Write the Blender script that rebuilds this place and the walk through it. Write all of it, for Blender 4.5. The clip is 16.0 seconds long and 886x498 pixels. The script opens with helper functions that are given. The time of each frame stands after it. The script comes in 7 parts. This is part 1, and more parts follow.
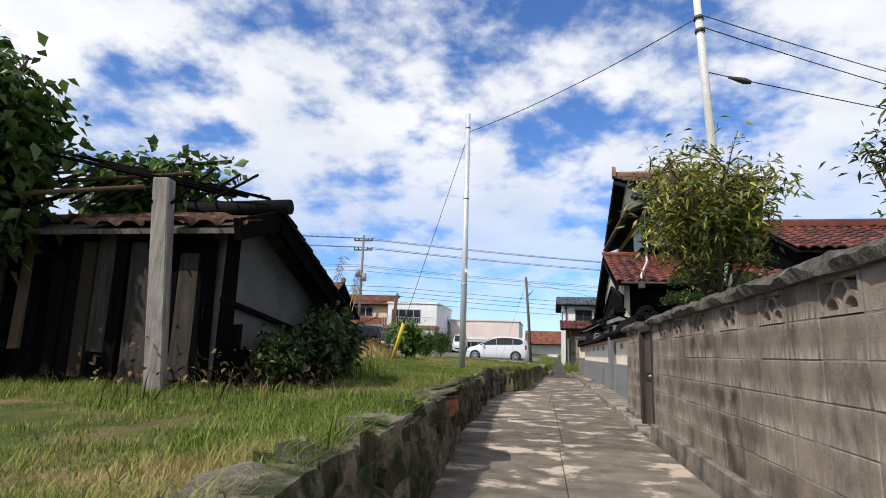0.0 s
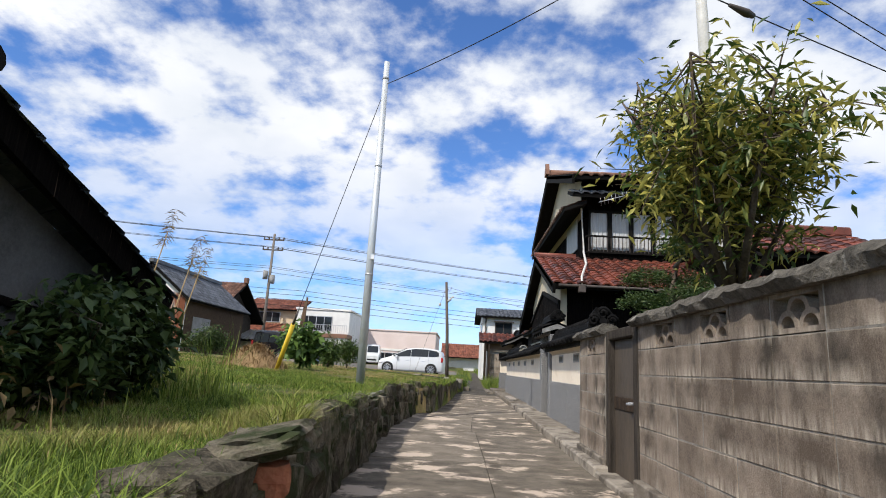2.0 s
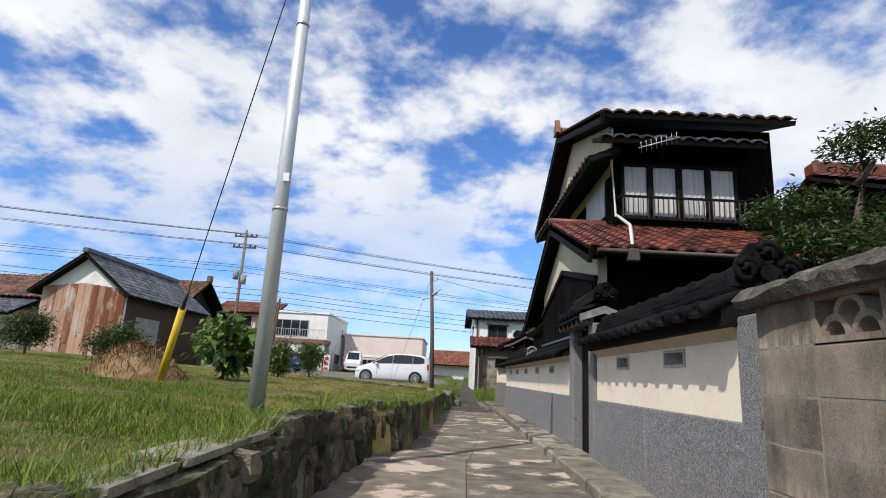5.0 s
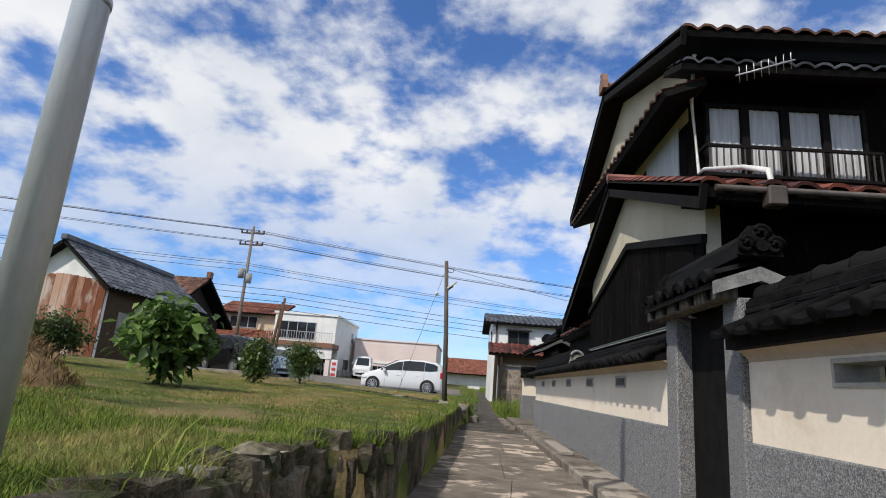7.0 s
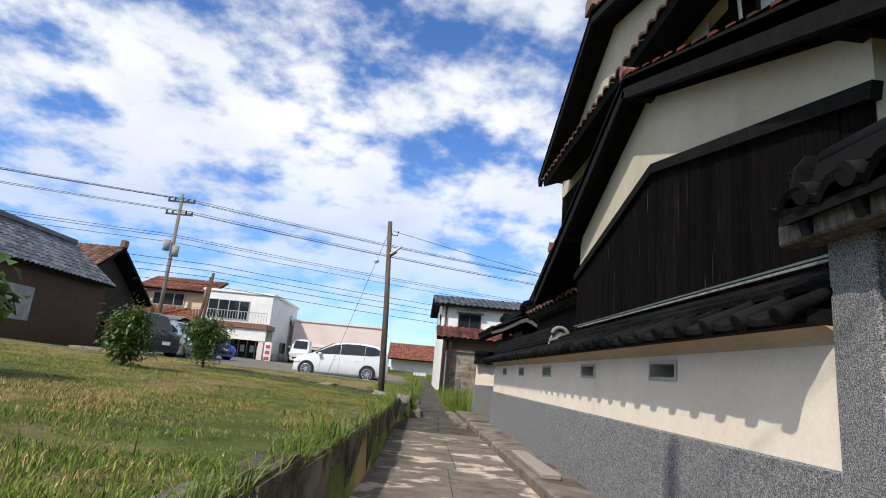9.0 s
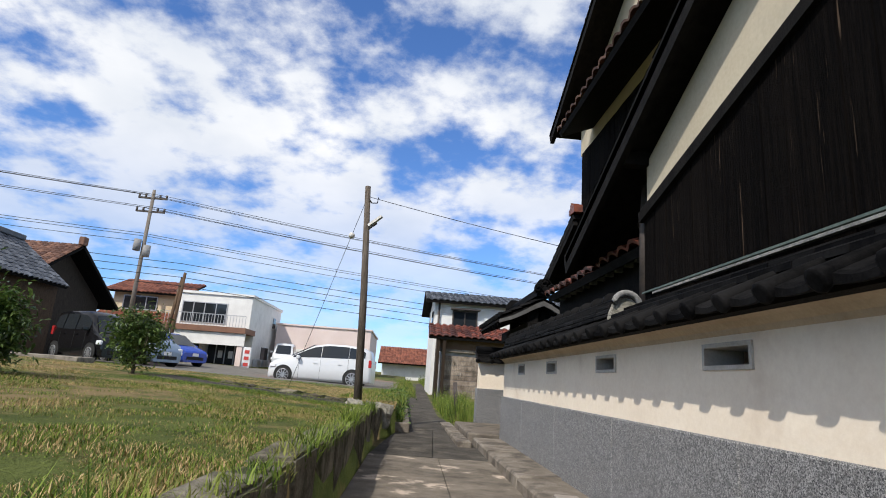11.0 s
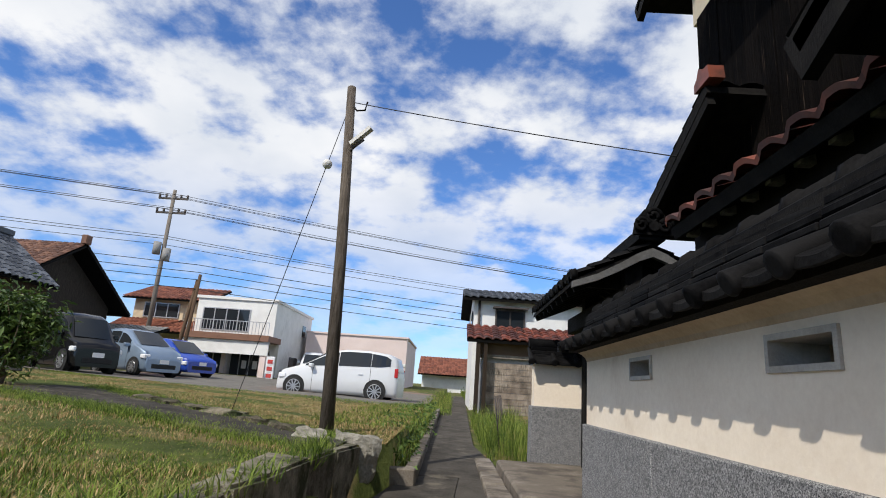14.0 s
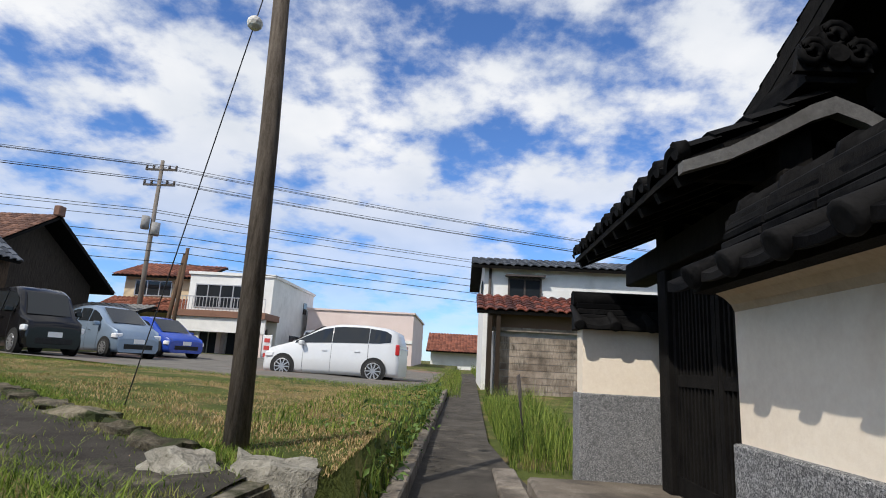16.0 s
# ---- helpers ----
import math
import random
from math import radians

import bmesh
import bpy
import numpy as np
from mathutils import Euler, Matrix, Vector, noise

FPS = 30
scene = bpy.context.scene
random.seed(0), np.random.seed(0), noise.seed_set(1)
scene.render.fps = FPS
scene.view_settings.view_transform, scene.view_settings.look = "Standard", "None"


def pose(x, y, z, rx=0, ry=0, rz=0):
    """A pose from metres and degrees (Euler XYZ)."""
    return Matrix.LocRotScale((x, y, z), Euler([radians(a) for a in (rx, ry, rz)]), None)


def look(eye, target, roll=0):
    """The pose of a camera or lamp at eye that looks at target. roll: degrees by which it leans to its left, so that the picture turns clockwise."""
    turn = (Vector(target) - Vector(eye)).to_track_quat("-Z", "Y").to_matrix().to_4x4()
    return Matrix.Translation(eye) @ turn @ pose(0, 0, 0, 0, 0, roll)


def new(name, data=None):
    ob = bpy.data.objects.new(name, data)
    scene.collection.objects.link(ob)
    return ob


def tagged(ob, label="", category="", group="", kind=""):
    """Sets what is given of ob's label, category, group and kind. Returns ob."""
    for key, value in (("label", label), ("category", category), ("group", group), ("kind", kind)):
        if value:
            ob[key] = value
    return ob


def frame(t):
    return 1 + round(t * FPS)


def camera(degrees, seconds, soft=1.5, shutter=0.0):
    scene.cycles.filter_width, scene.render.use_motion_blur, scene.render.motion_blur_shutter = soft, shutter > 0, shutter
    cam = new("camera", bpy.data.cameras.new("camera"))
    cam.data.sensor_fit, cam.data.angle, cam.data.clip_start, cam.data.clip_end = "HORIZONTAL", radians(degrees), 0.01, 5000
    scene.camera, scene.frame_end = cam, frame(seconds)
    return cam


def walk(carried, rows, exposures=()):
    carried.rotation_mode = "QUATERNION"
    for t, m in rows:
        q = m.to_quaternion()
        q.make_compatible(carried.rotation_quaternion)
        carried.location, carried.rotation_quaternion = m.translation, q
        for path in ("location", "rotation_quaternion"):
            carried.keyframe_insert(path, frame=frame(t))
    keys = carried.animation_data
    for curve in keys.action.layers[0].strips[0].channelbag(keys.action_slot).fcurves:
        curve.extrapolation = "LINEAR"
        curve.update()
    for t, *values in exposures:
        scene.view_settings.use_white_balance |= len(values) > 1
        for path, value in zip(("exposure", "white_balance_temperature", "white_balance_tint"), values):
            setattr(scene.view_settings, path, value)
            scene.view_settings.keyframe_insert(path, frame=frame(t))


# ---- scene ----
PATH = [
    (0, (0.183, 1.219, 1.003), (-0.178, 3.153, 1.365), 1.9),
    (0.5, (0.059, 2.0, 0.988), (-0.003, 3.959, 1.386), 4.7),
    (1, (0.107, 2.703, 0.987), (0.101, 4.662, 1.393), 3.8),
    (1.5, (0.1, 3.308, 1.028), (0.013, 5.262, 1.445), 4.8),
    (2, (0.052, 3.956, 0.992), (-0.03, 5.91, 1.408), 3.3),
    (2.5, (-0.035, 4.627, 1.015), (-0.145, 6.582, 1.421), 3.5),
    (3, (-0.064, 5.272, 0.994), (-0.161, 7.224, 1.419), 2.1),
    (3.2, (-0.086, 5.543, 0.984), (-0.165, 7.494, 1.418), 2.6),
    (5.3, (0.099, 8.778, 1.05), (0.057, 10.727, 1.5), 3.2),
    (5.5, (0.01, 9.101, 1.086), (-0.056, 11.046, 1.549), 4.0),
    (6, (0.051, 9.781, 1.072), (-0.103, 11.723, 1.527), 2.3),
    (6.5, (-0.011, 10.522, 1.053), (-0.196, 12.449, 1.554), 6.0),
    (7, (0.043, 11.357, 1.058), (-0.064, 13.298, 1.528), 4.5),
    (7.5, (0.026, 12.119, 1.067), (0.003, 14.071, 1.502), 5.5),
    (8, (0.124, 12.906, 1.072), (0.183, 14.852, 1.533), 4.4),
    (8.5, (0.125, 13.603, 1.062), (0.185, 15.549, 1.518), 5.9),
    (8.7, (0.132, 13.846, 1.08), (0.2, 15.795, 1.523), 5.3),
    (10.8, (0.226, 16.642, 1.033), (0.319, 18.592, 1.468), 5.4),
    (11, (0.286, 16.924, 1.031), (0.388, 18.868, 1.488), 4.1),
    (11.5, (0.334, 17.661, 1.041), (0.409, 19.611, 1.481), 4.2),
    (12, (0.51, 18.415, 1.06), (0.559, 20.361, 1.52), 3.5),
    (12.5, (0.539, 19.052, 1.035), (0.497, 20.997, 1.5), 4.8),
    (13, (0.636, 19.703, 1.042), (0.559, 21.646, 1.51), 3.1),
    (13.5, (0.682, 20.397, 1.065), (0.598, 22.34, 1.534), 4.8),
    (14, (0.726, 21.0, 1.044), (0.669, 22.939, 1.531), 4.0),
    (14.5, (0.683, 21.621, 1.029), (0.584, 23.558, 1.517), 5.7),
    (15, (0.693, 22.227, 1.038), (0.561, 24.173, 1.477), 3.8),
    (15.5, (0.73, 22.868, 1.054), (0.619, 24.818, 1.484), 4.5),
    (16, (0.779, 23.445, 1.076), (0.697, 25.401, 1.485), 3.1),
]
cam = camera(77.0, 16.0, 1.0)
walk(cam, [(t, look(eye, target, roll)) for t, eye, target, roll in PATH],
     [(0, 0.0), (3, 0.08), (5.5, -0.1), (6.5, -0.2), (7.5, -0.08), (8.5, 0.08), (11, 0.0), (12, -0.03), (13.5, -0.06), (15, -0.14), (16, -0.1)])

# ---------- light ----------
SUN_EL, SUN_DIR = radians(45.5), Vector((-0.6, -0.8, 0)).normalized()
sun_data = bpy.data.lights.new("sun", "SUN")
sun_data.energy, sun_data.angle, sun_data.color = 4.2, radians(0.6), (1.0, 0.95, 0.87)
sun_ob = new("sun", sun_data)
sun_from = SUN_DIR * math.cos(SUN_EL) + Vector((0, 0, math.sin(SUN_EL)))
sun_ob.matrix_world = look(sun_from * 50, (0, 0, 0))

world = bpy.data.worlds.new("sky")
scene.world = world
world.use_nodes = True
wn, wl = world.node_tree.nodes, world.node_tree.links
wn.clear()
w_out, w_bg = wn.new("ShaderNodeOutputWorld"), wn.new("ShaderNodeBackground")
w_sky = wn.new("ShaderNodeTexSky")
w_sky.sky_type, w_sky.sun_disc = "NISHITA", False
w_sky.sun_elevation, w_sky.sun_rotation = SUN_EL, math.atan2(SUN_DIR.x, SUN_DIR.y)
w_sky.air_density, w_sky.dust_density, w_sky.ozone_density = 1.0, 0.15, 2.5
w_co, w_sep = wn.new("ShaderNodeTexCoord"), wn.new("ShaderNodeSeparateXYZ")
wl.new(w_co.outputs["Generated"], w_sep.inputs[0])


def wmath(op, a, b):
    n = wn.new("ShaderNodeMath")
    n.operation = op
    for i, v in enumerate((a, b)):
        if isinstance(v, (int, float)):
            n.inputs[i].default_value = v
        else:
            wl.new(v, n.inputs[i])
    return n.outputs[0]


w_up = wmath("ADD", wmath("MAXIMUM", w_sep.outputs[2], 0.0), 0.3)
w_com = wn.new("ShaderNodeCombineXYZ")
wl.new(wmath("DIVIDE", w_sep.outputs[0], w_up), w_com.inputs[0])
wl.new(wmath("DIVIDE", w_sep.outputs[1], w_up), w_com.inputs[1])
w_com.inputs[2].default_value = 3.7


def wnoise(scale, detail, rough, dist=0.0):
    n = wn.new("ShaderNodeTexNoise")
    n.inputs["Scale"].default_value, n.inputs["Detail"].default_value = scale, detail
    n.inputs["Roughness"].default_value, n.inputs["Distortion"].default_value = rough, dist
    wl.new(w_com.outputs[0], n.inputs["Vector"])
    return n.outputs["Fac"]


w_cloud = wmath("ADD", wmath("MULTIPLY", wnoise(1.7, 2.0, 0.5), 0.42), wmath("MULTIPLY", wnoise(5.6, 8.0, 0.58), 0.58))
w_ramp = wn.new("ShaderNodeValToRGB")
w_ramp.color_ramp.elements[0].position, w_ramp.color_ramp.elements[1].position = 0.395, 0.545
w_ramp.color_ramp.interpolation = "EASE"
wl.new(w_cloud, w_ramp.inputs[0])
w_tone = wn.new("ShaderNodeValToRGB")
w_tone.color_ramp.elements[0].position, w_tone.color_ramp.elements[1].position = 0.35, 0.75
w_tone.color_ramp.elements[0].color, w_tone.color_ramp.elements[1].color = (0.8, 0.845, 0.92, 1), (1.08, 1.08, 1.09, 1)
wl.new(wnoise(3.1, 5.0, 0.5), w_tone.inputs[0])
w_scale = wn.new("ShaderNodeVectorMath")
w_scale.operation = "MULTIPLY"
w_scale.inputs[1].default_value = (0.088, 0.124, 0.178)
wl.new(w_sky.outputs[0], w_scale.inputs[0])
w_mix = wn.new("ShaderNodeMix")
w_mix.data_type = "RGBA"
wl.new(wmath("MULTIPLY", w_ramp.outputs["Color"], wmath("MINIMUM", wmath("ADD", wmath("MULTIPLY", wmath("MAXIMUM", w_sep.outputs[2], 0.0), 2.3), 0.14), 1.0)), w_mix.inputs["Factor"])
wl.new(w_scale.outputs[0], w_mix.inputs["A"])
wl.new(w_tone.outputs["Color"], w_mix.inputs["B"])
wl.new(w_mix.outputs["Result"], w_bg.inputs["Color"])
w_bg.inputs["Strength"].default_value = 1.0
wl.new(w_bg.outputs[0], w_out.inputs[0])

# ---------- materials ----------


def material(name, dark, light, rough=0.8, scale=6.0, fine=60.0, bump=0.3, metal=0.0, spread=(0.35, 0.65), vary=0.0,
             island=0.0, stretch=(1, 1, 1), stain=None, stain_scale=1.0, stain_pos=(0.52, 0.62), spec=0.3, bump_dist=0.02,
             sheen=0.0, trans=0.0):
    """Two colours mixed by noise at two scales, a third colour in stains, bump, and variation between objects or islands."""
    m = bpy.data.materials.new(name)
    m.use_nodes = True
    nt = m.node_tree
    b = nt.nodes["Principled BSDF"]
    b.inputs["Roughness"].default_value, b.inputs["Metallic"].default_value = rough, metal
    b.inputs["Specular IOR Level"].default_value = spec
    co = nt.nodes.new("ShaderNodeNewGeometry")
    mp = nt.nodes.new("ShaderNodeMapping")
    mp.inputs["Scale"].default_value = stretch
    nt.links.new(co.outputs["Position"], mp.inputs["Vector"])

    def noisy(s, d, r=0.6):
        n = nt.nodes.new("ShaderNodeTexNoise")
        n.inputs["Scale"].default_value, n.inputs["Detail"].default_value, n.inputs["Roughness"].default_value = s, d, r
        nt.links.new(mp.outputs[0], n.inputs["Vector"])
        return n.outputs["Fac"]

    def calc(op, a, c):
        n = nt.nodes.new("ShaderNodeMath")
        n.operation = op
        for i, v in enumerate((a, c)):
            if isinstance(v, (int, float)):
                n.inputs[i].default_value = v
            else:
                nt.links.new(v, n.inputs[i])
        return n.outputs[0]

    big, small = noisy(scale, 5), noisy(fine, 4, 0.7)
    fac = calc("ADD", calc("MULTIPLY", big, 0.6), calc("MULTIPLY", small, 0.4))
    if vary:
        oi = nt.nodes.new("ShaderNodeObjectInfo")
        fac = calc("ADD", fac, calc("MULTIPLY", calc("SUBTRACT", oi.outputs["Random"], 0.5), vary))
    if island:
        fac = calc("ADD", fac, calc("MULTIPLY", calc("SUBTRACT", co.outputs["Random Per Island"], 0.5), island))
    ramp = nt.nodes.new("ShaderNodeValToRGB")
    e = ramp.color_ramp.elements
    e[0].position, e[1].position = spread
    e[0].color, e[1].color = (*dark, 1), (*light, 1)
    nt.links.new(fac, ramp.inputs[0])
    out = ramp.outputs["Color"]
    if stain:
        r2 = nt.nodes.new("ShaderNodeValToRGB")
        r2.color_ramp.elements[0].position, r2.color_ramp.elements[1].position = stain_pos
        nt.links.new(noisy(stain_scale, 6, 0.62), r2.inputs[0])
        mix = nt.nodes.new("ShaderNodeMix")
        mix.data_type = "RGBA"
        nt.links.new(r2.outputs["Color"], mix.inputs["Factor"])
        nt.links.new(out, mix.inputs["A"])
        mix.inputs["B"].default_value = (*stain, 1)
        out = mix.outputs["Result"]
    nt.links.new(out, b.inputs["Base Color"])
    if bump:
        bp = nt.nodes.new("ShaderNodeBump")
        bp.inputs["Strength"].default_value, bp.inputs["Distance"].default_value = bump, bump_dist
        nt.links.new(fac, bp.inputs["Height"])
        nt.links.new(bp.outputs[0], b.inputs["Normal"])
    if trans:
        b.inputs["Subsurface Weight"].default_value = 0.0
        tr, ms = nt.nodes.new("ShaderNodeBsdfTranslucent"), nt.nodes.new("ShaderNodeMixShader")
        nt.links.new(out, tr.inputs["Color"])
        ms.inputs[0].default_value = trans
        nt.links.new(b.outputs[0], ms.inputs[1])
        nt.links.new(tr.outputs[0], ms.inputs[2])
        nt.links.new(ms.outputs[0], nt.nodes["Material Output"].inputs[0])
    return m


def glass(name, tint=(0.02, 0.024, 0.028), rough=0.05):
    m = bpy.data.materials.new(name)
    m.use_nodes = True
    b = m.node_tree.nodes["Principled BSDF"]
    b.inputs["Base Color"].default_value = (*tint, 1)
    b.inputs["Roughness"].default_value = rough
    b.inputs["Specular IOR Level"].default_value = 0.4
    return m


M_GROUND = material("soil_and_turf", (0.04, 0.056, 0.014), (0.12, 0.14, 0.038), 0.95, 2.2, 30, 0.9, stain=(0.21, 0.155, 0.078), stain_scale=0.8, stain_pos=(0.5, 0.62), spec=0.1, bump_dist=0.08)
M_GRASS = material("grass_blades", (0.058, 0.1, 0.014), (0.235, 0.31, 0.052), 0.6, 1.6, 14, 0, island=1.0, spread=(0.3, 0.7), stain=(0.4, 0.33, 0.13), stain_scale=0.9, stain_pos=(0.53, 0.68), trans=0.35, spec=0.2)
M_REED = material("tall_grass_blades", (0.07, 0.12, 0.018), (0.25, 0.31, 0.06), 0.6, 2.0, 14, 0, island=1.0, stain=(0.34, 0.27, 0.11), stain_scale=3.2, stain_pos=(0.56, 0.66), trans=0.3, spec=0.15)
M_UTILPOLE = material("grey_brown_concrete_pole", (0.12, 0.1, 0.085), (0.24, 0.21, 0.18), 0.85, 4, 40, 0.2, stretch=(3, 3, 0.3))
M_HAY = material("brown_cut_hay", (0.17, 0.11, 0.055), (0.38, 0.26, 0.14), 0.95, 5, 60, 0.5, island=0.5, spec=0.1)
M_WITHER = material("withered_weeds", (0.05, 0.036, 0.018), (0.21, 0.15, 0.07), 0.9, 4, 40, 0, island=0.7, spec=0.1)
M_DKWOOD = material("dark_brown_boards", (0.022, 0.018, 0.015), (0.075, 0.062, 0.05), 0.9, 4, 40, 0.5, stretch=(6, 6, 0.6), spec=0.1)
M_STRAW = material("dry_straw", (0.3, 0.2, 0.09), (0.52, 0.38, 0.2), 0.9, 5, 60, 0, island=0.5, spec=0.15)
# Grey-brown lane with sharp-edged paler patches as the third colour.
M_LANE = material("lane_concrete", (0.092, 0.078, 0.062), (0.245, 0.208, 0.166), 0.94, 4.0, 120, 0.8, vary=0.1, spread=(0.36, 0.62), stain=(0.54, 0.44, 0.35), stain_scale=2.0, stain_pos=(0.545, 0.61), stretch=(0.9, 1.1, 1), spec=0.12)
M_LANE_DARK = material("dark_gritty_concrete", (0.034, 0.03, 0.025), (0.105, 0.094, 0.08), 0.95, 3, 120, 0.9, vary=0.12, stain=(0.16, 0.14, 0.11), stain_scale=2.4, stain_pos=(0.58, 0.7), spec=0.1)
M_FRAME = material("pale_weathered_frame", (0.34, 0.31, 0.27), (0.52, 0.49, 0.44), 0.85, 9, 70, 0.3)
M_KERB = material("kerb_concrete", (0.16, 0.135, 0.108), (0.33, 0.29, 0.24), 0.92, 4, 70, 0.6, vary=0.3, stain=(0.1, 0.085, 0.07), stain_scale=3.2, stain_pos=(0.48, 0.62), spec=0.15)
M_STONE = material("rough_stone", (0.055, 0.047, 0.034), (0.27, 0.235, 0.172), 0.96, 9, 60, 1.0, vary=0.3, spread=(0.34, 0.68), stain=(0.045, 0.055, 0.024), stain_scale=4, stain_pos=(0.47, 0.6), spec=0.1, bump_dist=0.05)
M_PALESTONE = material("pale_split_stone", (0.2, 0.185, 0.15), (0.46, 0.43, 0.36), 0.95, 8, 50, 1.0, stain=(0.13, 0.125, 0.09), stain_scale=5, stain_pos=(0.55, 0.68), spec=0.1, bump_dist=0.05)
M_PALEBLOCK = material("mossy_squared_stone", (0.075, 0.066, 0.05), (0.3, 0.27, 0.21), 0.95, 6, 60, 0.9, vary=0.2, stain=(0.05, 0.052, 0.028), stain_scale=3.2, stain_pos=(0.5, 0.64), spec=0.1, bump_dist=0.04)
M_BRICK = material("broken_brick", (0.3, 0.1, 0.05), (0.48, 0.2, 0.11), 0.9, 12, 60, 0.8)
M_BLOCK = material("concrete_block", (0.112, 0.086, 0.066), (0.305, 0.245, 0.193), 0.94, 4.5, 120, 0.8, vary=0.16, spread=(0.36, 0.66), stain=(0.06, 0.05, 0.04), stain_scale=2.3, stain_pos=(0.52, 0.68), stretch=(1, 1, 0.7), spec=0.12, bump_dist=0.012)


def efflorescence(m, tone=(0.5, 0.43, 0.345)):
    """Lime bloom that creeps from a block's joints over its face in ragged drips."""
    nt = m.node_tree
    b = nt.nodes["Principled BSDF"]
    base = b.inputs["Base Color"].links[0].from_socket
    co, geo, sep = nt.nodes.new("ShaderNodeTexCoord"), nt.nodes.new("ShaderNodeNewGeometry"), nt.nodes.new("ShaderNodeSeparateXYZ")
    nt.links.new(co.outputs["Object"], sep.inputs[0])
    mp = nt.nodes.new("ShaderNodeMapping")
    mp.inputs["Scale"].default_value = (1, 1, 0.16)
    nt.links.new(geo.outputs["Position"], mp.inputs["Vector"])
    drip, patch = nt.nodes.new("ShaderNodeTexNoise"), nt.nodes.new("ShaderNodeTexNoise")
    drip.inputs["Scale"].default_value, drip.inputs["Detail"].default_value = 34, 4
    patch.inputs["Scale"].default_value, patch.inputs["Detail"].default_value = 1.9, 3
    nt.links.new(mp.outputs[0], drip.inputs["Vector"])
    nt.links.new(geo.outputs["Position"], patch.inputs["Vector"])

    def calc(op, a, c):
        n = nt.nodes.new("ShaderNodeMath")
        n.operation, n.use_clamp = op, True
        for k, v in enumerate((a, c)):
            if isinstance(v, (int, float)):
                n.inputs[k].default_value = v
            else:
                nt.links.new(v, n.inputs[k])
        return n.outputs[0]

    low = calc("SUBTRACT", 1.0, calc("MULTIPLY", sep.outputs[2], 11.0))
    high = calc("SUBTRACT", 1.0, calc("MULTIPLY", calc("SUBTRACT", 0.2, sep.outputs[2]), 22.0))
    edge = calc("MAXIMUM", low, calc("MULTIPLY", high, 0.6))
    ragged = calc("MULTIPLY", calc("SUBTRACT", drip.outputs["Fac"], 0.36), 3.2)
    where = calc("MULTIPLY", calc("SUBTRACT", patch.outputs["Fac"], 0.36), 4.5)
    fac = calc("MULTIPLY", calc("MULTIPLY", edge, ragged), where)
    mix = nt.nodes.new("ShaderNodeMix")
    mix.data_type = "RGBA"
    nt.links.new(fac, mix.inputs["Factor"])
    nt.links.new(base, mix.inputs["A"])
    mix.inputs["B"].default_value = (*tone, 1)
    nt.links.new(mix.outputs["Result"], b.inputs["Base Color"])


efflorescence(M_BLOCK)
M_MORTAR = material("pale_mortar", (0.14, 0.125, 0.105), (0.3, 0.275, 0.24), 0.95, 7, 90, 0.5, spec=0.15)
M_CAP = material("weathered_mortar_cap", (0.04, 0.036, 0.03), (0.19, 0.17, 0.142), 0.95, 11, 50, 1.0, spread=(0.34, 0.68), stain=(0.32, 0.3, 0.26), stain_scale=6, stain_pos=(0.6, 0.7), spec=0.12, bump_dist=0.05)
M_PLASTER = material("lime_plaster", (0.75, 0.635, 0.5), (0.87, 0.765, 0.625), 0.9, 1.5, 30, 0.15, stain=(0.62, 0.5, 0.38), stain_scale=1.2, stain_pos=(0.58, 0.75), spec=0.15)
# Gable plaster with the shade of the eaves mixed into its colour.
M_PLASTER_SHADED = material("eave_shaded_plaster", (0.48, 0.41, 0.3), (0.6, 0.525, 0.4), 0.92, 1.2, 30, 0.15, stain=(0.4, 0.35, 0.28), stain_scale=0.9, stain_pos=(0.52, 0.72), spec=0.1)
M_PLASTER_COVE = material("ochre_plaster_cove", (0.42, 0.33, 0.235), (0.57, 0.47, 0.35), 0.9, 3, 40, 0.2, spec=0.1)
M_GRANITE = material("washed_granite_grit", (0.035, 0.037, 0.04), (0.44, 0.43, 0.42), 0.85, 160, 300, 0.6, spread=(0.43, 0.6), stain=(0.1, 0.1, 0.1), stain_scale=44, stain_pos=(0.5, 0.68), spec=0.3, bump_dist=0.01)
M_TILE = material("dark_fired_tile", (0.003, 0.003, 0.0033), (0.014, 0.0135, 0.0135), 0.7, 9, 60, 0.25, vary=0.3, island=0.3, spec=0.03)
M_TILE_ASH = material("pale_weathered_tile", (0.1, 0.1, 0.098), (0.33, 0.32, 0.3), 0.85, 14, 60, 0.6)
M_RED = material("red_glazed_tile", (0.05, 0.014, 0.009), (0.19, 0.05, 0.028), 0.5, 4, 40, 0.2, island=0.55, stain=(0.055, 0.024, 0.018), stain_scale=2.5, stain_pos=(0.53, 0.7), spec=0.45)
M_RED_FAR = material("faded_red_tile", (0.13, 0.045, 0.028), (0.27, 0.10, 0.06), 0.7, 2, 30, 0.2, island=0.4)
M_GREY_TILE = material("blue_grey_tile", (0.045, 0.05, 0.06), (0.13, 0.14, 0.16), 0.5, 3, 30, 0.2, island=0.4)
M_BROWN_TILE = material("brown_tile", (0.09, 0.045, 0.031), (0.215, 0.112, 0.074), 0.65, 3, 30, 0.2, island=0.45)
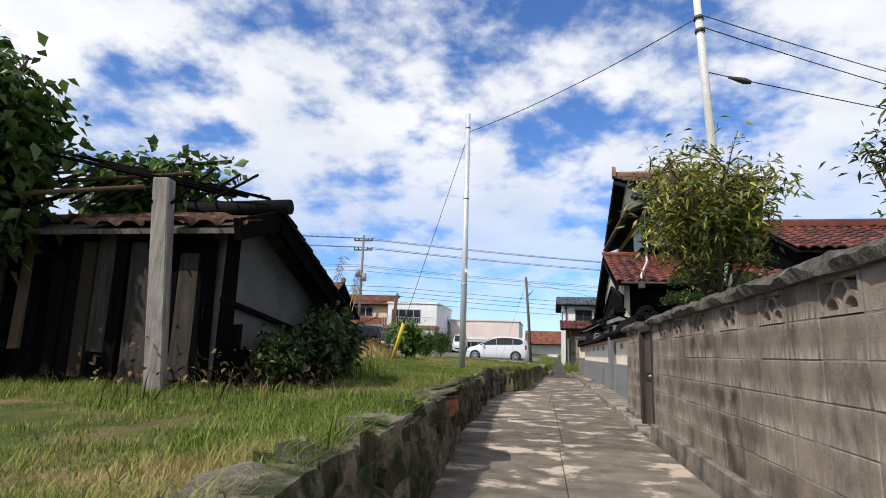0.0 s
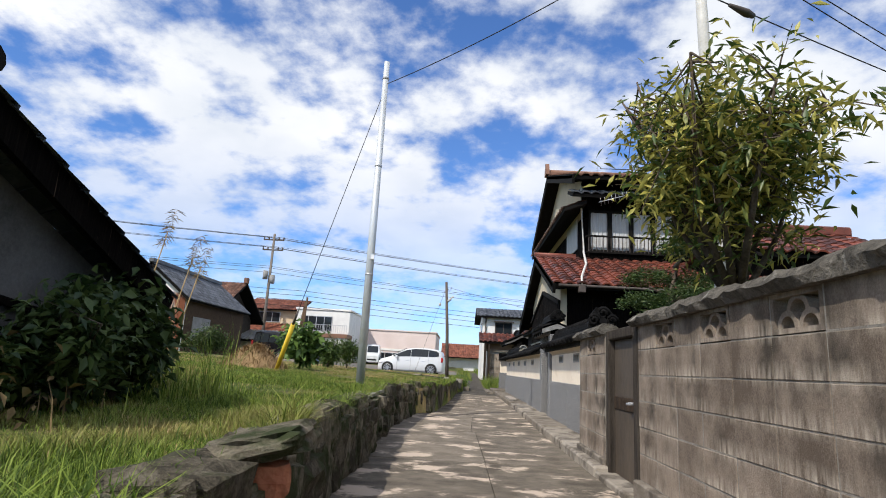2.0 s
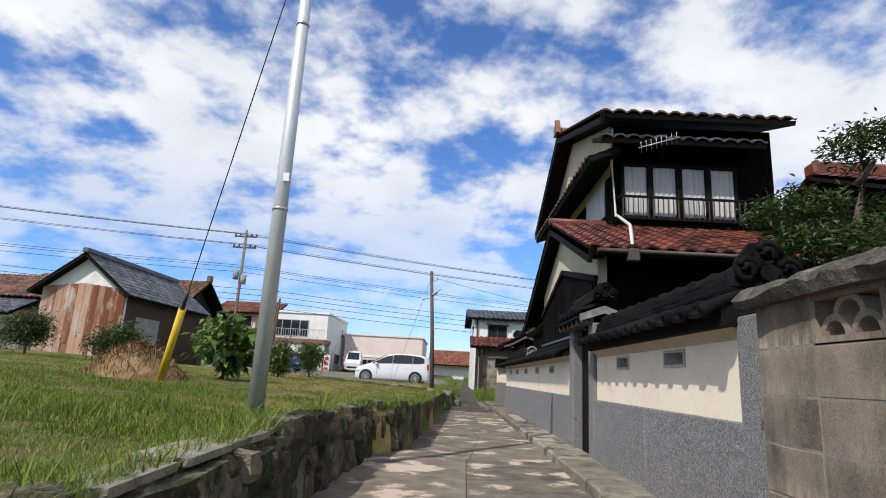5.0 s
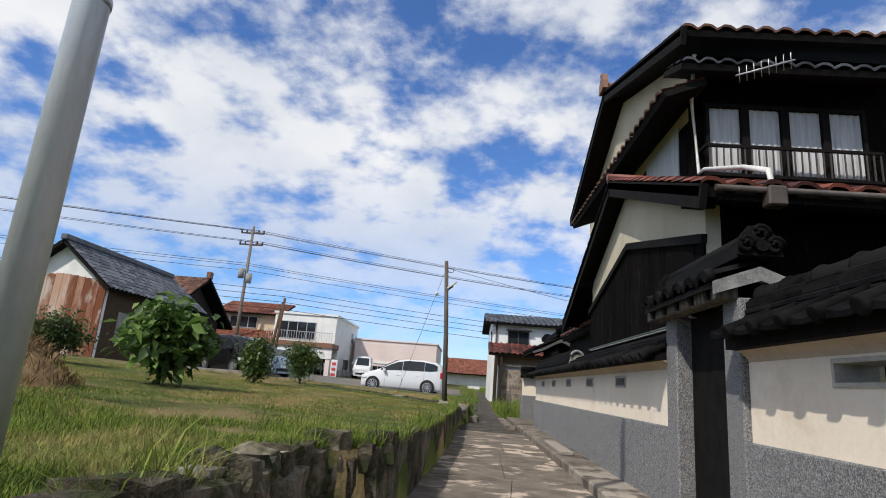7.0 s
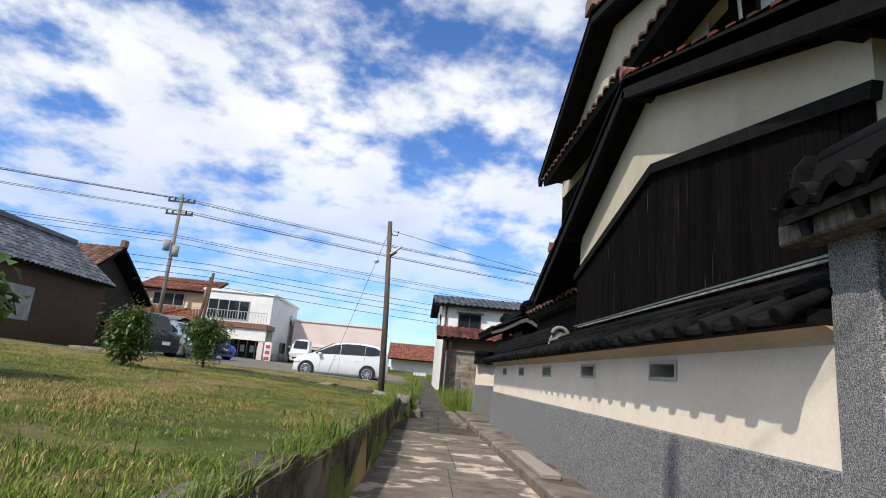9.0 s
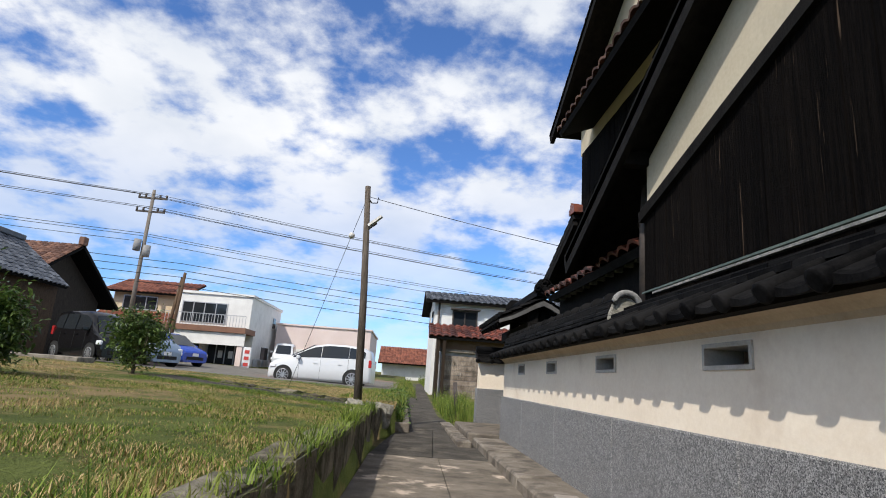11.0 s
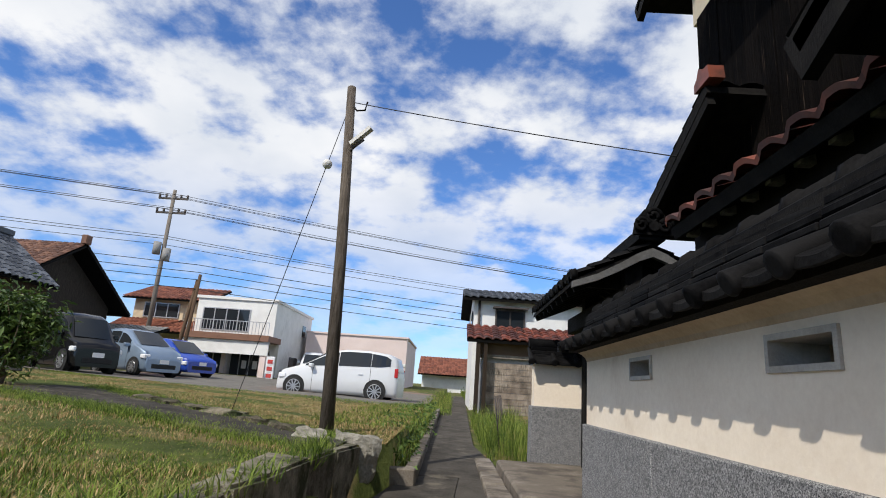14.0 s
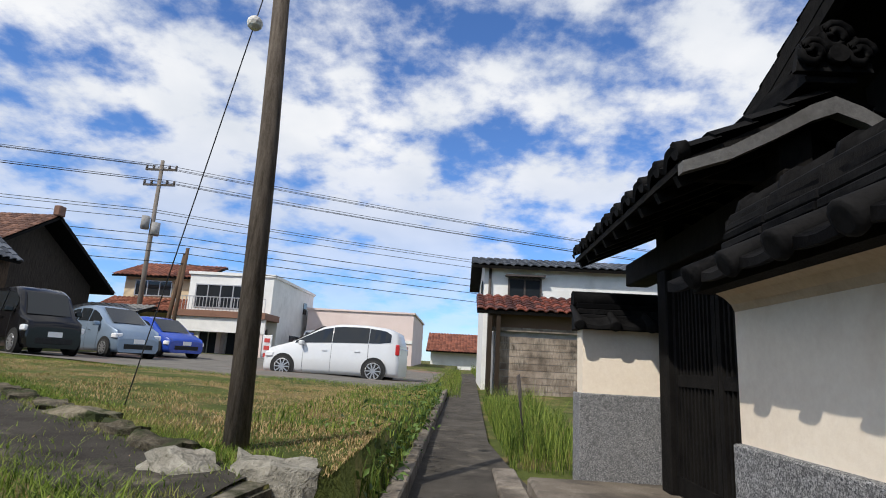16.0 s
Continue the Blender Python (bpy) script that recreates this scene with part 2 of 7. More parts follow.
M_CHAR = material("charred_cedar", (0.0025, 0.0022, 0.0022), (0.0115, 0.009, 0.0075), 0.92, 5, 38, 0.9, vary=0.12, spread=(0.42, 0.66), stretch=(12, 12, 0.4), stain=(0.105, 0.072, 0.05), stain_scale=3.6, stain_pos=(0.645, 0.71), spec=0.04)
M_BEAM = material("dark_timber", (0.004, 0.0036, 0.0036), (0.014, 0.0125, 0.011), 0.85, 5, 50, 0.4, stretch=(2, 2, 1), spec=0.1)
M_OLDWOOD = material("grey_weathered_wood", (0.1, 0.085, 0.07), (0.34, 0.3, 0.26), 0.9, 6, 50, 0.8, vary=0.4, stretch=(5, 5, 0.6), spec=0.1)
M_BROWNWOOD = material("brown_weathered_wood", (0.035, 0.025, 0.018), (0.13, 0.085, 0.055), 0.9, 6, 50, 0.8, vary=0.5, stretch=(5, 5, 0.6), spec=0.1)
M_POLEWOOD = material("creosoted_pole_wood", (0.05, 0.039, 0.03), (0.18, 0.15, 0.122), 0.88, 5, 45, 0.9, stretch=(8, 8, 0.5), spec=0.12)
M_RUST = material("rusted_sheet_iron", (0.16, 0.05, 0.022), (0.42, 0.26, 0.18), 0.8, 2.5, 40, 0.3, vary=0.6, stretch=(1, 1, 0.35), stain=(0.45, 0.36, 0.3), stain_scale=1.4)
M_WHITE = material("white_render", (0.66, 0.65, 0.62), (0.8, 0.79, 0.76), 0.8, 1.5, 30, 0.1, stain=(0.5, 0.49, 0.46), stain_scale=0.7, stain_pos=(0.58, 0.8))
M_GREYWALL = material("grey_rendered_wall", (0.2, 0.195, 0.19), (0.36, 0.35, 0.34), 0.9, 3, 40, 0.3)
M_PINK = material("pale_pink_cladding", (0.62, 0.5, 0.46), (0.74, 0.62, 0.58), 0.8, 0.6, 20, 0.05)
M_YELLOW = material("pale_ochre_render", (0.55, 0.43, 0.27), (0.68, 0.56, 0.39), 0.85, 1, 20, 0.1)
M_ZINC = material("galvanised_pole", (0.5, 0.52, 0.53), (0.66, 0.68, 0.69), 0.45, 5, 50, 0.05, metal=0.35, stretch=(1, 1, 0.2), spec=0.5)
M_ALU = material("aluminium_frame", (0.4, 0.4, 0.41), (0.55, 0.55, 0.56), 0.4, 5, 40, 0.02, metal=0.6)
M_GUTTER = material("white_plastic_pipe", (0.5, 0.48, 0.44), (0.68, 0.66, 0.62), 0.5, 5, 40, 0.05)
M_COPPER = material("green_copper_gutter", (0.05, 0.07, 0.062), (0.11, 0.14, 0.125), 0.6, 5, 30, 0.1)
M_IRON = material("dark_painted_iron", (0.03, 0.025, 0.022), (0.09, 0.07, 0.06), 0.6, 8, 60, 0.2, spec=0.4)
M_WIRE = material("black_cable", (0.012, 0.012, 0.013), (0.03, 0.03, 0.03), 0.6, 8, 60, 0)
M_YELLOWP = material("yellow_guard_plastic", (0.55, 0.36, 0.02), (0.78, 0.55, 0.05), 0.5, 6, 40, 0.05)
M_DOOR = material("brown_door_board", (0.045, 0.034, 0.026), (0.11, 0.085, 0.062), 0.6, 2, 40, 0.15, stretch=(1, 1, 0.3))
M_CURTAIN = material("white_curtain", (0.36, 0.36, 0.36), (0.56, 0.56, 0.55), 0.8, 3, 20, 0.2, stretch=(6, 6, 0.4), spec=0.5)
M_BARK = material("tree_bark", (0.05, 0.038, 0.028), (0.16, 0.125, 0.095), 0.95, 10, 50, 0.9, spec=0.1)
M_LEAF = material("glossy_green_leaves", (0.035, 0.07, 0.014), (0.12, 0.18, 0.04), 0.42, 1.2, 20, 0, island=0.7, trans=0.28, spec=0.45)
M_LEAF_YEL = material("yellowing_leaves", (0.06, 0.1, 0.02), (0.42, 0.38, 0.085), 0.45, 1.3, 20, 0, island=1.0, trans=0.3, spec=0.45)
M_LEAF_DARK = material("dark_green_leaves", (0.022, 0.048, 0.013), (0.085, 0.125, 0.035), 0.5, 1.5, 20, 0, island=0.8, trans=0.25, spec=0.35)
M_LEAF_BIG = material("broad_green_leaves", (0.045, 0.09, 0.02), (0.15, 0.24, 0.055), 0.5, 2, 20, 0, island=0.6, trans=0.3, spec=0.35)
M_ASPHALT = material("old_asphalt", (0.1, 0.094, 0.084), (0.21, 0.195, 0.17), 0.95, 1.6, 60, 0.6, stain=(0.24, 0.15, 0.115), stain_scale=0.3, stain_pos=(0.54, 0.66), spec=0.15)
M_PAINT_W = material("white_car_paint", (0.6, 0.61, 0.62), (0.64, 0.65, 0.66), 0.25, 1, 10, 0, spec=0.6)
M_PAINT_BLUE = material("blue_car_paint", (0.015, 0.05, 0.32), (0.025, 0.07, 0.4), 0.22, 1, 10, 0, spec=0.6)
M_PAINT_STEEL = material("steel_blue_car_paint", (0.2, 0.27, 0.36), (0.24, 0.31, 0.4), 0.25, 1, 10, 0, metal=0.3, spec=0.6)
M_PAINT_BLACK = material("black_car_paint", (0.006, 0.006, 0.007), (0.01, 0.01, 0.011), 0.14, 1, 10, 0, spec=0.35)
M_TYRE = material("tyre_rubber", (0.015, 0.015, 0.015), (0.03, 0.03, 0.03), 0.85, 20, 60, 0.1)
M_RIM = material("alloy_rim", (0.35, 0.36, 0.37), (0.5, 0.5, 0.52), 0.35, 10, 40, 0, metal=0.7)
M_LAMPGLASS = glass("lamp_lens", (0.75, 0.76, 0.78), 0.1)
M_TAIL = glass("red_lamp_lens", (0.4, 0.02, 0.02), 0.15)
M_GLASS = glass("dark_window_glass")
M_SIGN = material("white_sign_board", (0.7, 0.7, 0.7), (0.78, 0.78, 0.78), 0.5, 4, 20, 0)
M_INK = material("sign_red_ink", (0.45, 0.05, 0.05), (0.55, 0.07, 0.06), 0.6, 4, 20, 0)
M_MUD = material("grey_mud_plaster", (0.075, 0.072, 0.07), (0.15, 0.145, 0.14), 0.95, 3, 40, 0.4, stain=(0.06, 0.055, 0.05), stain_scale=1.5, stain_pos=(0.55, 0.7))
# Near-black colour that carries the shade inside the gate and shed.
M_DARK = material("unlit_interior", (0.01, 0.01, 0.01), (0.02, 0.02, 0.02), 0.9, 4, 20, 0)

# ---------- mesh helpers ----------


def V(*a):
    return Vector(a)


def box(bm, x0, x1, y0, y1, z0, z1, bev=0.0, jit=0.0):
    vs = [bm.verts.new((x + random.uniform(-jit, jit), y + random.uniform(-jit, jit), z + random.uniform(-jit, jit)))
          for x in (x0, x1) for y in (y0, y1) for z in (z0, z1)]
    fs = [bm.faces.new([vs[i] for i in q]) for q in ((0, 1, 3, 2), (4, 6, 7, 5), (0, 4, 5, 1), (2, 3, 7, 6), (0, 2, 6, 4), (1, 5, 7, 3))]
    if bev:
        es = list({e for f in fs for e in f.edges})
        bmesh.ops.bevel(bm, geom=es, offset=bev, segments=1, affect="EDGES")
    return vs


def beam(bm, a, b, w, h, up=(0, 0, 1)):
    """A square bar from a to b, w wide and h high."""
    a, b = Vector(a), Vector(b)
    d = (b - a).normalized()
    s = d.cross(Vector(up)).normalized()
    u = s.cross(d)
    ring = lambda p: [bm.verts.new(p + s * (w / 2 * i) + u * (h / 2 * j)) for i, j in ((-1, -1), (1, -1), (1, 1), (-1, 1))]
    r0, r1 = ring(a), ring(b)
    for i in range(4):
        bm.faces.new((r0[i], r0[(i + 1) % 4], r1[(i + 1) % 4], r1[i]))
    bm.faces.new(r0[::-1])
    bm.faces.new(r1)


def tube(bm, pts, radii, seg=10, close=True):
    """A round tube through points; radii one number or one a point."""
    pts = [Vector(p) for p in pts]
    if isinstance(radii, (int, float)):
        radii = [radii] * len(pts)
    rings = []
    for i, p in enumerate(pts):
        d = (pts[min(i + 1, len(pts) - 1)] - pts[max(i - 1, 0)]).normalized()
        s = d.cross(Vector((0, 0, 1)) if abs(d.z) < 0.95 else Vector((1, 0, 0))).normalized()
        u = s.cross(d)
        rings.append([bm.verts.new(p + (s * math.cos(k * math.tau / seg) + u * math.sin(k * math.tau / seg)) * radii[i]) for k in range(seg)])
    for r0, r1 in zip(rings, rings[1:]):
        for k in range(seg):
            f = bm.faces.new((r0[k], r0[(k + 1) % seg], r1[(k + 1) % seg], r1[k]))
            f.smooth = True
    if close:
        bm.faces.new(rings[0][::-1])
        bm.faces.new(rings[-1])


def poly(bm, pts, normal, thick):
    """A flat polygon made solid along normal."""
    n = Vector(normal) * thick
    a = [bm.verts.new(p) for p in pts]
    b = [bm.verts.new(Vector(p) + n) for p in pts]
    bm.faces.new(a[::-1])
    bm.faces.new(b)
    for i in range(len(a)):
        j = (i + 1) % len(a)
        bm.faces.new((a[i], a[j], b[j], b[i]))


def mesh_of(bm, name, mat):
    bmesh.ops.recalc_face_normals(bm, faces=bm.faces)
    me = bpy.data.meshes.new(name)
    bm.to_mesh(me)
    bm.free()
    me.materials.append(mat)
    return me


def part(name, bm, mat, parent=None, label="", kind=""):
    me = bm if isinstance(bm, bpy.types.Mesh) else mesh_of(bm, name, mat)
    ob = new(name, me)
    ob.parent = parent
    return tagged(ob, label, kind=kind)


def thing(name, label, category, group="", at=(0, 0, 0)):
    ob = new(name)
    ob.location = at
    ob.empty_display_size = 0.1
    return tagged(ob, label, category, group)


def structure(name, bm, mat, label=""):
    ob = part(name, bm, mat)
    return tagged(ob, label, kind="structure")


def raw(name, verts, faces, mat, smooth=False):
    me = bpy.data.meshes.new(name)
    me.from_pydata(verts, [], faces)
    me.materials.append(mat)
    if smooth:
        me.polygons.foreach_set("use_smooth", [True] * len(me.polygons))
    me.update()
    return me


def lerp_table(rows):
    xs, ys = [r[0] for r in rows], [r[1] for r in rows]
    return lambda v: float(np.interp(v, xs, ys))


def tile_sheet(name, origin, u, v, width, length, mat, pitch=0.27, row=0.26, amp=0.028, lip=0.035, skip=None):
    """A roof slope of separate wave tiles: u along the eave, v up the slope."""
    o, u, v = Vector(origin), Vector(u).normalized(), Vector(v).normalized()
    n = u.cross(v)
    if n.z < 0:
        n = -n
    nc, nr = max(1, round(width / pitch)), max(1, round(length / row))
    pw, pl = width / nc, length / nr
    prof = [(s, amp * (math.sin(math.tau * (s - 0.1)) + 0.3 * math.sin(2 * math.tau * s))) for s in (0, 0.17, 0.34, 0.5, 0.67, 0.84, 1.0)]
    verts, faces = [], []
    for r in range(nr):
        for c in range(nc):
            if skip and skip((c + 0.5) * pw, (r + 0.5) * pl):
                continue
            jz = random.uniform(-0.004, 0.004)
            k = len(verts)
            for dv, dn in ((-0.02, 0.036 - lip), (-0.02, 0.036), (pl + 0.01, 0.012)):
                for s, h in prof:
                    verts.append(o + u * ((c + s) * pw) + v * (r * pl + dv) + n * (h + dn + jz))
            for b in (0, 7):
                for i in range(6):
                    faces.append((k + b + i, k + b + i + 1, k + b + i + 8, k + b + i + 7))
    return raw(name, [tuple(p) for p in verts], faces, mat)

# ---------- ground, lane ----------
lane_z = lerp_table([(-300, -0.1), (0, 0.04), (10, 0.06), (14, 0.09), (20, 0.13), (26, 0.15), (32, 0.2), (45, 0.4), (60, 0.6), (80, 0.9), (900, 4)])
edge_x = lerp_table([(-300, -0.5), (2, -0.56), (6, -0.74), (8, -0.92), (12.6, -1.04), (15.2, -0.84), (15.7, -0.44), (20, -0.19), (25.4, -0.07), (25.9, -0.08), (26.2, 0.2), (60, 0.4), (900, 3)])
yard_base = lerp_table([(-300, 0.4), (0, 0.52), (6, 0.55), (13, 0.58), (20, 0.56), (26.5, 0.54), (30, 0.56), (34.5, 0.56), (38.0, 0.5), (41.0, 0.46), (44, 0.52), (55, 0.68), (80, 1.2), (900, 6)])


def yard_z(x, y):
    d = max(0.0, edge_x(y) - x)
    rise = min(d, 14.0) * 0.042 * min(1, max(0, (y - 4) / 10)) * (1 - 0.4 * min(1, max(0, (y - 27) / 9)))
    return yard_base(y) + rise + 0.035 * noise.noise((x * 0.5, y * 0.5, 0)) * min(1, d * 2)


def ground_rows():
    ys = [-300, -120, -50, -20, -8] + [-4 + 0.5 * i for i in range(90)] + [43, 46, 50, 55, 60, 70, 90, 130, 250, 500, 900]
    left = [600, 250, 120, 60, 40, 30, 24, 20, 17, 14, 12, 10, 8.5, 7, 6, 5, 4.2, 3.5, 2.9, 2.4, 1.9, 1.5, 1.1, 0.8, 0.5, 0.25, 0.1, 0.02]
    verts, faces = [], []
    for y in ys:
        e = edge_x(y)
        row = [(e - d, y, yard_z(e - d, y)) for d in left]
        lz = lane_z(y) - 0.05
        row += [(e + 0.02, y, lz), (1.2, y, lz), (2.2, y, lz + 0.02), (2.8, y, lz + 0.05), (6, y, lz + 0.1), (20, y, lz + 0.1), (60, y, lz + 0.2), (250, y, lz + 0.4), (600, y, lz + 1)]
        verts += row
    n = len(left) + 9
    for r in range(len(ys) - 1):
        for c in range(n - 1):
            a = r * n + c
            faces.append((a, a + 1, a + n + 1, a + n))
    return raw("ground", verts, faces, M_GROUND, True)


tagged(new("ground", ground_rows()), "green and straw-coloured turf over bare soil", kind="structure")

lane = tagged(new("lane", None), "grey concrete lane of cast slabs with pale patches", kind="structure")
lane_left = lerp_table([(-20, -0.55), (14, -0.95), (15.2, -0.8), (15.8, -0.4), (20, -0.15), (25, -0.02), (26.3, 0.2), (28, 0.42), (60, 0.6)])
lane_right = lerp_table([(-20, 1.46), (10, 1.4), (12, 1.36), (20, 1.42), (25, 1.44), (28.5, 1.4), (30, 1.15), (60, 1.7)])


def slab(y0, y1, f0, f1):
    """One cast slab between two shares of the lane's width."""
    bm = bmesh.new()
    g = 0.004
    pts = [(lane_left(y) + (lane_right(y) - lane_left(y)) * f + s, y + q) for y, f, s, q in
           ((y0, f0, g, g), (y0, f1, -g, g), (y1, f1, -g, -g), (y1, f0, g, -g))]
    top = [bm.verts.new((x, y, lane_z(y) + random.uniform(-0.006, 0.006))) for x, y in pts]
    low = [bm.verts.new((x, y, lane_z(y) - 0.12)) for x, y in pts]
    bm.faces.new(top)
    for i in range(4):
        j = (i + 1) % 4
        bm.faces.new((low[i], low[j], top[j], top[i]))
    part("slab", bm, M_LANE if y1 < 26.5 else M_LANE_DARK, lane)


y = -16.0
while y < 60:
    step = 2.6 if y < 20 else 3.4
    cut = 0.52 + random.uniform(-0.03, 0.03)
    if y > 25:
        slab(y, y + step, 0, 1)
    else:
        slab(y, y + step, 0, cut)
        slab(y, y + step, cut, 1)
    y += step
bm = bmesh.new()
for y in range(-16, 60, 2):
    a, b = lane_left(y), lane_right(y)
    c, d = lane_left(y + 2), lane_right(y + 2)
    q = [bm.verts.new(p) for p in ((a, y, lane_z(y) - 0.012), (b, y, lane_z(y) - 0.012), (d, y + 2, lane_z(y + 2) - 0.012), (c, y + 2, lane_z(y + 2) - 0.012))]
    bm.faces.new(q)
part("joint_bed", bm, M_LANE_DARK, lane)

# side road and car park beyond the yard
bm = bmesh.new()
rows = []
for y in (34.6, 34.8, 36, 38, 42, 46, 50, 54):
    x1 = -0.3 if y < 40 else 0.0
    x0 = -6.0 - (y - 34.8) * 1.6 if y < 38 else -13
    rows.append([bm.verts.new((x0 + (x1 - x0) * i / 8, y, yard_z(x0 + (x1 - x0) * i / 8, y) + (0.03 if y > 34.7 else -0.06))) for i in range(9)])
for r0, r1 in zip(rows, rows[1:]):
    for i in range(8):
        bm.faces.new((r0[i], r0[i + 1], r1[i + 1], r1[i]))
structure("road", bm, M_ASPHALT, "worn grey asphalt car park with reddish patches")

# paved drive that climbs from the lane into the yard
bm = bmesh.new()
rows = []
for i in range(9):
    t = i / 8
    x = -0.12 - 4.2 * t
    ya, yb = 25.3 + 1.9 * t, 26.15 + 3.0 * t
    rows.append([bm.verts.new((x, ya + (yb - ya) * k, yard_z(x, ya + (yb - ya) * k) + h)) for k, h in ((-0.12, -0.05), (0.06, 0.014), (0.3, 0.02), (0.6, 0.022), (0.92, 0.012), (1.1, -0.05))])
for r0, r1 in zip(rows, rows[1:]):
    for k in range(5):
        bm.faces.new((r0[k], r1[k], r1[k + 1], r0[k + 1]))
structure("drive", bm, M_LANE_DARK, "cracked grey asphalt drive into the yard")

# kerb strip along the walls
kerb = tagged(new("kerb", None), "brownish concrete kerb along the foot of the walls", kind="structure")
y = 9.6
while y < 25.4:
    step = min(1.8, 25.5 - y)
    z = lane_z(y + 1) + 0.10
    bm = bmesh.new()
    box(bm, 1.37, 1.86, y + 0.006, y + step - 0.006, z - 0.25, z, 0.02, 0.006)
    part("kerb_stone", bm, M_KERB, kerb)
    y += step
bm = bmesh.new()
box(bm, 1.44, 1.62, 19.6, 21.2, lane_z(20) + 0.104, lane_z(20) + 0.15, 0.008, 0.006)
tagged(part("drain_board", bm, M_OLDWOOD), "grey weathered plank lying on the kerb", "plank")
bm = bmesh.new()
box(bm, 1.32, 2.6, 25.63, 27.94, 0.0, 0.29, 0.02)
structure("gate_step", bm, M_KERB, "low concrete platform before the lattice gate")
bm = bmesh.new()
for i in range(9):
    box(bm, 1.1, 1.31, 25.0 + i * 0.42, 25.4 + i * 0.42, 0.0, 0.215 + random.uniform(-0.01, 0.01), 0.015, 0.006)
structure("gutter_covers", bm, M_KERB, "row of narrow concrete gutter covers")

# ---------- retaining wall of the yard ----------
retaining = tagged(new("retaining_wall", None), "low mossy wall of rough stones and broken concrete", kind="structure")


def rock(w, d, h, cuts=1):
    bm = bmesh.new()
    bmesh.ops.create_cube(bm, size=1)
    bmesh.ops.subdivide_edges(bm, edges=bm.edges, cuts=cuts, use_grid_fill=True)
    sd = random.uniform(0, 99)
    for v in bm.verts:
        p = v.co.copy()
        q = p.normalized() * 0.6
        v.co = (p * 0.66 + q * 0.34) * (1 + 0.34 * noise.noise(p * 2.1 + Vector((sd, sd, 0))) + 0.14 * noise.noise(p * 6 + Vector((0, sd, sd))))
        v.co = Vector((v.co.x * w, v.co.y * d, v.co.z * h))
    return mesh_of(bm, "stone", M_STONE)


rocks = [rock(0.3, 1, 1, 2) for _ in range(14)]


def course(y0, y1, low, high, wmin, wmax, proud):
    """A course of rough stones between two shares of the wall's height."""
    y = y0
    while y < y1:
        e, lz = edge_x(y), lane_z(y)
        tall = yard_z(e - 0.05, y) + 0.03 - lz
        w = random.uniform(wmin, wmax)
        if 15.1 < y < 15.75:
            w = 0.2
        za, zb = lz - 0.05 + tall * low + random.uniform(-0.03, 0.03), lz + tall * high + random.uniform(-0.05, 0.05)
        st = new("stone", random.choice(rocks))
        st.parent = retaining
        st.matrix_basis = Matrix.LocRotScale((e - 0.04 + proud + random.uniform(-0.02, 0.015), y + w / 2, (za + zb) / 2),
                                             Euler((random.uniform(-0.09, 0.09), random.uniform(-0.08, 0.08), random.choice((0, math.pi)) + random.uniform(-0.08, 0.08))),
                                             (random.uniform(0.7, 1.1), w * 1.25, (zb - za) * 1.22))
        y += w


course(0.2, 15.7, 0.0, 0.5, 0.28, 0.6, 0.01)
course(0.3, 15.7, 0.42, 0.8, 0.22, 0.5, 0.0)
course(0.1, 15.7, 0.76, 1.02, 0.14, 0.38, -0.02)
# squared blocks stand on edge along the later stretch
y = 15.75
while y < 25.3:
    w = random.uniform(0.34, 0.85)
    e0, e1 = edge_x(y), edge_x(y + w)
    z0, z1 = lane_z(y) - 0.1, yard_z(e0 - 0.1, y) + random.uniform(0.0, 0.06)
    d = random.uniform(0.16, 0.26)
    bm = bmesh.new()
    poly(bm, [(e0 - d, y + 0.01, z0), (e0 + random.uniform(-0.01, 0.02), y + 0.01, z0), (e1 + random.uniform(-0.01, 0.02), y + w - 0.01, z0), (e1 - d, y + w - 0.01, z0)], (0, 0, 1), z1 - z0)
    for v in bm.verts:
        v.co += V(random.uniform(-0.012, 0.012), random.uniform(-0.012, 0.012), random.uniform(-0.018, 0.018))
    bmesh.ops.bevel(bm, geom=bm.edges[:], offset=0.018, segments=2, affect="EDGES")
    part("squared_block", bm, M_PALEBLOCK, retaining)
    y += w
y = 0.6
while y < 15.0:
    w = random.uniform(0.3, 0.9)
    if random.uniform(0, 1) < 0.62 and not 14.6 < y + w / 2:
        e0, e1 = edge_x(y), edge_x(y + w)
        z0, z1 = yard_z(e0 - 0.1, y) + 0.03, yard_z(e1 - 0.1, y + w) + 0.03
        bm = bmesh.new()
        d = random.uniform(0.13, 0.24)
        cs = [(e0 - d, y, z0), (e0 + 0.02, y + 0.02, z0), (e1 + 0.03, y + w, z1), (e1 - d * random.uniform(0.6, 1.1), y + w - 0.05, z1)]
        cs = [(a + random.uniform(-0.03, 0.03), b + random.uniform(-0.03, 0.03), c + random.uniform(-0.012, 0.012)) for a, b, c in cs]
        poly(bm, cs, (0, 0, 1), 0.035)
        part("coping_fragment", bm, M_PALESTONE, retaining)
    y += w
bm = bmesh.new()
for i in range(50):
    y = 0.2 + i * 0.5
    e0, e1 = edge_x(y), edge_x(y + 0.5)
    z0, z1 = yard_z(e0 - 0.1, y), yard_z(e1 - 0.1, y + 0.5)
    vs = [bm.verts.new(p) for p in ((e0 - 0.02, y, lane_z(y) - 0.1), (e1 - 0.02, y + 0.5, lane_z(y) - 0.1), (e1 - 0.05, y + 0.5, z1), (e0 - 0.05, y, z0))]
    bm.faces.new(vs)
part("backing", bm, M_STONE, retaining)


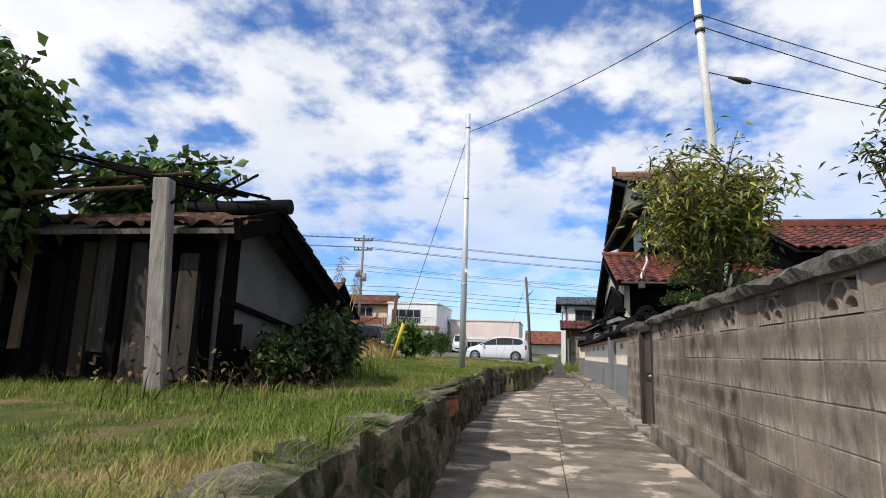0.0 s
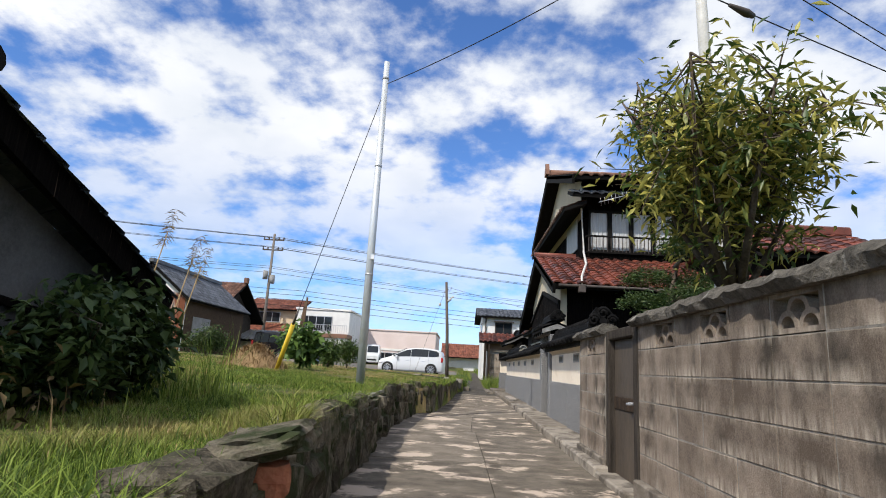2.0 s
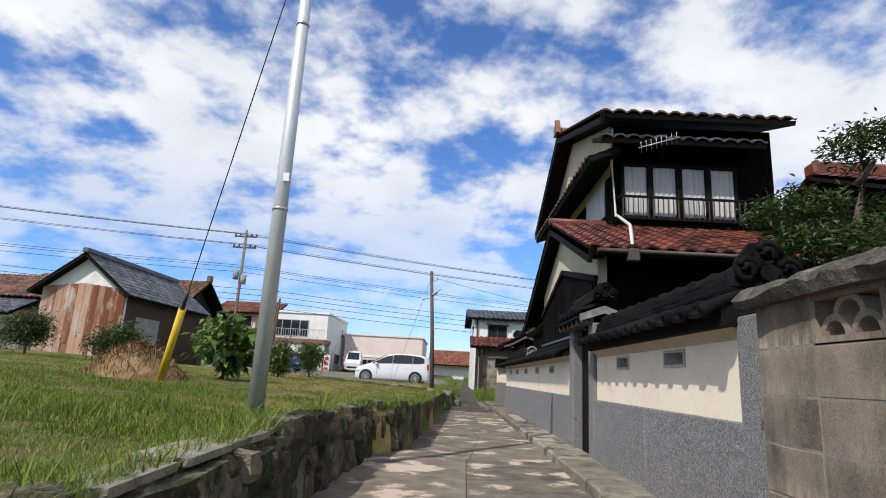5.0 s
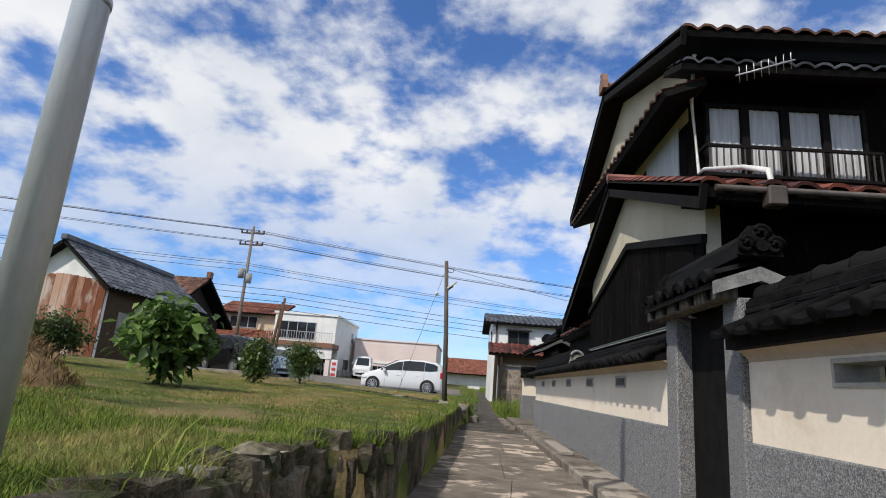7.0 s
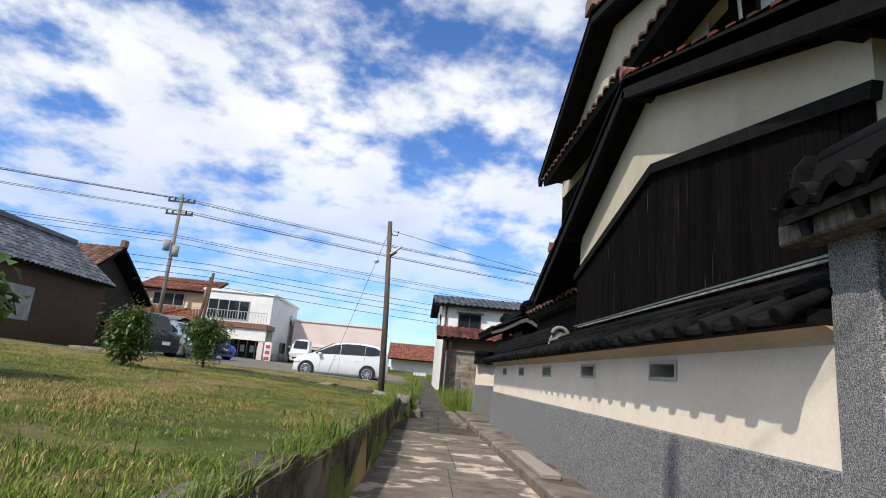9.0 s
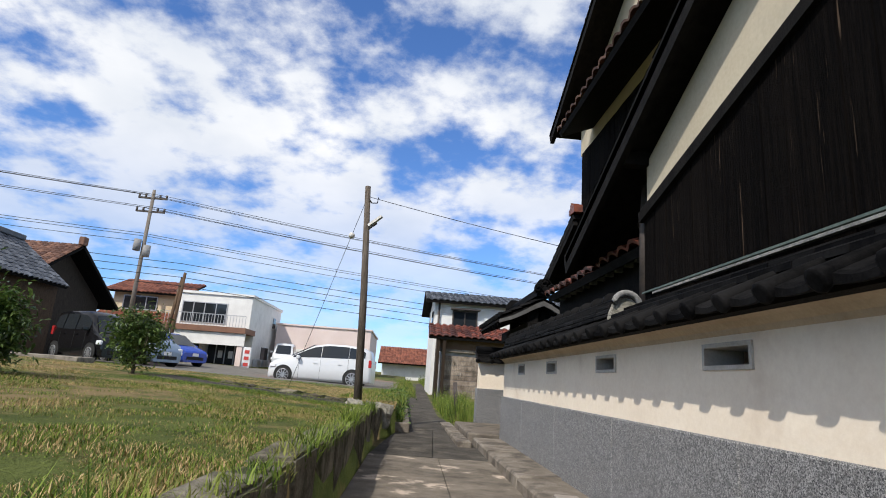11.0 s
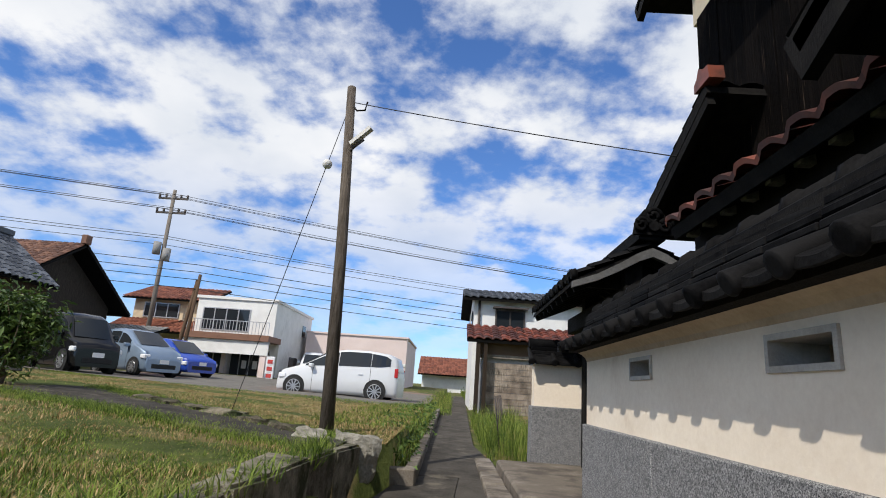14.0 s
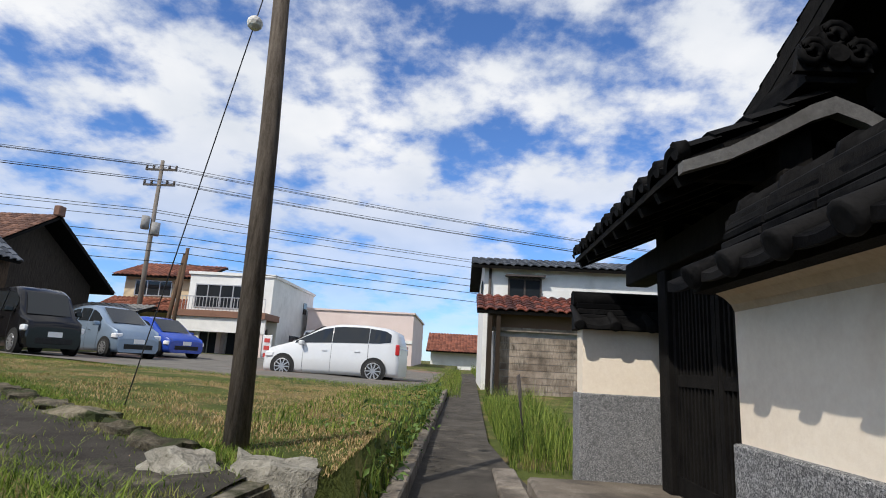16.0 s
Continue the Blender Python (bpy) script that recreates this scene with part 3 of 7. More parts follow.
def loose(name, label, x, y, z, w, d, h, mat=None, rz=0, ry=0):
    me = rock(w, d, h, 4)
    if mat:
        me.materials.clear()
        me.materials.append(mat)
    ob = tagged(new(name, me), label, "stone")
    ob.matrix_basis = pose(x, y, z, 0, ry, rz)
    return ob


loose("loose_slab", "tilted slab of broken concrete on the wall's edge", -0.72, 6.25, 0.66, 0.36, 0.5, 0.1, rz=10, ry=-14)
loose("broken_brick", "broken orange brick wedged in the wall", -0.66, 6.15, 0.53, 0.16, 0.14, 0.15, M_BRICK, 15)
loose("corner_boulder", "pale squared boulder at the wall's corner", -0.06, 26.15, 0.43, 0.36, 0.34, 0.34, M_PALESTONE, rz=18, ry=6)
loose("corner_boulder", "split flat stone leaning at the pole's foot", -0.42, 26.0, 0.52, 0.3, 0.3, 0.18, M_PALESTONE, rz=-25, ry=22)
for i in range(6):
    loose("kerb_rock", "rough stone in the low edge of the yard", -0.75 - i * 0.45, 26.45 + i * 0.33, yard_z(-1 - i * 0.45, 26.6 + i * 0.3) - 0.09, random.uniform(0.3, 0.6), random.uniform(0.16, 0.28), 0.26, rz=-36 + random.uniform(-15, 15))
bm = bmesh.new()
for i in range(16):
    box(bm, 0.33, 0.45, 26.7 + i * 0.8, 27.48 + i * 0.8, 0.02, lane_z(28 + i * 0.8) + 0.13 + random.uniform(-0.01, 0.01), 0.012, 0.005)
box(bm, -0.15, 0.45, 26.55, 26.68, 0.02, 0.3, 0.012, 0.005)
structure("planter_kerb", bm, M_KERB, "narrow concrete kerb of the weedy planting strip")

# ---------- block wall ----------
BX, JY, JZ = 1.5, 4.64, 0.22
block_wall = tagged(new("wall_block", None), "grey hollow-block garden wall with rain streaks", kind="structure")
bm = bmesh.new()
box(bm, 0, 0.1, 0.004, 0.396, 0.004, 0.196, 0.003)
me_block = mesh_of(bm, "block", M_BLOCK)
bm = bmesh.new()
for a, b, c, d in ((0.006, 0.394, 0.006, 0.03), (0.006, 0.394, 0.17, 0.194), (0.006, 0.03, 0.03, 0.17), (0.37, 0.394, 0.03, 0.17)):
    box(bm, 0.0, 0.1, a, b, c, d)
for cy, cz, r in ((0.115, 0.03, 0.082), (0.285, 0.03, 0.082), (0.2, 0.098, 0.085)):
    n = 9
    ring = []
    for i in range(n):
        a = math.pi * i / (n - 1)
        for rr in (r, r - 0.026):
            for x in (0.012, 0.088):
                ring.append(bm.verts.new((x, cy + math.cos(a) * rr, min(0.171, cz + math.sin(a) * rr))))
    for i in range(n - 1):
        k = i * 4
        for p, q in ((0, 1), (1, 3), (3, 2), (2, 0)):
            bm.faces.new((ring[k + p], ring[k + q], ring[k + 4 + q], ring[k + 4 + p]))
me_vent = mesh_of(bm, "vent_block", M_BLOCK)


def blocks(k0, k1, ystart, vents):
    for k in range(k0, k1):
        for c in range(6):
            vent = c == 5 and vents(k)
            ob = new("vent_block" if vent else "block", me_vent if vent else me_block)
            ob.parent = block_wall
            ob.location = (BX + random.uniform(-0.003, 0.003), ystart + k * 0.4, JZ + c * 0.2)


blocks(-20, 10, JY, lambda k: k % 2 == 0)
blocks(0, 3, 9.70, lambda k: k == 1)
bm = bmesh.new()
for ya, yb, vents in ((-3.36, 8.64, [JY + k * 0.4 for k in range(-20, 10, 2)]), (9.70, 10.9, [10.1])):
    box(bm, BX + 0.003, BX + 0.097, ya, yb, 0.02, 1.22)
    cur = ya
    for v in vents:
        if v > cur:
            box(bm, BX + 0.003, BX + 0.097, cur, v + 0.004, 1.22, 1.42)
        cur = v + 0.396
    box(bm, BX + 0.003, BX + 0.097, cur, yb, 1.22, 1.42)
part("mortar_core", bm, M_MORTAR, block_wall)
bm = bmesh.new()
box(bm, BX - 0.05, BX + 0.14, -3.4, 8.66, -0.1, 0.22, 0.012)
box(bm, BX - 0.03, BX + 0.12, 9.68, 10.92, -0.1, 0.22, 0.012)
part("footing", bm, M_KERB, block_wall)


def cap(y0, y1):
    """A hand-laid mortar cap with an uneven edge."""
    bm = bmesh.new()
    n = int((y1 - y0) / 0.05)
    prev = None
    for i in range(n + 1):
        y = y0 + (y1 - y0) * i / n
        k = lambda s: noise.noise((y * 3.1, s * 7.3, 0)) * 0.035 + noise.noise((y * 9, s * 5.1, 5)) * 0.022
        ring = [bm.verts.new(p) for p in ((BX - 0.05 + k(1), y, 1.41), (BX - 0.07 + k(2) * 1.4, y, 1.455 + k(7)), (BX - 0.03 + k(3), y, 1.50 + k(4)), (BX + 0.05, y, 1.525 + k(5)), (BX + 0.13, y, 1.50 + k(6)), (BX + 0.14, y, 1.415))]
        if prev:
            for a in range(6):
                b = (a + 1) % 6
                bm.faces.new((prev[a], prev[b], ring[b], ring[a]))
        else:
            bm.faces.new(ring[::-1])
        prev = ring
    bm.faces.new(prev)
    part("cap", bm, M_CAP, block_wall, "dark crumbling mortar cap")


cap(-3.4, 8.66)
cap(9.68, 10.95)

# garden side door
door = tagged(new("door_1", None), "closed brown board garden door with a dark lower half", kind="structure")
bm = bmesh.new()
box(bm, 1.56, 1.60, 8.80, 9.56, 0.82, 1.34)
part("upper_panel", bm, M_DOOR, door)
bm = bmesh.new()
box(bm, 1.56, 1.60, 8.80, 9.56, 0.12, 0.70)
part("lower_panel", bm, M_DOOR, door)
bm = bmesh.new()
box(bm, 1.55, 1.61, 8.80, 9.56, 0.702, 0.818, 0.005)
part("rail", bm, M_BROWNWOOD, door)
bm = bmesh.new()
box(bm, 1.5, 1.62, 8.67, 8.79, 0.05, 1.44, 0.008)
box(bm, 1.5, 1.62, 9.57, 9.67, 0.05, 1.44, 0.008)
box(bm, 1.5, 1.62, 8.79, 9.57, 1.35, 1.44, 0.008)
part("frame", bm, M_DKWOOD, door)
bm = bmesh.new()
tube(bm, [(1.56, 8.9, 0.78), (1.49, 8.9, 0.78)], 0.014, 8)
tube(bm, [(1.50, 8.87, 0.78), (1.50, 8.97, 0.775)], 0.011, 8)
part("handle", bm, M_ALU, door, "small metal lever handle")
bm = bmesh.new()
box(bm, 1.38, 1.64, 8.66, 9.68, 0.0, 0.118, 0.012, 0.004)
part("sill", bm, M_KERB, door)

# ---------- plaster walls with tiled coping ----------
PX = 1.82
Z_D, Z_P = 0.855, 1.335


def holed(bm, x0, x1, y0, y1, z0, z1, holes, h0, h1):
    box(bm, x0, x1, y0, y1, z0, h0)
    box(bm, x0, x1, y0, y1, h1, z1)
    cur = y0
    for a, b in holes:
        box(bm, x0, x1, cur, a, h0, h1)
        cur = b
    box(bm, x0, x1, cur, y1, h0, h1)


def pan_tile():
    """An eave tile with a curved hanging lip."""
    bm = bmesh.new()
    n = 8
    rows = []
    for dx, dz in ((0.0, -0.042), (0.0, 0.0), (0.30, 0.135)):
        rows.append([bm.verts.new((dx, 0.275 * i / n, dz - (0.012 if dz < 0 else 0.03) * math.sin(math.pi * i / n))) for i in range(n + 1)])
    rows.append([bm.verts.new((0.30, 0.275 * i / n, 0.10)) for i in range(n + 1)])
    rows.append([bm.verts.new((0.02, 0.275 * i / n, -0.042 - 0.012 * math.sin(math.pi * i / n))) for i in range(n + 1)])
    for r0, r1 in zip(rows, rows[1:] + rows[:1]):
        for i in range(n):
            bm.faces.new((r0[i], r0[i + 1], r1[i + 1], r1[i]))
    return mesh_of(bm, "eave_tile", M_TILE)


def roll_tile():
    """The round cover over the joint of two eave tiles, with a domed end."""
    bm = bmesh.new()
    tube(bm, [(-0.03, 0, -0.036), (-0.026, 0, -0.034), (-0.02, 0, -0.03), (0.02, 0, 0.0), (0.30, 0, 0.145)], [0.03, 0.043, 0.046, 0.034, 0.018], 12)
    return mesh_of(bm, "round_tile", M_TILE)


me_pan, me_roll = pan_tile(), roll_tile()


def coping(name, y0, y1, label, x=PX, width=0.24, lift=0.0, ridge_lift=0.0):
    """Tiled coping on a wall along y: eave tiles on both slopes, flat ridge courses and round ridge tiles."""
    th = thing(name, label, "wall coping")
    n = round((y1 - y0) / 0.275)
    st = (y1 - y0) / n
    xc = x + width / 2
    for i in range(n):
        for side in (0, 1):
            for nm, me, off in (("eave_tile", me_pan, 0), ("round_tile", me_roll, 0)):
                ob = new(nm, me)
                ob.parent = th
                yy = y0 + i * st if side == 0 else y0 + (i + (1 if nm == "eave_tile" else 0)) * st
                ob.matrix_basis = pose(xc - 0.355 if side == 0 else xc + 0.355, yy, 1.45 + lift, 0, 0, 0 if side == 0 else 180)
    m = max(2, round((y1 - y0) / 0.3))
    up = lift + ridge_lift
    for k, (hw, z) in enumerate(((0.145, 1.535), (0.133, 1.573), (0.121, 1.611), (0.109, 1.649))):
        for i in range(m):
            bm = bmesh.new()
            a, b = y0 + (y1 - y0) * i / m, y0 + (y1 - y0) * (i + 1) / m
            box(bm, xc - hw, xc + hw, a + 0.003, b - 0.003, z + up, z + up + 0.033, 0.006, 0.003)
            part("flat_ridge_tile", bm, M_TILE, th)
    for i in range(m):
        a, b = y0 + (y1 - y0) * i / m, y0 + (y1 - y0) * (i + 1) / m
        bm = bmesh.new()
        z = 1.70 + up
        tube(bm, [(xc, a, z), (xc, b - 0.03, z), (xc, b - 0.03, z + 0.002), (xc, b, z + 0.002)], [0.066, 0.066, 0.078, 0.078], 10)
        part("ridge_tile", bm, M_TILE, th)
    bm = bmesh.new()
    box(bm, xc - 0.26, xc + 0.26, y0, y1, 1.404 + min(lift, 0), 1.47 + lift)
    box(bm, xc - 0.12, xc + 0.12, y0, y1, 1.47 + lift, 1.66 + up)
    part("bed", bm, M_BEAM, th)
    return th


def lean_coping(name, y0, y1, label):
    """Tiled coping that leans on the house wall behind it: eave tiles, two flat courses and a metal flashing."""
    th = thing(name, label, "wall coping")
    n = round((y1 - y0) / 0.275)
    st = (y1 - y0) / n
    for i in range(n):
        for nm, me in (("eave_tile", me_pan), ("round_tile", me_roll)):
            ob = new(nm, me)
            ob.parent = th
            ob.matrix_basis = pose(PX - 0.235, y0 + i * st, 1.45)
    m = round((y1 - y0) / 0.3)
    for xa, za in ((1.80, 1.565), (1.90, 1.625)):
        for i in range(m):
            a, b = y0 + (y1 - y0) * i / m, y0 + (y1 - y0) * (i + 1) / m
            bm = bmesh.new()
            poly(bm, [(xa, a + 0.003, za), (2.195, a + 0.003, za + (2.195 - xa) * 0.42), (2.195, b - 0.003, za + (2.195 - xa) * 0.42), (xa, b - 0.003, za)], (0, 0, 1), 0.03)
            part("flat_tile", bm, M_TILE, th)
    bm = bmesh.new()
    box(bm, PX - 0.14, 2.19, y0, y1, 1.404, 1.47)
    poly(bm, [(1.8, y0, 1.47), (2.19, y0, 1.47), (2.19, y0, 1.69), (1.8, y0, 1.53)], (0, 1, 0), y1 - y0)
    part("bed", bm, M_BEAM, th)
    bm = bmesh.new()
    beam(bm, (2.17, y0, 1.805), (2.17, y1, 1.805), 0.03, 0.016)
    part("flashing", bm, M_TILE_ASH, th, "weathered pale metal flashing")
    return th


def plaster_wall(name, y0, y1, holes, h0, h1, label):
    w = tagged(new(name, None), label, kind="structure")
    bm = bmesh.new()
    holed(bm, PX, PX + 0.24, y0, y1, Z_D, Z_P, holes, h0, h1)
    part("plaster", bm, M_PLASTER, w)
    bm = bmesh.new()
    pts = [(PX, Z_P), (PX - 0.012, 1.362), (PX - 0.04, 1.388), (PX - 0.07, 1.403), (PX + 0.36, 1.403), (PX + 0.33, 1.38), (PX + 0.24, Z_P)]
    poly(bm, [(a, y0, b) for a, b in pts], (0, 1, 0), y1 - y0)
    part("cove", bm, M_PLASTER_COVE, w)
    m = max(1, round((y1 - y0) / 1.55))
    for i in range(m):
        a, b = y0 + (y1 - y0) * i / m, y0 + (y1 - y0) * (i + 1) / m
        bm = bmesh.new()
        box(bm, PX - 0.035, PX + 0.26, a + 0.003, b - 0.003, 0.1, Z_D, 0.008)
        part("granite_panel", bm, M_GRANITE, w)
    for a, b in holes:
        bm = bmesh.new()
        t = 0.022
        for q in ((a, b, h0, h0 + t), (a, b, h1 - t, h1), (a, a + t, h0 + t, h1 - t), (b - t, b, h0 + t, h1 - t)):
            box(bm, PX - 0.012, PX + 0.2, *q)
        part("window_frame", bm, M_FRAME, w)
    return w


plaster_wall("wall_plaster_1", 11.63, 15.0, [(12.48, 12.89), (13.79, 14.18)], 1.185, 1.32, "cream plaster wall over a grey granite-grit dado")
plaster_wall("wall_plaster_2", 16.34, 25.62, [(17.73, 18.14), (19.33, 19.75), (20.97, 21.39), (22.60, 22.98), (24.12, 24.49)], 1.172, 1.302, "cream plaster wall with small vent windows over granite-grit dado")
coping("tiled_coping", 11.6, 15.0, "black tile coping with round ridge tiles on the plaster wall", lift=0.06)
lean_coping("lean_coping", 16.34, 21.1, "black tile coping leaning on the charred house wall")
coping("tiled_coping", 21.1, 25.66, "black tile coping with stacked ridge and pale joints", ridge_lift=0.045)
coping_end = thing("granite_post", "speckled granite-grit post at the end of the plaster wall", "post")
bm = bmesh.new()
box(bm, PX - 0.05, PX + 0.28, 11.36, 11.628, 0.1, 1.46, 0.01)
part("shaft", bm, M_GRANITE, coping_end)


def scroll(name, parent, x, y, z, s, mat, facing=-1):
    """A ridge-end ornament: a backing plate with a boss and two curled volutes."""
    bm = bmesh.new()
    poly(bm, [(x + a * s, y, z + b * s) for a, b in ((-0.5, -0.25), (0.5, -0.25), (0.42, 0.15), (0.2, 0.42), (-0.2, 0.42), (-0.42, 0.15))], (0, facing, 0), -0.1 * s)
    for cx, cz, r in ((-0.3, -0.02, 0.2), (0.3, -0.02, 0.2), (0, 0.22, 0.22)):
        pts = [(x + s * (cx + math.cos(a) * r * (1 - a / 14)), y + facing * 0.06 * s, z + s * (cz + math.sin(a) * r * (1 - a / 14))) for a in [k * 0.6 for k in range(17)]]
        tube(bm, pts, 0.055 * s, 6)
    tube(bm, [(x, y + facing * 0.02 * s, z - 0.05 * s), (x, y + facing * 0.13 * s, z - 0.05 * s)], 0.13 * s, 12)
    part(name, bm, mat, parent)


end = thing("ridge_end_tile", "pale weathered ridge-end tile on the coping", "roof ornament")
bm = bmesh.new()
cx, cy = PX + 0.1, 21.03
poly(bm, [(cx + a, cy, 1.54 + b) for a, b in ((-0.13, 0), (0.13, 0), (0.115, 0.08), (0.085, 0.15), (0.04, 0.19), (-0.04, 0.19), (-0.085, 0.15), (-0.115, 0.08))], (0, 1, 0), 0.07)
part("plaster_plug", bm, M_PALESTONE, end, "crumbling pale mortar plug")
bm = bmesh.new()
tube(bm, [(cx + math.cos(k * math.pi / 10) * 0.1, cy - 0.015, 1.675 + math.sin(k * math.pi / 10) * 0.095) for k in range(11)], [0.016] + [0.025] * 9 + [0.016], 8)
part("arch", bm, M_TILE_ASH, end)
end = thing("ridge_end_tile", "black scroll-shaped ridge-end tile closing the coping", "roof ornament")
scroll("scroll", end, PX + 0.12, 11.57, 1.74, 0.4, M_TILE)

# ---------- small gate in the wall ----------


def ridge_roof_y(th, x0, x1, xr, y0, y1, ze, zr, mat, drop=0.06, curve=True):
    """A small tiled gable roof whose ridge runs along y, with rafters and barge boards."""
    for xe, sgn in ((x0, 1), (x1, -1)):
        d = Vector((xr - xe, 0, zr - ze))
        o = (xe, y0, ze) if sgn > 0 else (xe, y1, ze)
        u = (0, 1, 0) if sgn > 0 else (0, -1, 0)
        part("roof_tiles", tile_sheet("roof_tiles", o, u, d, y1 - y0, d.length, mat, 0.25, 0.22), mat, th, kind="stuff")
        bm = bmesh.new()
        poly(bm, [(xe, y0 + 0.03, ze - 0.03), (xr, y0 + 0.03, zr - 0.03), (xr, y0 + 0.03, zr - 0.1), (xe, y0 + 0.03, ze - 0.07)], (0, 1, 0), y1 - y0 - 0.06)
        part("sheathing", bm, M_BEAM, th)
        n = max(2, round((y1 - y0) / 0.3))
        for i in range(n):
            yy = y0 + (i + 0.5) * (y1 - y0) / n
            bm = bmesh.new()
            beam(bm, (xe + sgn * 0.02, yy, ze - 0.1), (xr, yy, zr - 0.14), 0.045, 0.06)
            part("rafter", bm, M_BEAM, th)
        m = max(2, round((y1 - y0) / 0.25))
        for i in range(m):
            bm = bmesh.new()
            yy = y0 + (i + 0.15) * (y1 - y0) / m
            tube(bm, [(xe - sgn * 0.03, yy, ze + 0.015), (xe + sgn * 0.03, yy, ze + 0.03)], 0.045, 10)
            part("eave_disc", bm, mat, th)
    bm = bmesh.new()
    for k in range(3):
        box(bm, xr - 0.12 + 0.012 * k, xr + 0.12 - 0.012 * k, y0 - 0.02, y1 + 0.02, zr + 0.03 + 0.035 * k, zr + 0.06 + 0.035 * k)
    tube(bm, [(xr, y0 - 0.04, zr + 0.155), (xr, y1 + 0.04, zr + 0.155)], 0.07, 10)
    part("ridge", bm, mat, th)


gate = thing("side_gate", "small roofed gate with granite-grit posts and open dark passage", "gate")
for ya, yb, x1 in ((15.0, 15.24, 1.96), (16.1, 16.338, 1.96)):
    bm = bmesh.new()
    box(bm, 1.775, x1, ya + 0.002, yb, 0.1, 1.75, 0.012)
    part("post", bm, M_GRANITE, gate)
bm = bmesh.new()
box(bm, 1.655, 1.79, 15.02, 16.46, 1.735, 1.83, 0.01)
box(bm, 2.02, 2.14, 15.02, 16.46, 1.735, 1.83, 0.01)
part("lintel", bm, M_OLDWOOD, gate)
ridge_roof_y(gate, 1.61, 2.21, 1.91, 15.02, 16.4, 1.87, 1.99, M_TILE)
bm = bmesh.new()
poly(bm, [(1.62, 14.965, 1.845), (1.91, 14.965, 1.955), (2.2, 14.965, 1.845), (2.2, 14.965, 1.76), (1.91, 14.965, 1.86), (1.62, 14.965, 1.76)], (0, 1, 0), 0.05)
part("barge_board", bm, M_TILE_ASH, gate, "pale carved gable board")
scroll("ridge_end", gate, 1.91, 14.96, 2.1, 0.3, M_TILE)
scroll("ridge_end", gate, 1.91, 16.55, 2.1, 0.26, M_TILE, 1)
# Dark sheet added between the posts as the shade of the open passage.
bm = bmesh.new()
box(bm, 1.9, 1.94, 15.244, 16.096, 0.16, 1.735)
part("door_leaf", bm, M_BEAM, gate, "dark sheet standing in for the passage's shade")

# ---------- roofed main gate ----------
mg = thing("main_gate", "roofed gate with black lattice doors and dark tiles", "gate")
ridge_roof_y(mg, 1.78, 3.2, 2.48, 25.95, 28.5, 2.12, 2.46, M_TILE)
scroll("ridge_end", mg, 2.48, 25.9, 2.62, 0.36, M_TILE)
scroll("ridge_end", mg, 2.48, 28.55, 2.62, 0.36, M_TILE, 1)
bm = bmesh.new()
arc = [(-0.72, -0.06), (-0.5, 0.02), (-0.3, 0.13), (-0.12, 0.24), (0, 0.29), (0.12, 0.24), (0.3, 0.13), (0.5, 0.02), (0.72, -0.06)]
poly(bm, [(2.48 + a, 25.91, 2.12 + b) for a, b in arc] + [(2.48 + a, 25.91, 2.06 + b * 0.92) for a, b in arc[::-1]], (0, 1, 0), 0.06)
part("barge_board", bm, M_MUD, mg, "grey curved gable board")
for yy in (26.1, 27.66):
    bm = bmesh.new()
    box(bm, 2.26, 2.42, yy - 0.09, yy + 0.09, 0.27, 2.3, 0.01)
    part("post", bm, M_BEAM, mg)
bm = bmesh.new()
box(bm, 2.24, 2.44, 25.95, 28.5, 1.86, 2.06, 0.01)
part("lintel", bm, M_BEAM, mg)
bm = bmesh.new()
poly(bm, [(1.9, 26.15, 2.06), (2.48, 26.15, 2.38), (3.06, 26.15, 2.06)], (0, 1, 0), 0.05)
part("gable_infill", bm, M_BEAM, mg)
for y0, y1 in ((26.19, 26.875), (26.885, 27.57)):
    leaf = part("door_leaf", mesh_of((lambda b: (box(b, 2.31, 2.36, y0, y1, 0.3, 0.42), box(b, 2.31, 2.36, y0, y1, 1.02, 1.1), box(b, 2.31, 2.36, y0, y1, 1.76, 1.85),
                     box(b, 2.305, 2.365, y0, y0 + 0.05, 0.42, 1.76), box(b, 2.305, 2.365, y1 - 0.05, y1, 0.42, 1.76), b)[-1])(bmesh.new()), "door_leaf", M_BEAM), M_BEAM, mg)
    for i in range(10):
        yy = y0 + 0.05 + (i + 0.5) * (y1 - y0 - 0.1) / 10
        for za, zb in ((0.42, 1.02), (1.1, 1.76)):
            bm = bmesh.new()
            box(bm, 2.32, 2.35, yy - 0.012, yy + 0.012, za, zb)
            part("bar", bm, M_BEAM, leaf)
# Added near-black sheet: the unlit depth behind the lattice.
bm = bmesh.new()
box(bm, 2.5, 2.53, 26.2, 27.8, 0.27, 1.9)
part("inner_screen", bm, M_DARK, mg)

# return walls by the main gate
rw = tagged(new("wall_return", None), "short cream plaster wall over granite grit beside the gate", kind="structure")
bm = bmesh.new()
box(bm, 1.74, 2.46, 27.97, 28.17, 0.925, 1.42)
part("plaster", bm, M_PLASTER, rw)
bm = bmesh.new()
box(bm, 1.71, 2.47, 27.945, 28.2, 0.05, 0.925, 0.008)
part("dado", bm, M_GRANITE, rw)
cp = thing("return_coping", "black tile coping on the short return wall", "wall coping")
for i in range(3):
    for nm, me in (("eave_tile", me_pan), ("round_tile", me_roll)):
        ob = new(nm, me)
        ob.parent = cp
        ob.matrix_basis = pose(1.68 + i * 0.275 + (0.275 if nm == "eave_tile" else 0), 27.8, 1.47, 0, 0, 90)
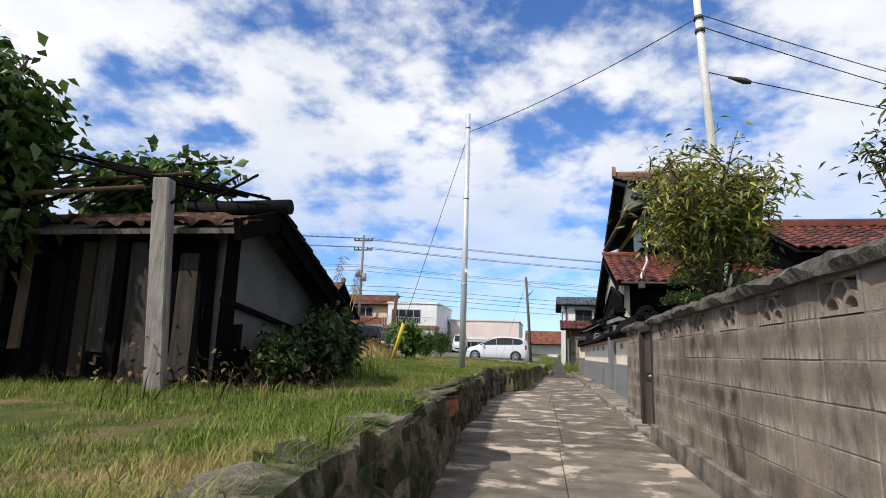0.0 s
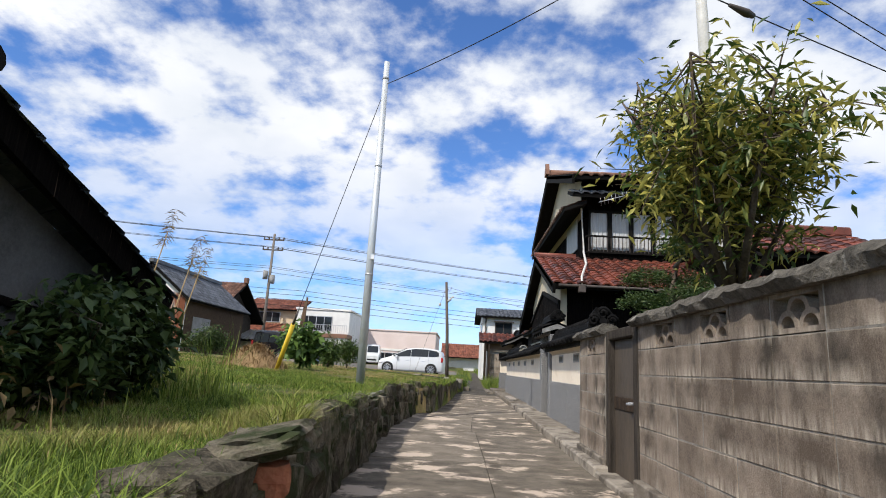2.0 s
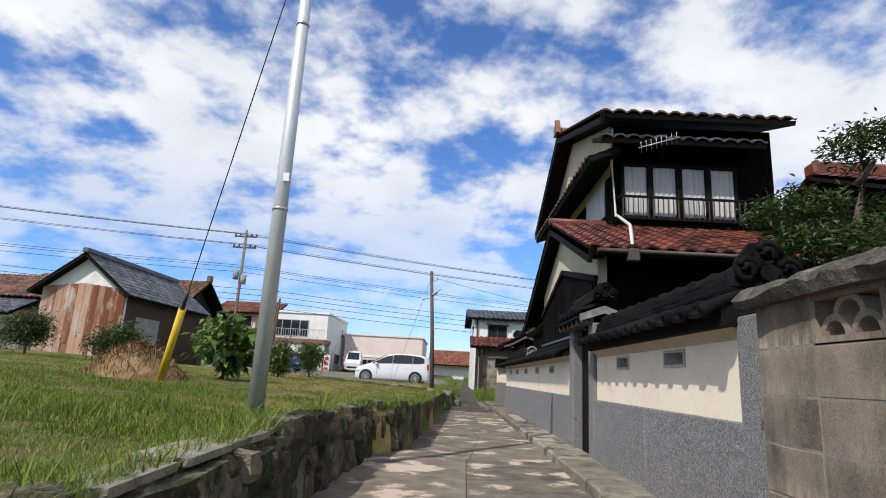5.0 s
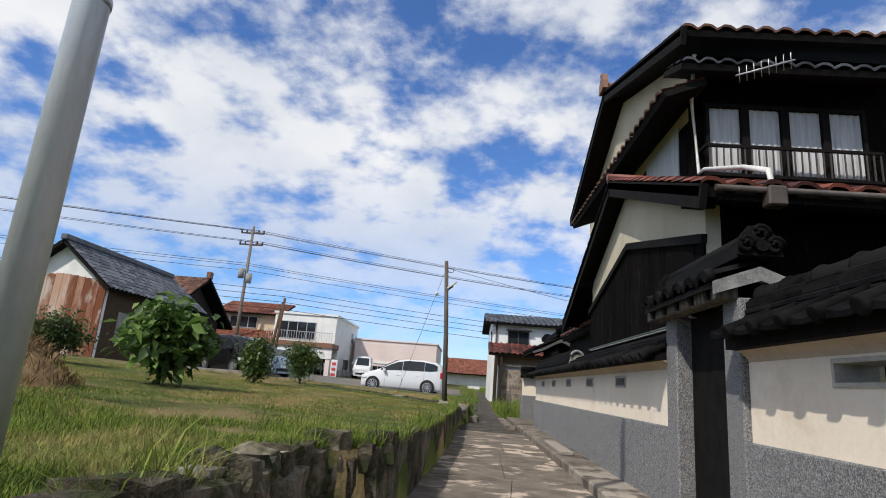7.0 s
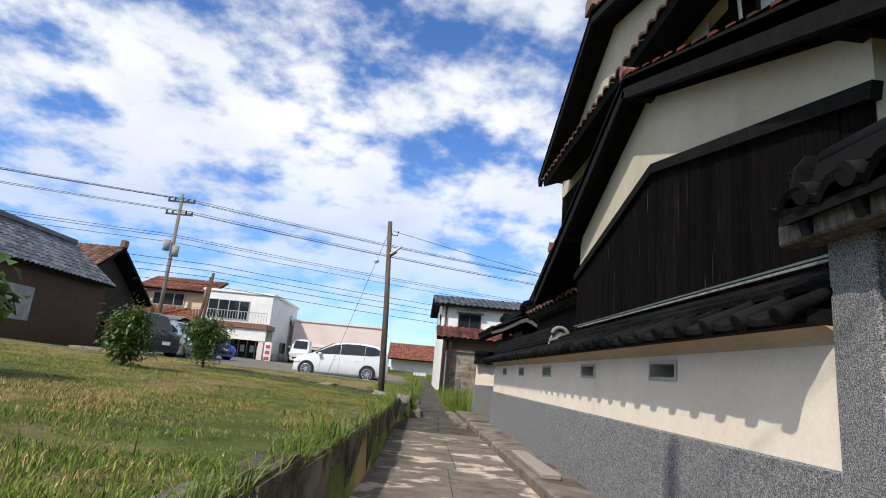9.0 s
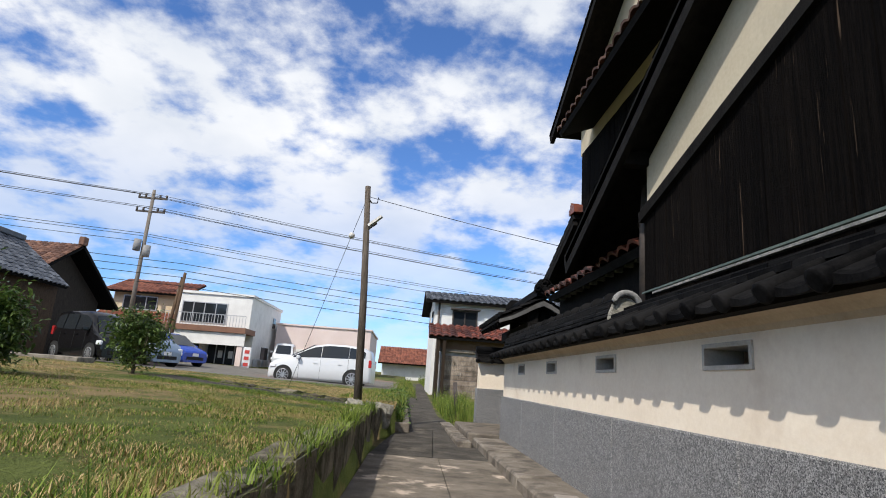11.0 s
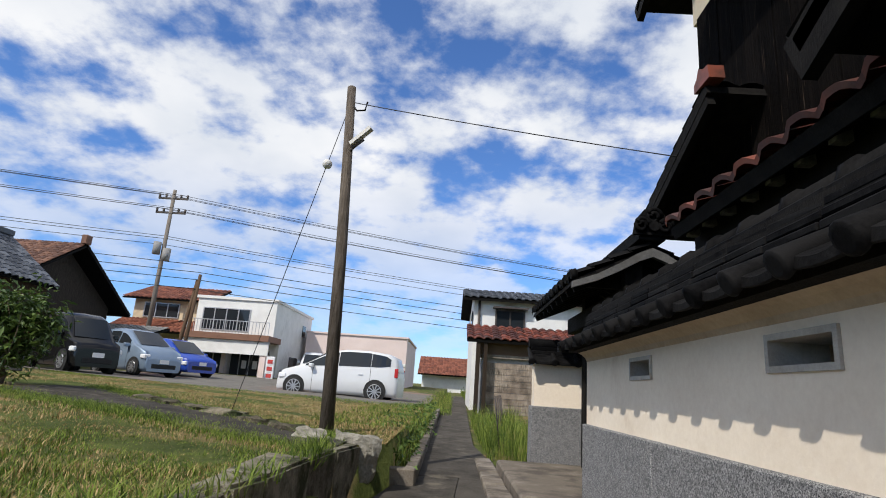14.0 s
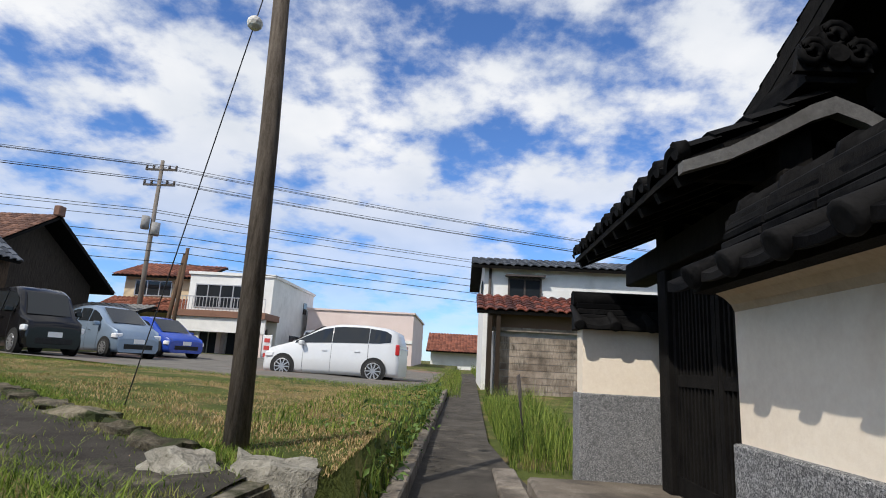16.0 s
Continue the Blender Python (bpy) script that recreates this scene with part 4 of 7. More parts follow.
bm = bmesh.new()
for k in range(3):
    box(bm, 1.70, 2.48, 27.95 + 0.01 * k, 28.22 - 0.01 * k, 1.42 if k == 0 else 1.495 + 0.045 * k, 1.54 + 0.045 * k, 0.006)
tube(bm, [(1.68, 28.09, 1.67), (2.48, 28.09, 1.67)], 0.07, 10)
part("ridge", bm, M_TILE, cp)

# ---------- the large dark house ----------
house = thing("house", "old two-storey house of charred cedar and plaster with red tile roofs", "house")


def house_roof(o, u, v, w, l, mat=M_RED, board=True, pitch=0.27, name="roof_tiles", **k):
    part(name, tile_sheet(name, o, u, v, w, l, mat, pitch, 0.25, **k), mat, house, kind="stuff")
    if board:
        o, u, v = Vector(o), Vector(u).normalized(), Vector(v).normalized()
        n = u.cross(v)
        n = n if n.z > 0 else -n
        bm = bmesh.new()
        o2 = o - n * 0.035
        poly(bm, [o2, o2 + u * w, o2 + u * w + v * l, o2 + v * l], tuple(-n), 0.09)
        part("eave_board", bm, M_BEAM, house)


# lower storey: gable end along the lane
GX, VX = 2.22, 1.98
R_Y, R_Z, F_Y, F_Z, B_Y, B_Z = 19.22, 4.17, 16.02, 2.94, 22.95, 2.5
E_X = 9.2
house_roof((VX, F_Y, F_Z), (1, 0, 0), (0, R_Y - F_Y, R_Z - F_Z), E_X - VX, math.hypot(R_Y - F_Y, R_Z - F_Z))
house_roof((3.45, B_Y, B_Z), (-1, 0, 0), (0, R_Y - B_Y, R_Z - B_Z), 3.45 - VX, math.hypot(R_Y - B_Y, R_Z - B_Z), M_TILE)
bm = bmesh.new()
for yy, zz, sg in ((F_Y, F_Z, 1), (B_Y, B_Z, -1)):
    beam(bm, (VX + 0.03, yy, zz - 0.13), (VX + 0.03, R_Y, R_Z - 0.13), 0.06, 0.22)
part("barge_board", bm, M_BEAM, house)
bm = bmesh.new()
tube(bm, [(VX - 0.02, R_Y, R_Z + 0.05), (3.1, R_Y, R_Z + 0.05)], 0.055, 10)
box(bm, VX, 3.1, R_Y - 0.09, R_Y + 0.09, R_Z - 0.02, R_Z + 0.04)
part("ridge", bm, M_RED, house)
roofline = lambda yy: (F_Z + (R_Z - F_Z) * (yy - F_Y) / (R_Y - F_Y) if yy < R_Y else R_Z + (B_Z - R_Z) * (yy - R_Y) / (B_Y - R_Y)) - 0.22
bm = bmesh.new()
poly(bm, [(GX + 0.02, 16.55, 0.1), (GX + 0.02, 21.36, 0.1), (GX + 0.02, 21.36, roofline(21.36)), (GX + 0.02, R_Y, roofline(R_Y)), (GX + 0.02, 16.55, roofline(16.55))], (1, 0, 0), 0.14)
part("plaster_gable", bm, M_PLASTER_SHADED, house, "cream plaster under the gable")
boards_y = 16.55
while boards_y < 21.3:
    w = 0.2
    ym = boards_y + w / 2
    top = 2.54 + (3.08 - 2.54) * (ym - 16.55) / (18.98 - 16.55) if ym < 18.98 else 3.08 - (ym - 18.98) * 0.26
    bm = bmesh.new()
    box(bm, GX - 0.012 + random.uniform(-0.004, 0.004), GX + 0.016, boards_y + 0.004, min(boards_y + w, 21.36) - 0.004, 0.2, top)
    part("board", bm, M_CHAR, house)
    boards_y += w
bm = bmesh.new()
beam(bm, (GX - 0.02, 16.5, 2.57), (GX - 0.02, 19.0, 3.115), 0.06, 0.09)
beam(bm, (GX - 0.02, 18.98, 3.115), (GX - 0.02, 21.38, 2.49), 0.06, 0.09)
part("drip_rail", bm, M_BEAM, house)
for yy in (16.55, 19.1, 21.36):
    bm = bmesh.new()
    beam(bm, (GX + 0.1, yy, roofline(yy) + 0.02), (VX + 0.05, yy, roofline(yy) + 0.02), 0.1, 0.12)
    part("purlin", bm, M_BEAM, house)
# lower front wall under the eave
bm = bmesh.new()
box(bm, GX + 0.16, E_X - 0.3, 16.62, 16.74, 0.1, 2.95)
part("front_wall", bm, M_CHAR, house)
bm = bmesh.new()
tube(bm, [(VX + 0.12, F_Y - 0.03, F_Z - 0.05), (E_X, F_Y - 0.03, F_Z - 0.05)], 0.03, 8)
part("gutter", bm, M_IRON, house)
bm = bmesh.new()
tube(bm, [(3.2, 19.0, 6.2), (3.28, 19.36, 5.6), (3.36, 19.36, 4.42), (3.25, 18.9, 4.3), (2.95, 17.2, 3.62), (2.62, 16.1, 3.12), (2.6, 16.0, 2.75)], 0.028, 8)
part("downpipe", bm, M_GUTTER, house, "pale plastic downpipe across the roof")
bm = bmesh.new()
box(bm, 2.52, 2.68, 15.93, 16.07, 2.74, 2.92, 0.015)
part("rain_head", bm, M_IRON, house)

# upper storey
U_X, U_Y = 2.98, 19.47
bm = bmesh.new()
box(bm, U_X + 0.35, 6.7, U_Y, U_Y + 0.15, 3.9, 6.5)
box(bm, 6.55, 6.7, U_Y + 0.15, 26.7, 0.2, 6.3)
box(bm, 3.51, 6.55, 26.68, 26.8, 0.3, 6.3)
part("upper_wall", bm, M_CHAR, house)
bm = bmesh.new()
MR_Y, MR_Z, MF_Y, MF_Z, MB_Y, MB_Z = 23.4, 8.05, 18.66, 6.42, 27.45, 6.15
# Darkened plaster again: eave shade is painted into this upper gable.
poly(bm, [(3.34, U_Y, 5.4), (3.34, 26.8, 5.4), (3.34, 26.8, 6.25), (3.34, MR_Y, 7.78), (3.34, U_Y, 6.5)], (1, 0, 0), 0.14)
part("upper_gable_plaster", bm, M_PLASTER_SHADED, house, "cream plaster upper gable")
yy = U_Y
while yy < 26.6:
    bm = bmesh.new()
    box(bm, 3.32 + random.uniform(-0.005, 0.005), 3.5, yy + 0.004, yy + 0.236, 0.3 if yy > 22.8 else 2.4, 5.4)
    part("board", bm, M_CHAR, house)
    yy += 0.24
lm = Vector((0, MR_Y - MF_Y, MR_Z - MF_Z))
house_roof((2.88, MF_Y, MF_Z), (1, 0, 0), lm, 3.9, lm.length, M_BROWN_TILE)
lm = Vector((0, MR_Y - MB_Y, MR_Z - MB_Z))
house_roof((6.78, MB_Y, MB_Z), (-1, 0, 0), lm, 3.9, lm.length, M_TILE)
bm = bmesh.new()
beam(bm, (2.92, MF_Y, MF_Z - 0.14), (2.92, MR_Y, MR_Z - 0.14), 0.08, 0.26)
beam(bm, (2.92, MB_Y, MB_Z - 0.14), (2.92, MR_Y, MR_Z - 0.14), 0.08, 0.26)
part("upper_barge_board", bm, M_BEAM, house)
bm = bmesh.new()
tube(bm, [(2.84, MR_Y, MR_Z + 0.12), (6.75, MR_Y, MR_Z + 0.12)], 0.11, 10)
box(bm, 2.88, 6.75, MR_Y - 0.13, MR_Y + 0.13, MR_Z, MR_Z + 0.1)
part("upper_ridge", bm, M_BROWN_TILE, house)
for xx in (2.82, 6.7):
    bm = bmesh.new()
    poly(bm, [(xx, MR_Y + a, MR_Z + b) for a, b in ((-0.22, 0), (0.22, 0), (0.2, 0.22), (0.06, 0.36), (0.12, 0.5), (-0.1, 0.42), (-0.2, 0.2))], (1, 0, 0), 0.12)
    part("ridge_ornament", bm, M_BROWN_TILE, house)
# pent roofs over the upper windows and along the gable
pv = Vector((0, 0.75, 0.3))
house_roof((2.92, 18.75, 5.93), (1, 0, 0), pv, 3.3, pv.length, M_GREY_TILE)
pv = Vector((0.62, 0, 0.25))
house_roof((2.7, 26.1, 5.55), (0, -1, 0), pv, 7.15, pv.length, M_BROWN_TILE)
# upper windows
for i in range(4):
    xa = 3.5 + i * 0.6
    bm = bmesh.new()
    box(bm, xa, xa + 0.055, 19.38, 19.47, 4.42, 5.62)
    box(bm, xa + 0.545, xa + 0.598, 19.38, 19.47, 4.42, 5.62)
    box(bm, xa + 0.055, xa + 0.545, 19.385, 19.47, 5.56, 5.62)
    box(bm, xa + 0.055, xa + 0.545, 19.385, 19.47, 4.42, 4.48)
    wdw = part("window", bm, M_BEAM, house)
    bm = bmesh.new()
    n = 12
    pts = [(xa + 0.06 + 0.48 * k / n, 19.445 + 0.012 * math.sin(k * 2.2 + i)) for k in range(n + 1)]
    for p, q in zip(pts, pts[1:]):
        bm.faces.new([bm.verts.new(v) for v in ((*p, 4.48), (*q, 4.48), (*q, 5.56), (*p, 5.56))])
    part("curtain", bm, M_CURTAIN, wdw, "white curtain behind the pane")
# window rail
bm = bmesh.new()
for z in (4.36, 4.82):
    beam(bm, (3.42, 19.2, z), (5.95, 19.2, z), 0.045, 0.045)
    for xx in (3.42, 5.95):
        beam(bm, (xx, 19.2, z), (xx, 19.47, z), 0.045, 0.045)
rail = part("window_rail", bm, M_BEAM, house)
for i in range(25):
    bm = bmesh.new()
    xx = 3.46 + i * 0.1025
    box(bm, xx - 0.009, xx + 0.009, 19.19, 19.21, 4.36, 4.82)
    part("baluster", bm, M_IRON, rail)
# side window on the lane side
bm = bmesh.new()
box(bm, 3.29, 3.315, 20.0, 21.6, 4.6, 5.5)
part("side_window", bm, M_CURTAIN, house)
# aerial under the pent roof
bm = bmesh.new()
tube(bm, [(3.6, 18.6, 5.62), (4.35, 18.45, 5.82)], 0.012, 6)
for i in range(8):
    p = Vector((3.65, 18.59, 5.63)).lerp(Vector((4.3, 18.46, 5.81)), i / 7)
    tube(bm, [p + V(-0.02, -0.04, 0.1), p + V(0.02, 0.04, -0.1)], 0.006, 5)
part("aerial", bm, M_ALU, house)

# rear wing with its own gable and a red pent eave above the lane
lm = Vector((0.6, 0, 0.26))
house_roof((2.33, 25.15, 2.39), (0, -1, 0), lm, 3.45, lm.length)
for i in range(13):
    bm = bmesh.new()
    box(bm, 2.42, 2.5, 21.75 + i * 0.27, 21.81 + i * 0.27, 2.27, 2.33)
    part("rafter_end", bm, M_TILE_ASH, house)
bm = bmesh.new()
box(bm, 2.55, 2.7, 21.4, 25.2, 0.1, 2.36)
part("rear_lower_wall", bm, M_BEAM, house)
lm = Vector((0, 25.45 - 27.35, 3.82 - 3.02))
house_roof((5.4, 27.35, 3.02), (-1, 0, 0), lm, 2.6, lm.length, M_TILE)
bm = bmesh.new()
beam(bm, (2.84, 27.35, 2.91), (2.84, 25.45, 3.7), 0.07, 0.22)
poly(bm, [(3.36, 25.2, 2.0), (3.36, 26.9, 2.0), (3.36, 26.9, 3.0), (3.36, 25.2, 3.65)], (1, 0, 0), 0.1)
part("rear_gable", bm, M_BEAM, house)
bm = bmesh.new()
poly(bm, [(2.78, 25.45 + a, 3.8 + b) for a, b in ((-0.14, 0), (0.16, 0), (0.16, 0.08), (0.1, 0.12), (0.06, 0.2), (-0.02, 0.14), (-0.12, 0.13))], (1, 0, 0), 0.14)
part("rear_ridge_end", bm, M_RED, house)
bm = bmesh.new()
tube(bm, [(2.4, 21.72, 3.0), (2.36, 21.7, 2.6), (2.34, 21.68, 1.7)], 0.045, 8)
tube(bm, [(2.36, 21.7, 2.62), (2.7, 22.6, 2.75)], 0.04, 8)
part("rear_downpipe", bm, M_IRON, house)
bm = bmesh.new()
beam(bm, (2.198, 16.56, 1.84), (2.198, 21.36, 1.84), 0.03, 0.014)
part("copper_flashing", bm, M_COPPER, house)

# single-storey wing with red hipped roof behind the block wall
wing = thing("house_wing", "single-storey wing with red tiled roof and dark walls", "house")
for o, u, v, w in (((4.7, 13.3, 2.55), (1, 0, 0), Vector((0, 1.5, 0.5)), 6.0), ((5.7, 14.6, 3.55), (1, 0, 0), Vector((0, 2.2, 0.95)), 3.2), ((8.9, 19.0, 3.55), (-1, 0, 0), Vector((0, -2.2, 0.95)), 3.2)):
    part("roof_tiles", tile_sheet("roof_tiles", o, u, v, w, v.length, M_RED, 0.27, 0.25), M_RED, wing, kind="stuff")
bm = bmesh.new()
poly(bm, [(4.7, 13.35, 2.5), (10.7, 13.35, 2.5), (10.7, 14.85, 3.0), (4.7, 14.85, 3.0)], (0, 0, -1), 0.06)
poly(bm, [(5.7, 14.65, 3.5), (8.9, 14.65, 3.5), (8.9, 16.8, 4.45), (5.7, 16.8, 4.45)], (0, 0, -1), 0.06)
part("soffit", bm, M_BEAM, wing)
bm = bmesh.new()
box(bm, 5.7, 8.9, 16.65, 16.95, 4.45, 4.68, 0.04)
part("ridge", bm, M_RED, wing)
bm = bmesh.new()
box(bm, 4.9, 10.5, 13.9, 14.8, 0.1, 2.6)
poly(bm, [(5.9, 14.9, 0.1), (5.9, 18.8, 0.1), (5.9, 18.8, 3.5), (5.9, 16.8, 4.35), (5.9, 14.9, 3.5)], (1, 0, 0), 2.8)
part("wall", bm, M_CHAR, wing)

# ---------- poles and wires ----------


def wire(name, pts_list, label, r=0.012):
    th = thing(name, label, "cable")
    for a, b, sag in pts_list:
        a, b = Vector(a), Vector(b)
        bm = bmesh.new()
        n = 14
        tube(bm, [a.lerp(b, i / n) - V(0, 0, sag * 4 * (i / n) * (1 - i / n)) for i in range(n + 1)], r, 5)
        part("strand", bm, M_WIRE, th)
    return th


zp = thing("steel_pole", "tall slim galvanised steel pole standing in the grass", "pole")
WPX, WPY = -1.57, 13.27
bm = bmesh.new()
tube(bm, [(WPX, WPY, 0.5), (WPX, WPY, 3.4), (WPX, WPY, 6.45)], [0.072, 0.064, 0.05], 20)
part("shaft", bm, M_ZINC, zp)
for z in (2.45, 4.4, 6.1):
    bm = bmesh.new()
    tube(bm, [(WPX, WPY, z), (WPX, WPY, z + 0.03)], [0.079 - z * 0.003] * 2, 20)
    part("band", bm, M_ALU, zp)
bm = bmesh.new()
box(bm, WPX + 0.02, WPX + 0.075, WPY - 0.09, WPY - 0.06, 2.72, 2.8)
part("number_plate", bm, M_SIGN, zp)
stay = thing("guy_wire", "steel stay wire with a yellow plastic guard", "cable")
SB = V(-3.95, 16.2, yard_z(-3.95, 16.2))
bm = bmesh.new()
tube(bm, [(WPX, WPY, 5.9), SB], 0.007, 5)
part("strand", bm, M_WIRE, stay)
top = SB.lerp(V(WPX, WPY, 5.9), 0.19)
bm = bmesh.new()
tube(bm, [SB - V(0, 0, 0.1), top], 0.05, 10)
part("guard", bm, M_YELLOWP, stay, "yellow plastic guard tube")
bm = bmesh.new()
tube(bm, [top, SB.lerp(V(WPX, WPY, 5.9), 0.24)], [0.03, 0.02], 8)
part("clamp", bm, M_IRON, stay)

wp = thing("wooden_pole", "weathered creosoted wooden utility pole at the yard's corner", "pole")
PB = (-0.44, 26.65)
bm = bmesh.new()
tube(bm, [(PB[0], PB[1], 0.35), (PB[0] - 0.11, PB[1] + 0.2, 2.5), (PB[0] - 0.25, PB[1] + 0.4, 4.5)], [0.072, 0.062, 0.052], 16)
part("shaft", bm, M_POLEWOOD, wp)
bm = bmesh.new()
tube(bm, [(PB[0] - 0.2, PB[1] + 0.3, 3.58), (PB[0] - 0.12, PB[1] + 0.26, 3.66), (PB[0], PB[1] + 0.22, 3.75)], 0.016, 6)
part("lamp_arm", bm, M_IRON, wp)
bm = bmesh.new()
beam(bm, (PB[0] - 0.15, PB[1] + 0.26, 3.7), (PB[0] + 0.08, PB[1] + 0.18, 3.88), 0.07, 0.045)
part("street_light", bm, M_GUTTER, wp, "small grey tubular street light")
bm = bmesh.new()
tube(bm, [(PB[0] - 0.22, PB[1] + 0.36, 4.28), (PB[0] - 0.14, PB[1] + 0.32, 4.16), (PB[0] - 0.04, PB[1] + 0.3, 4.16), (PB[0] - 0.02, PB[1] + 0.3, 4.27)], 0.012, 5)
part("cable_loop", bm, M_WIRE, wp)
wire("service_wire", [((PB[0] - 0.23, PB[1] + 0.38, 4.3), (2.84, 26.1, 3.4), 0.02)], "thin black service wire from the pole to the house", 0.006)
gw = wire("guy_wire", [((PB[0] - 0.23, PB[1] + 0.38, 4.3), (-1.9, 28.0, yard_z(-1.7, 28.0)), 0.0)], "thin stay wire of the wooden pole", 0.005)
gp = V(PB[0] - 0.23, PB[1] + 0.38, 4.3).lerp(V(-1.9, 28.0, yard_z(-1.9, 28.0)), 0.2)
bm = bmesh.new()
bmesh.ops.create_icosphere(bm, subdivisions=2, radius=0.06, matrix=Matrix.Translation(gp))
part("insulator", bm, M_GUTTER, gw)

rp = thing("painted_pole", "white-painted peeling utility pole behind the block wall", "pole")
bm = bmesh.new()
tube(bm, [(2.9, 10.1, 0.1), (2.8, 9.95, 2.3), (2.6, 9.65, 4.7), (2.44, 9.4, 6.7)], [0.08, 0.074, 0.062, 0.05], 14)
part("shaft", bm, M_GUTTER, rp)
for z in (3.4, 5.9, 6.1):
    bm = bmesh.new()
    px, py = 2.6 - (z - 4.7) * 0.082, 9.65 - (z - 4.7) * 0.125
    tube(bm, [(px, py, z), (px, py, z + 0.05)], 0.074, 12)
    part("band", bm, M_IRON, rp)
wire("overhead_wire", [((WPX, WPY, 6.0), (2.49, 9.48, 6.15), 0.12), ((2.49, 9.48, 6.2), (16, 17, 6.5), 0.25), ((2.49, 9.48, 6.0), (16, 17, 6.1), 0.25),
     ((2.55, 9.58, 5.3), (15, 15, 5.2), 0.15), ((2.45, 9.42, 6.6), (1.6, -2, 8.2), 0.1)], "black overhead wires fixed to the painted pole", 0.008)
bm = bmesh.new()
tube(bm, [(2.95, 9.75, 5.27), (3.2, 9.86, 5.25), (3.3, 9.9, 5.24)], [0.02, 0.05, 0.03], 8)
part("splice_box", bm, M_IRON, rp)

up = thing("utility_pole", "concrete utility pole with crossarms and transformers", "pole", at=(-0.8, 0, -0.3))
UX, UY = -17.8, 56.2
uz = yard_z(UX, UY)
bm = bmesh.new()
tube(bm, [(UX, UY, uz - 0.3), (UX, UY, 13.1)], [0.16, 0.11], 12)
part("shaft", bm, M_UTILPOLE, up)
for z in (12.5, 11.5):
    bm = bmesh.new()
    beam(bm, (UX - 1.0, UY, z), (UX + 1.0, UY, z), 0.12, 0.12)
    for dx in (-0.95, -0.5, 0.5, 0.95):
        tube(bm, [(UX + dx, UY, z), (UX + dx, UY, z + 0.28)], 0.07, 6)
    part("crossarm", bm, M_IRON, up)
for dx, z in ((-0.35, 8.6), (0.35, 8.2)):
    bm = bmesh.new()
    tube(bm, [(UX + dx, UY - 0.2, z), (UX + dx, UY - 0.2, z + 0.8)], 0.24, 12)
    part("transformer", bm, M_GREYWALL, up)
lines = []
for z, dx in ((12.75, -0.9), (12.75, -0.4), (12.75, 0.6), (11.8, -0.8), (11.75, 0.0), (11.8, 0.7), (9.9, -0.2), (9.7, 0.2), (9.3, 0.0)):
    lines.append(((UX + dx, UY, z), (-65 + dx, 36, z), 0.5))
    lines.append(((UX + dx, UY, z), (42 + dx, 82, z), 0.7))
for z in (6.9, 6.5, 6.1, 5.6):
    lines.append(((-45, 38, z + 0.6), (-12.3, 50.0, z), 0.3))
    lines.append(((-12.3, 50.0, z), (40, 72, z), 0.6))
wire("power_lines", lines, "bundle of black power and telephone lines across the sky", 0.018).location = (-0.8, 0, -0.3)
dp = thing("wooden_pole", "leaning pair of dark wooden poles by the shop", "pole", at=(-0.8, 0, -0.8))
for x0, x1 in ((-12.9, -12.3), (-12.45, -12.2)):
    bm = bmesh.new()
    tube(bm, [(x0, 50, yard_z(x0, 50) - 0.2), (x1, 50.1, 6.9 if x0 > -12.6 else 6.6)], [0.11, 0.085], 10)
    part("shaft", bm, M_BROWNWOOD, dp)

# ---------- cars ----------


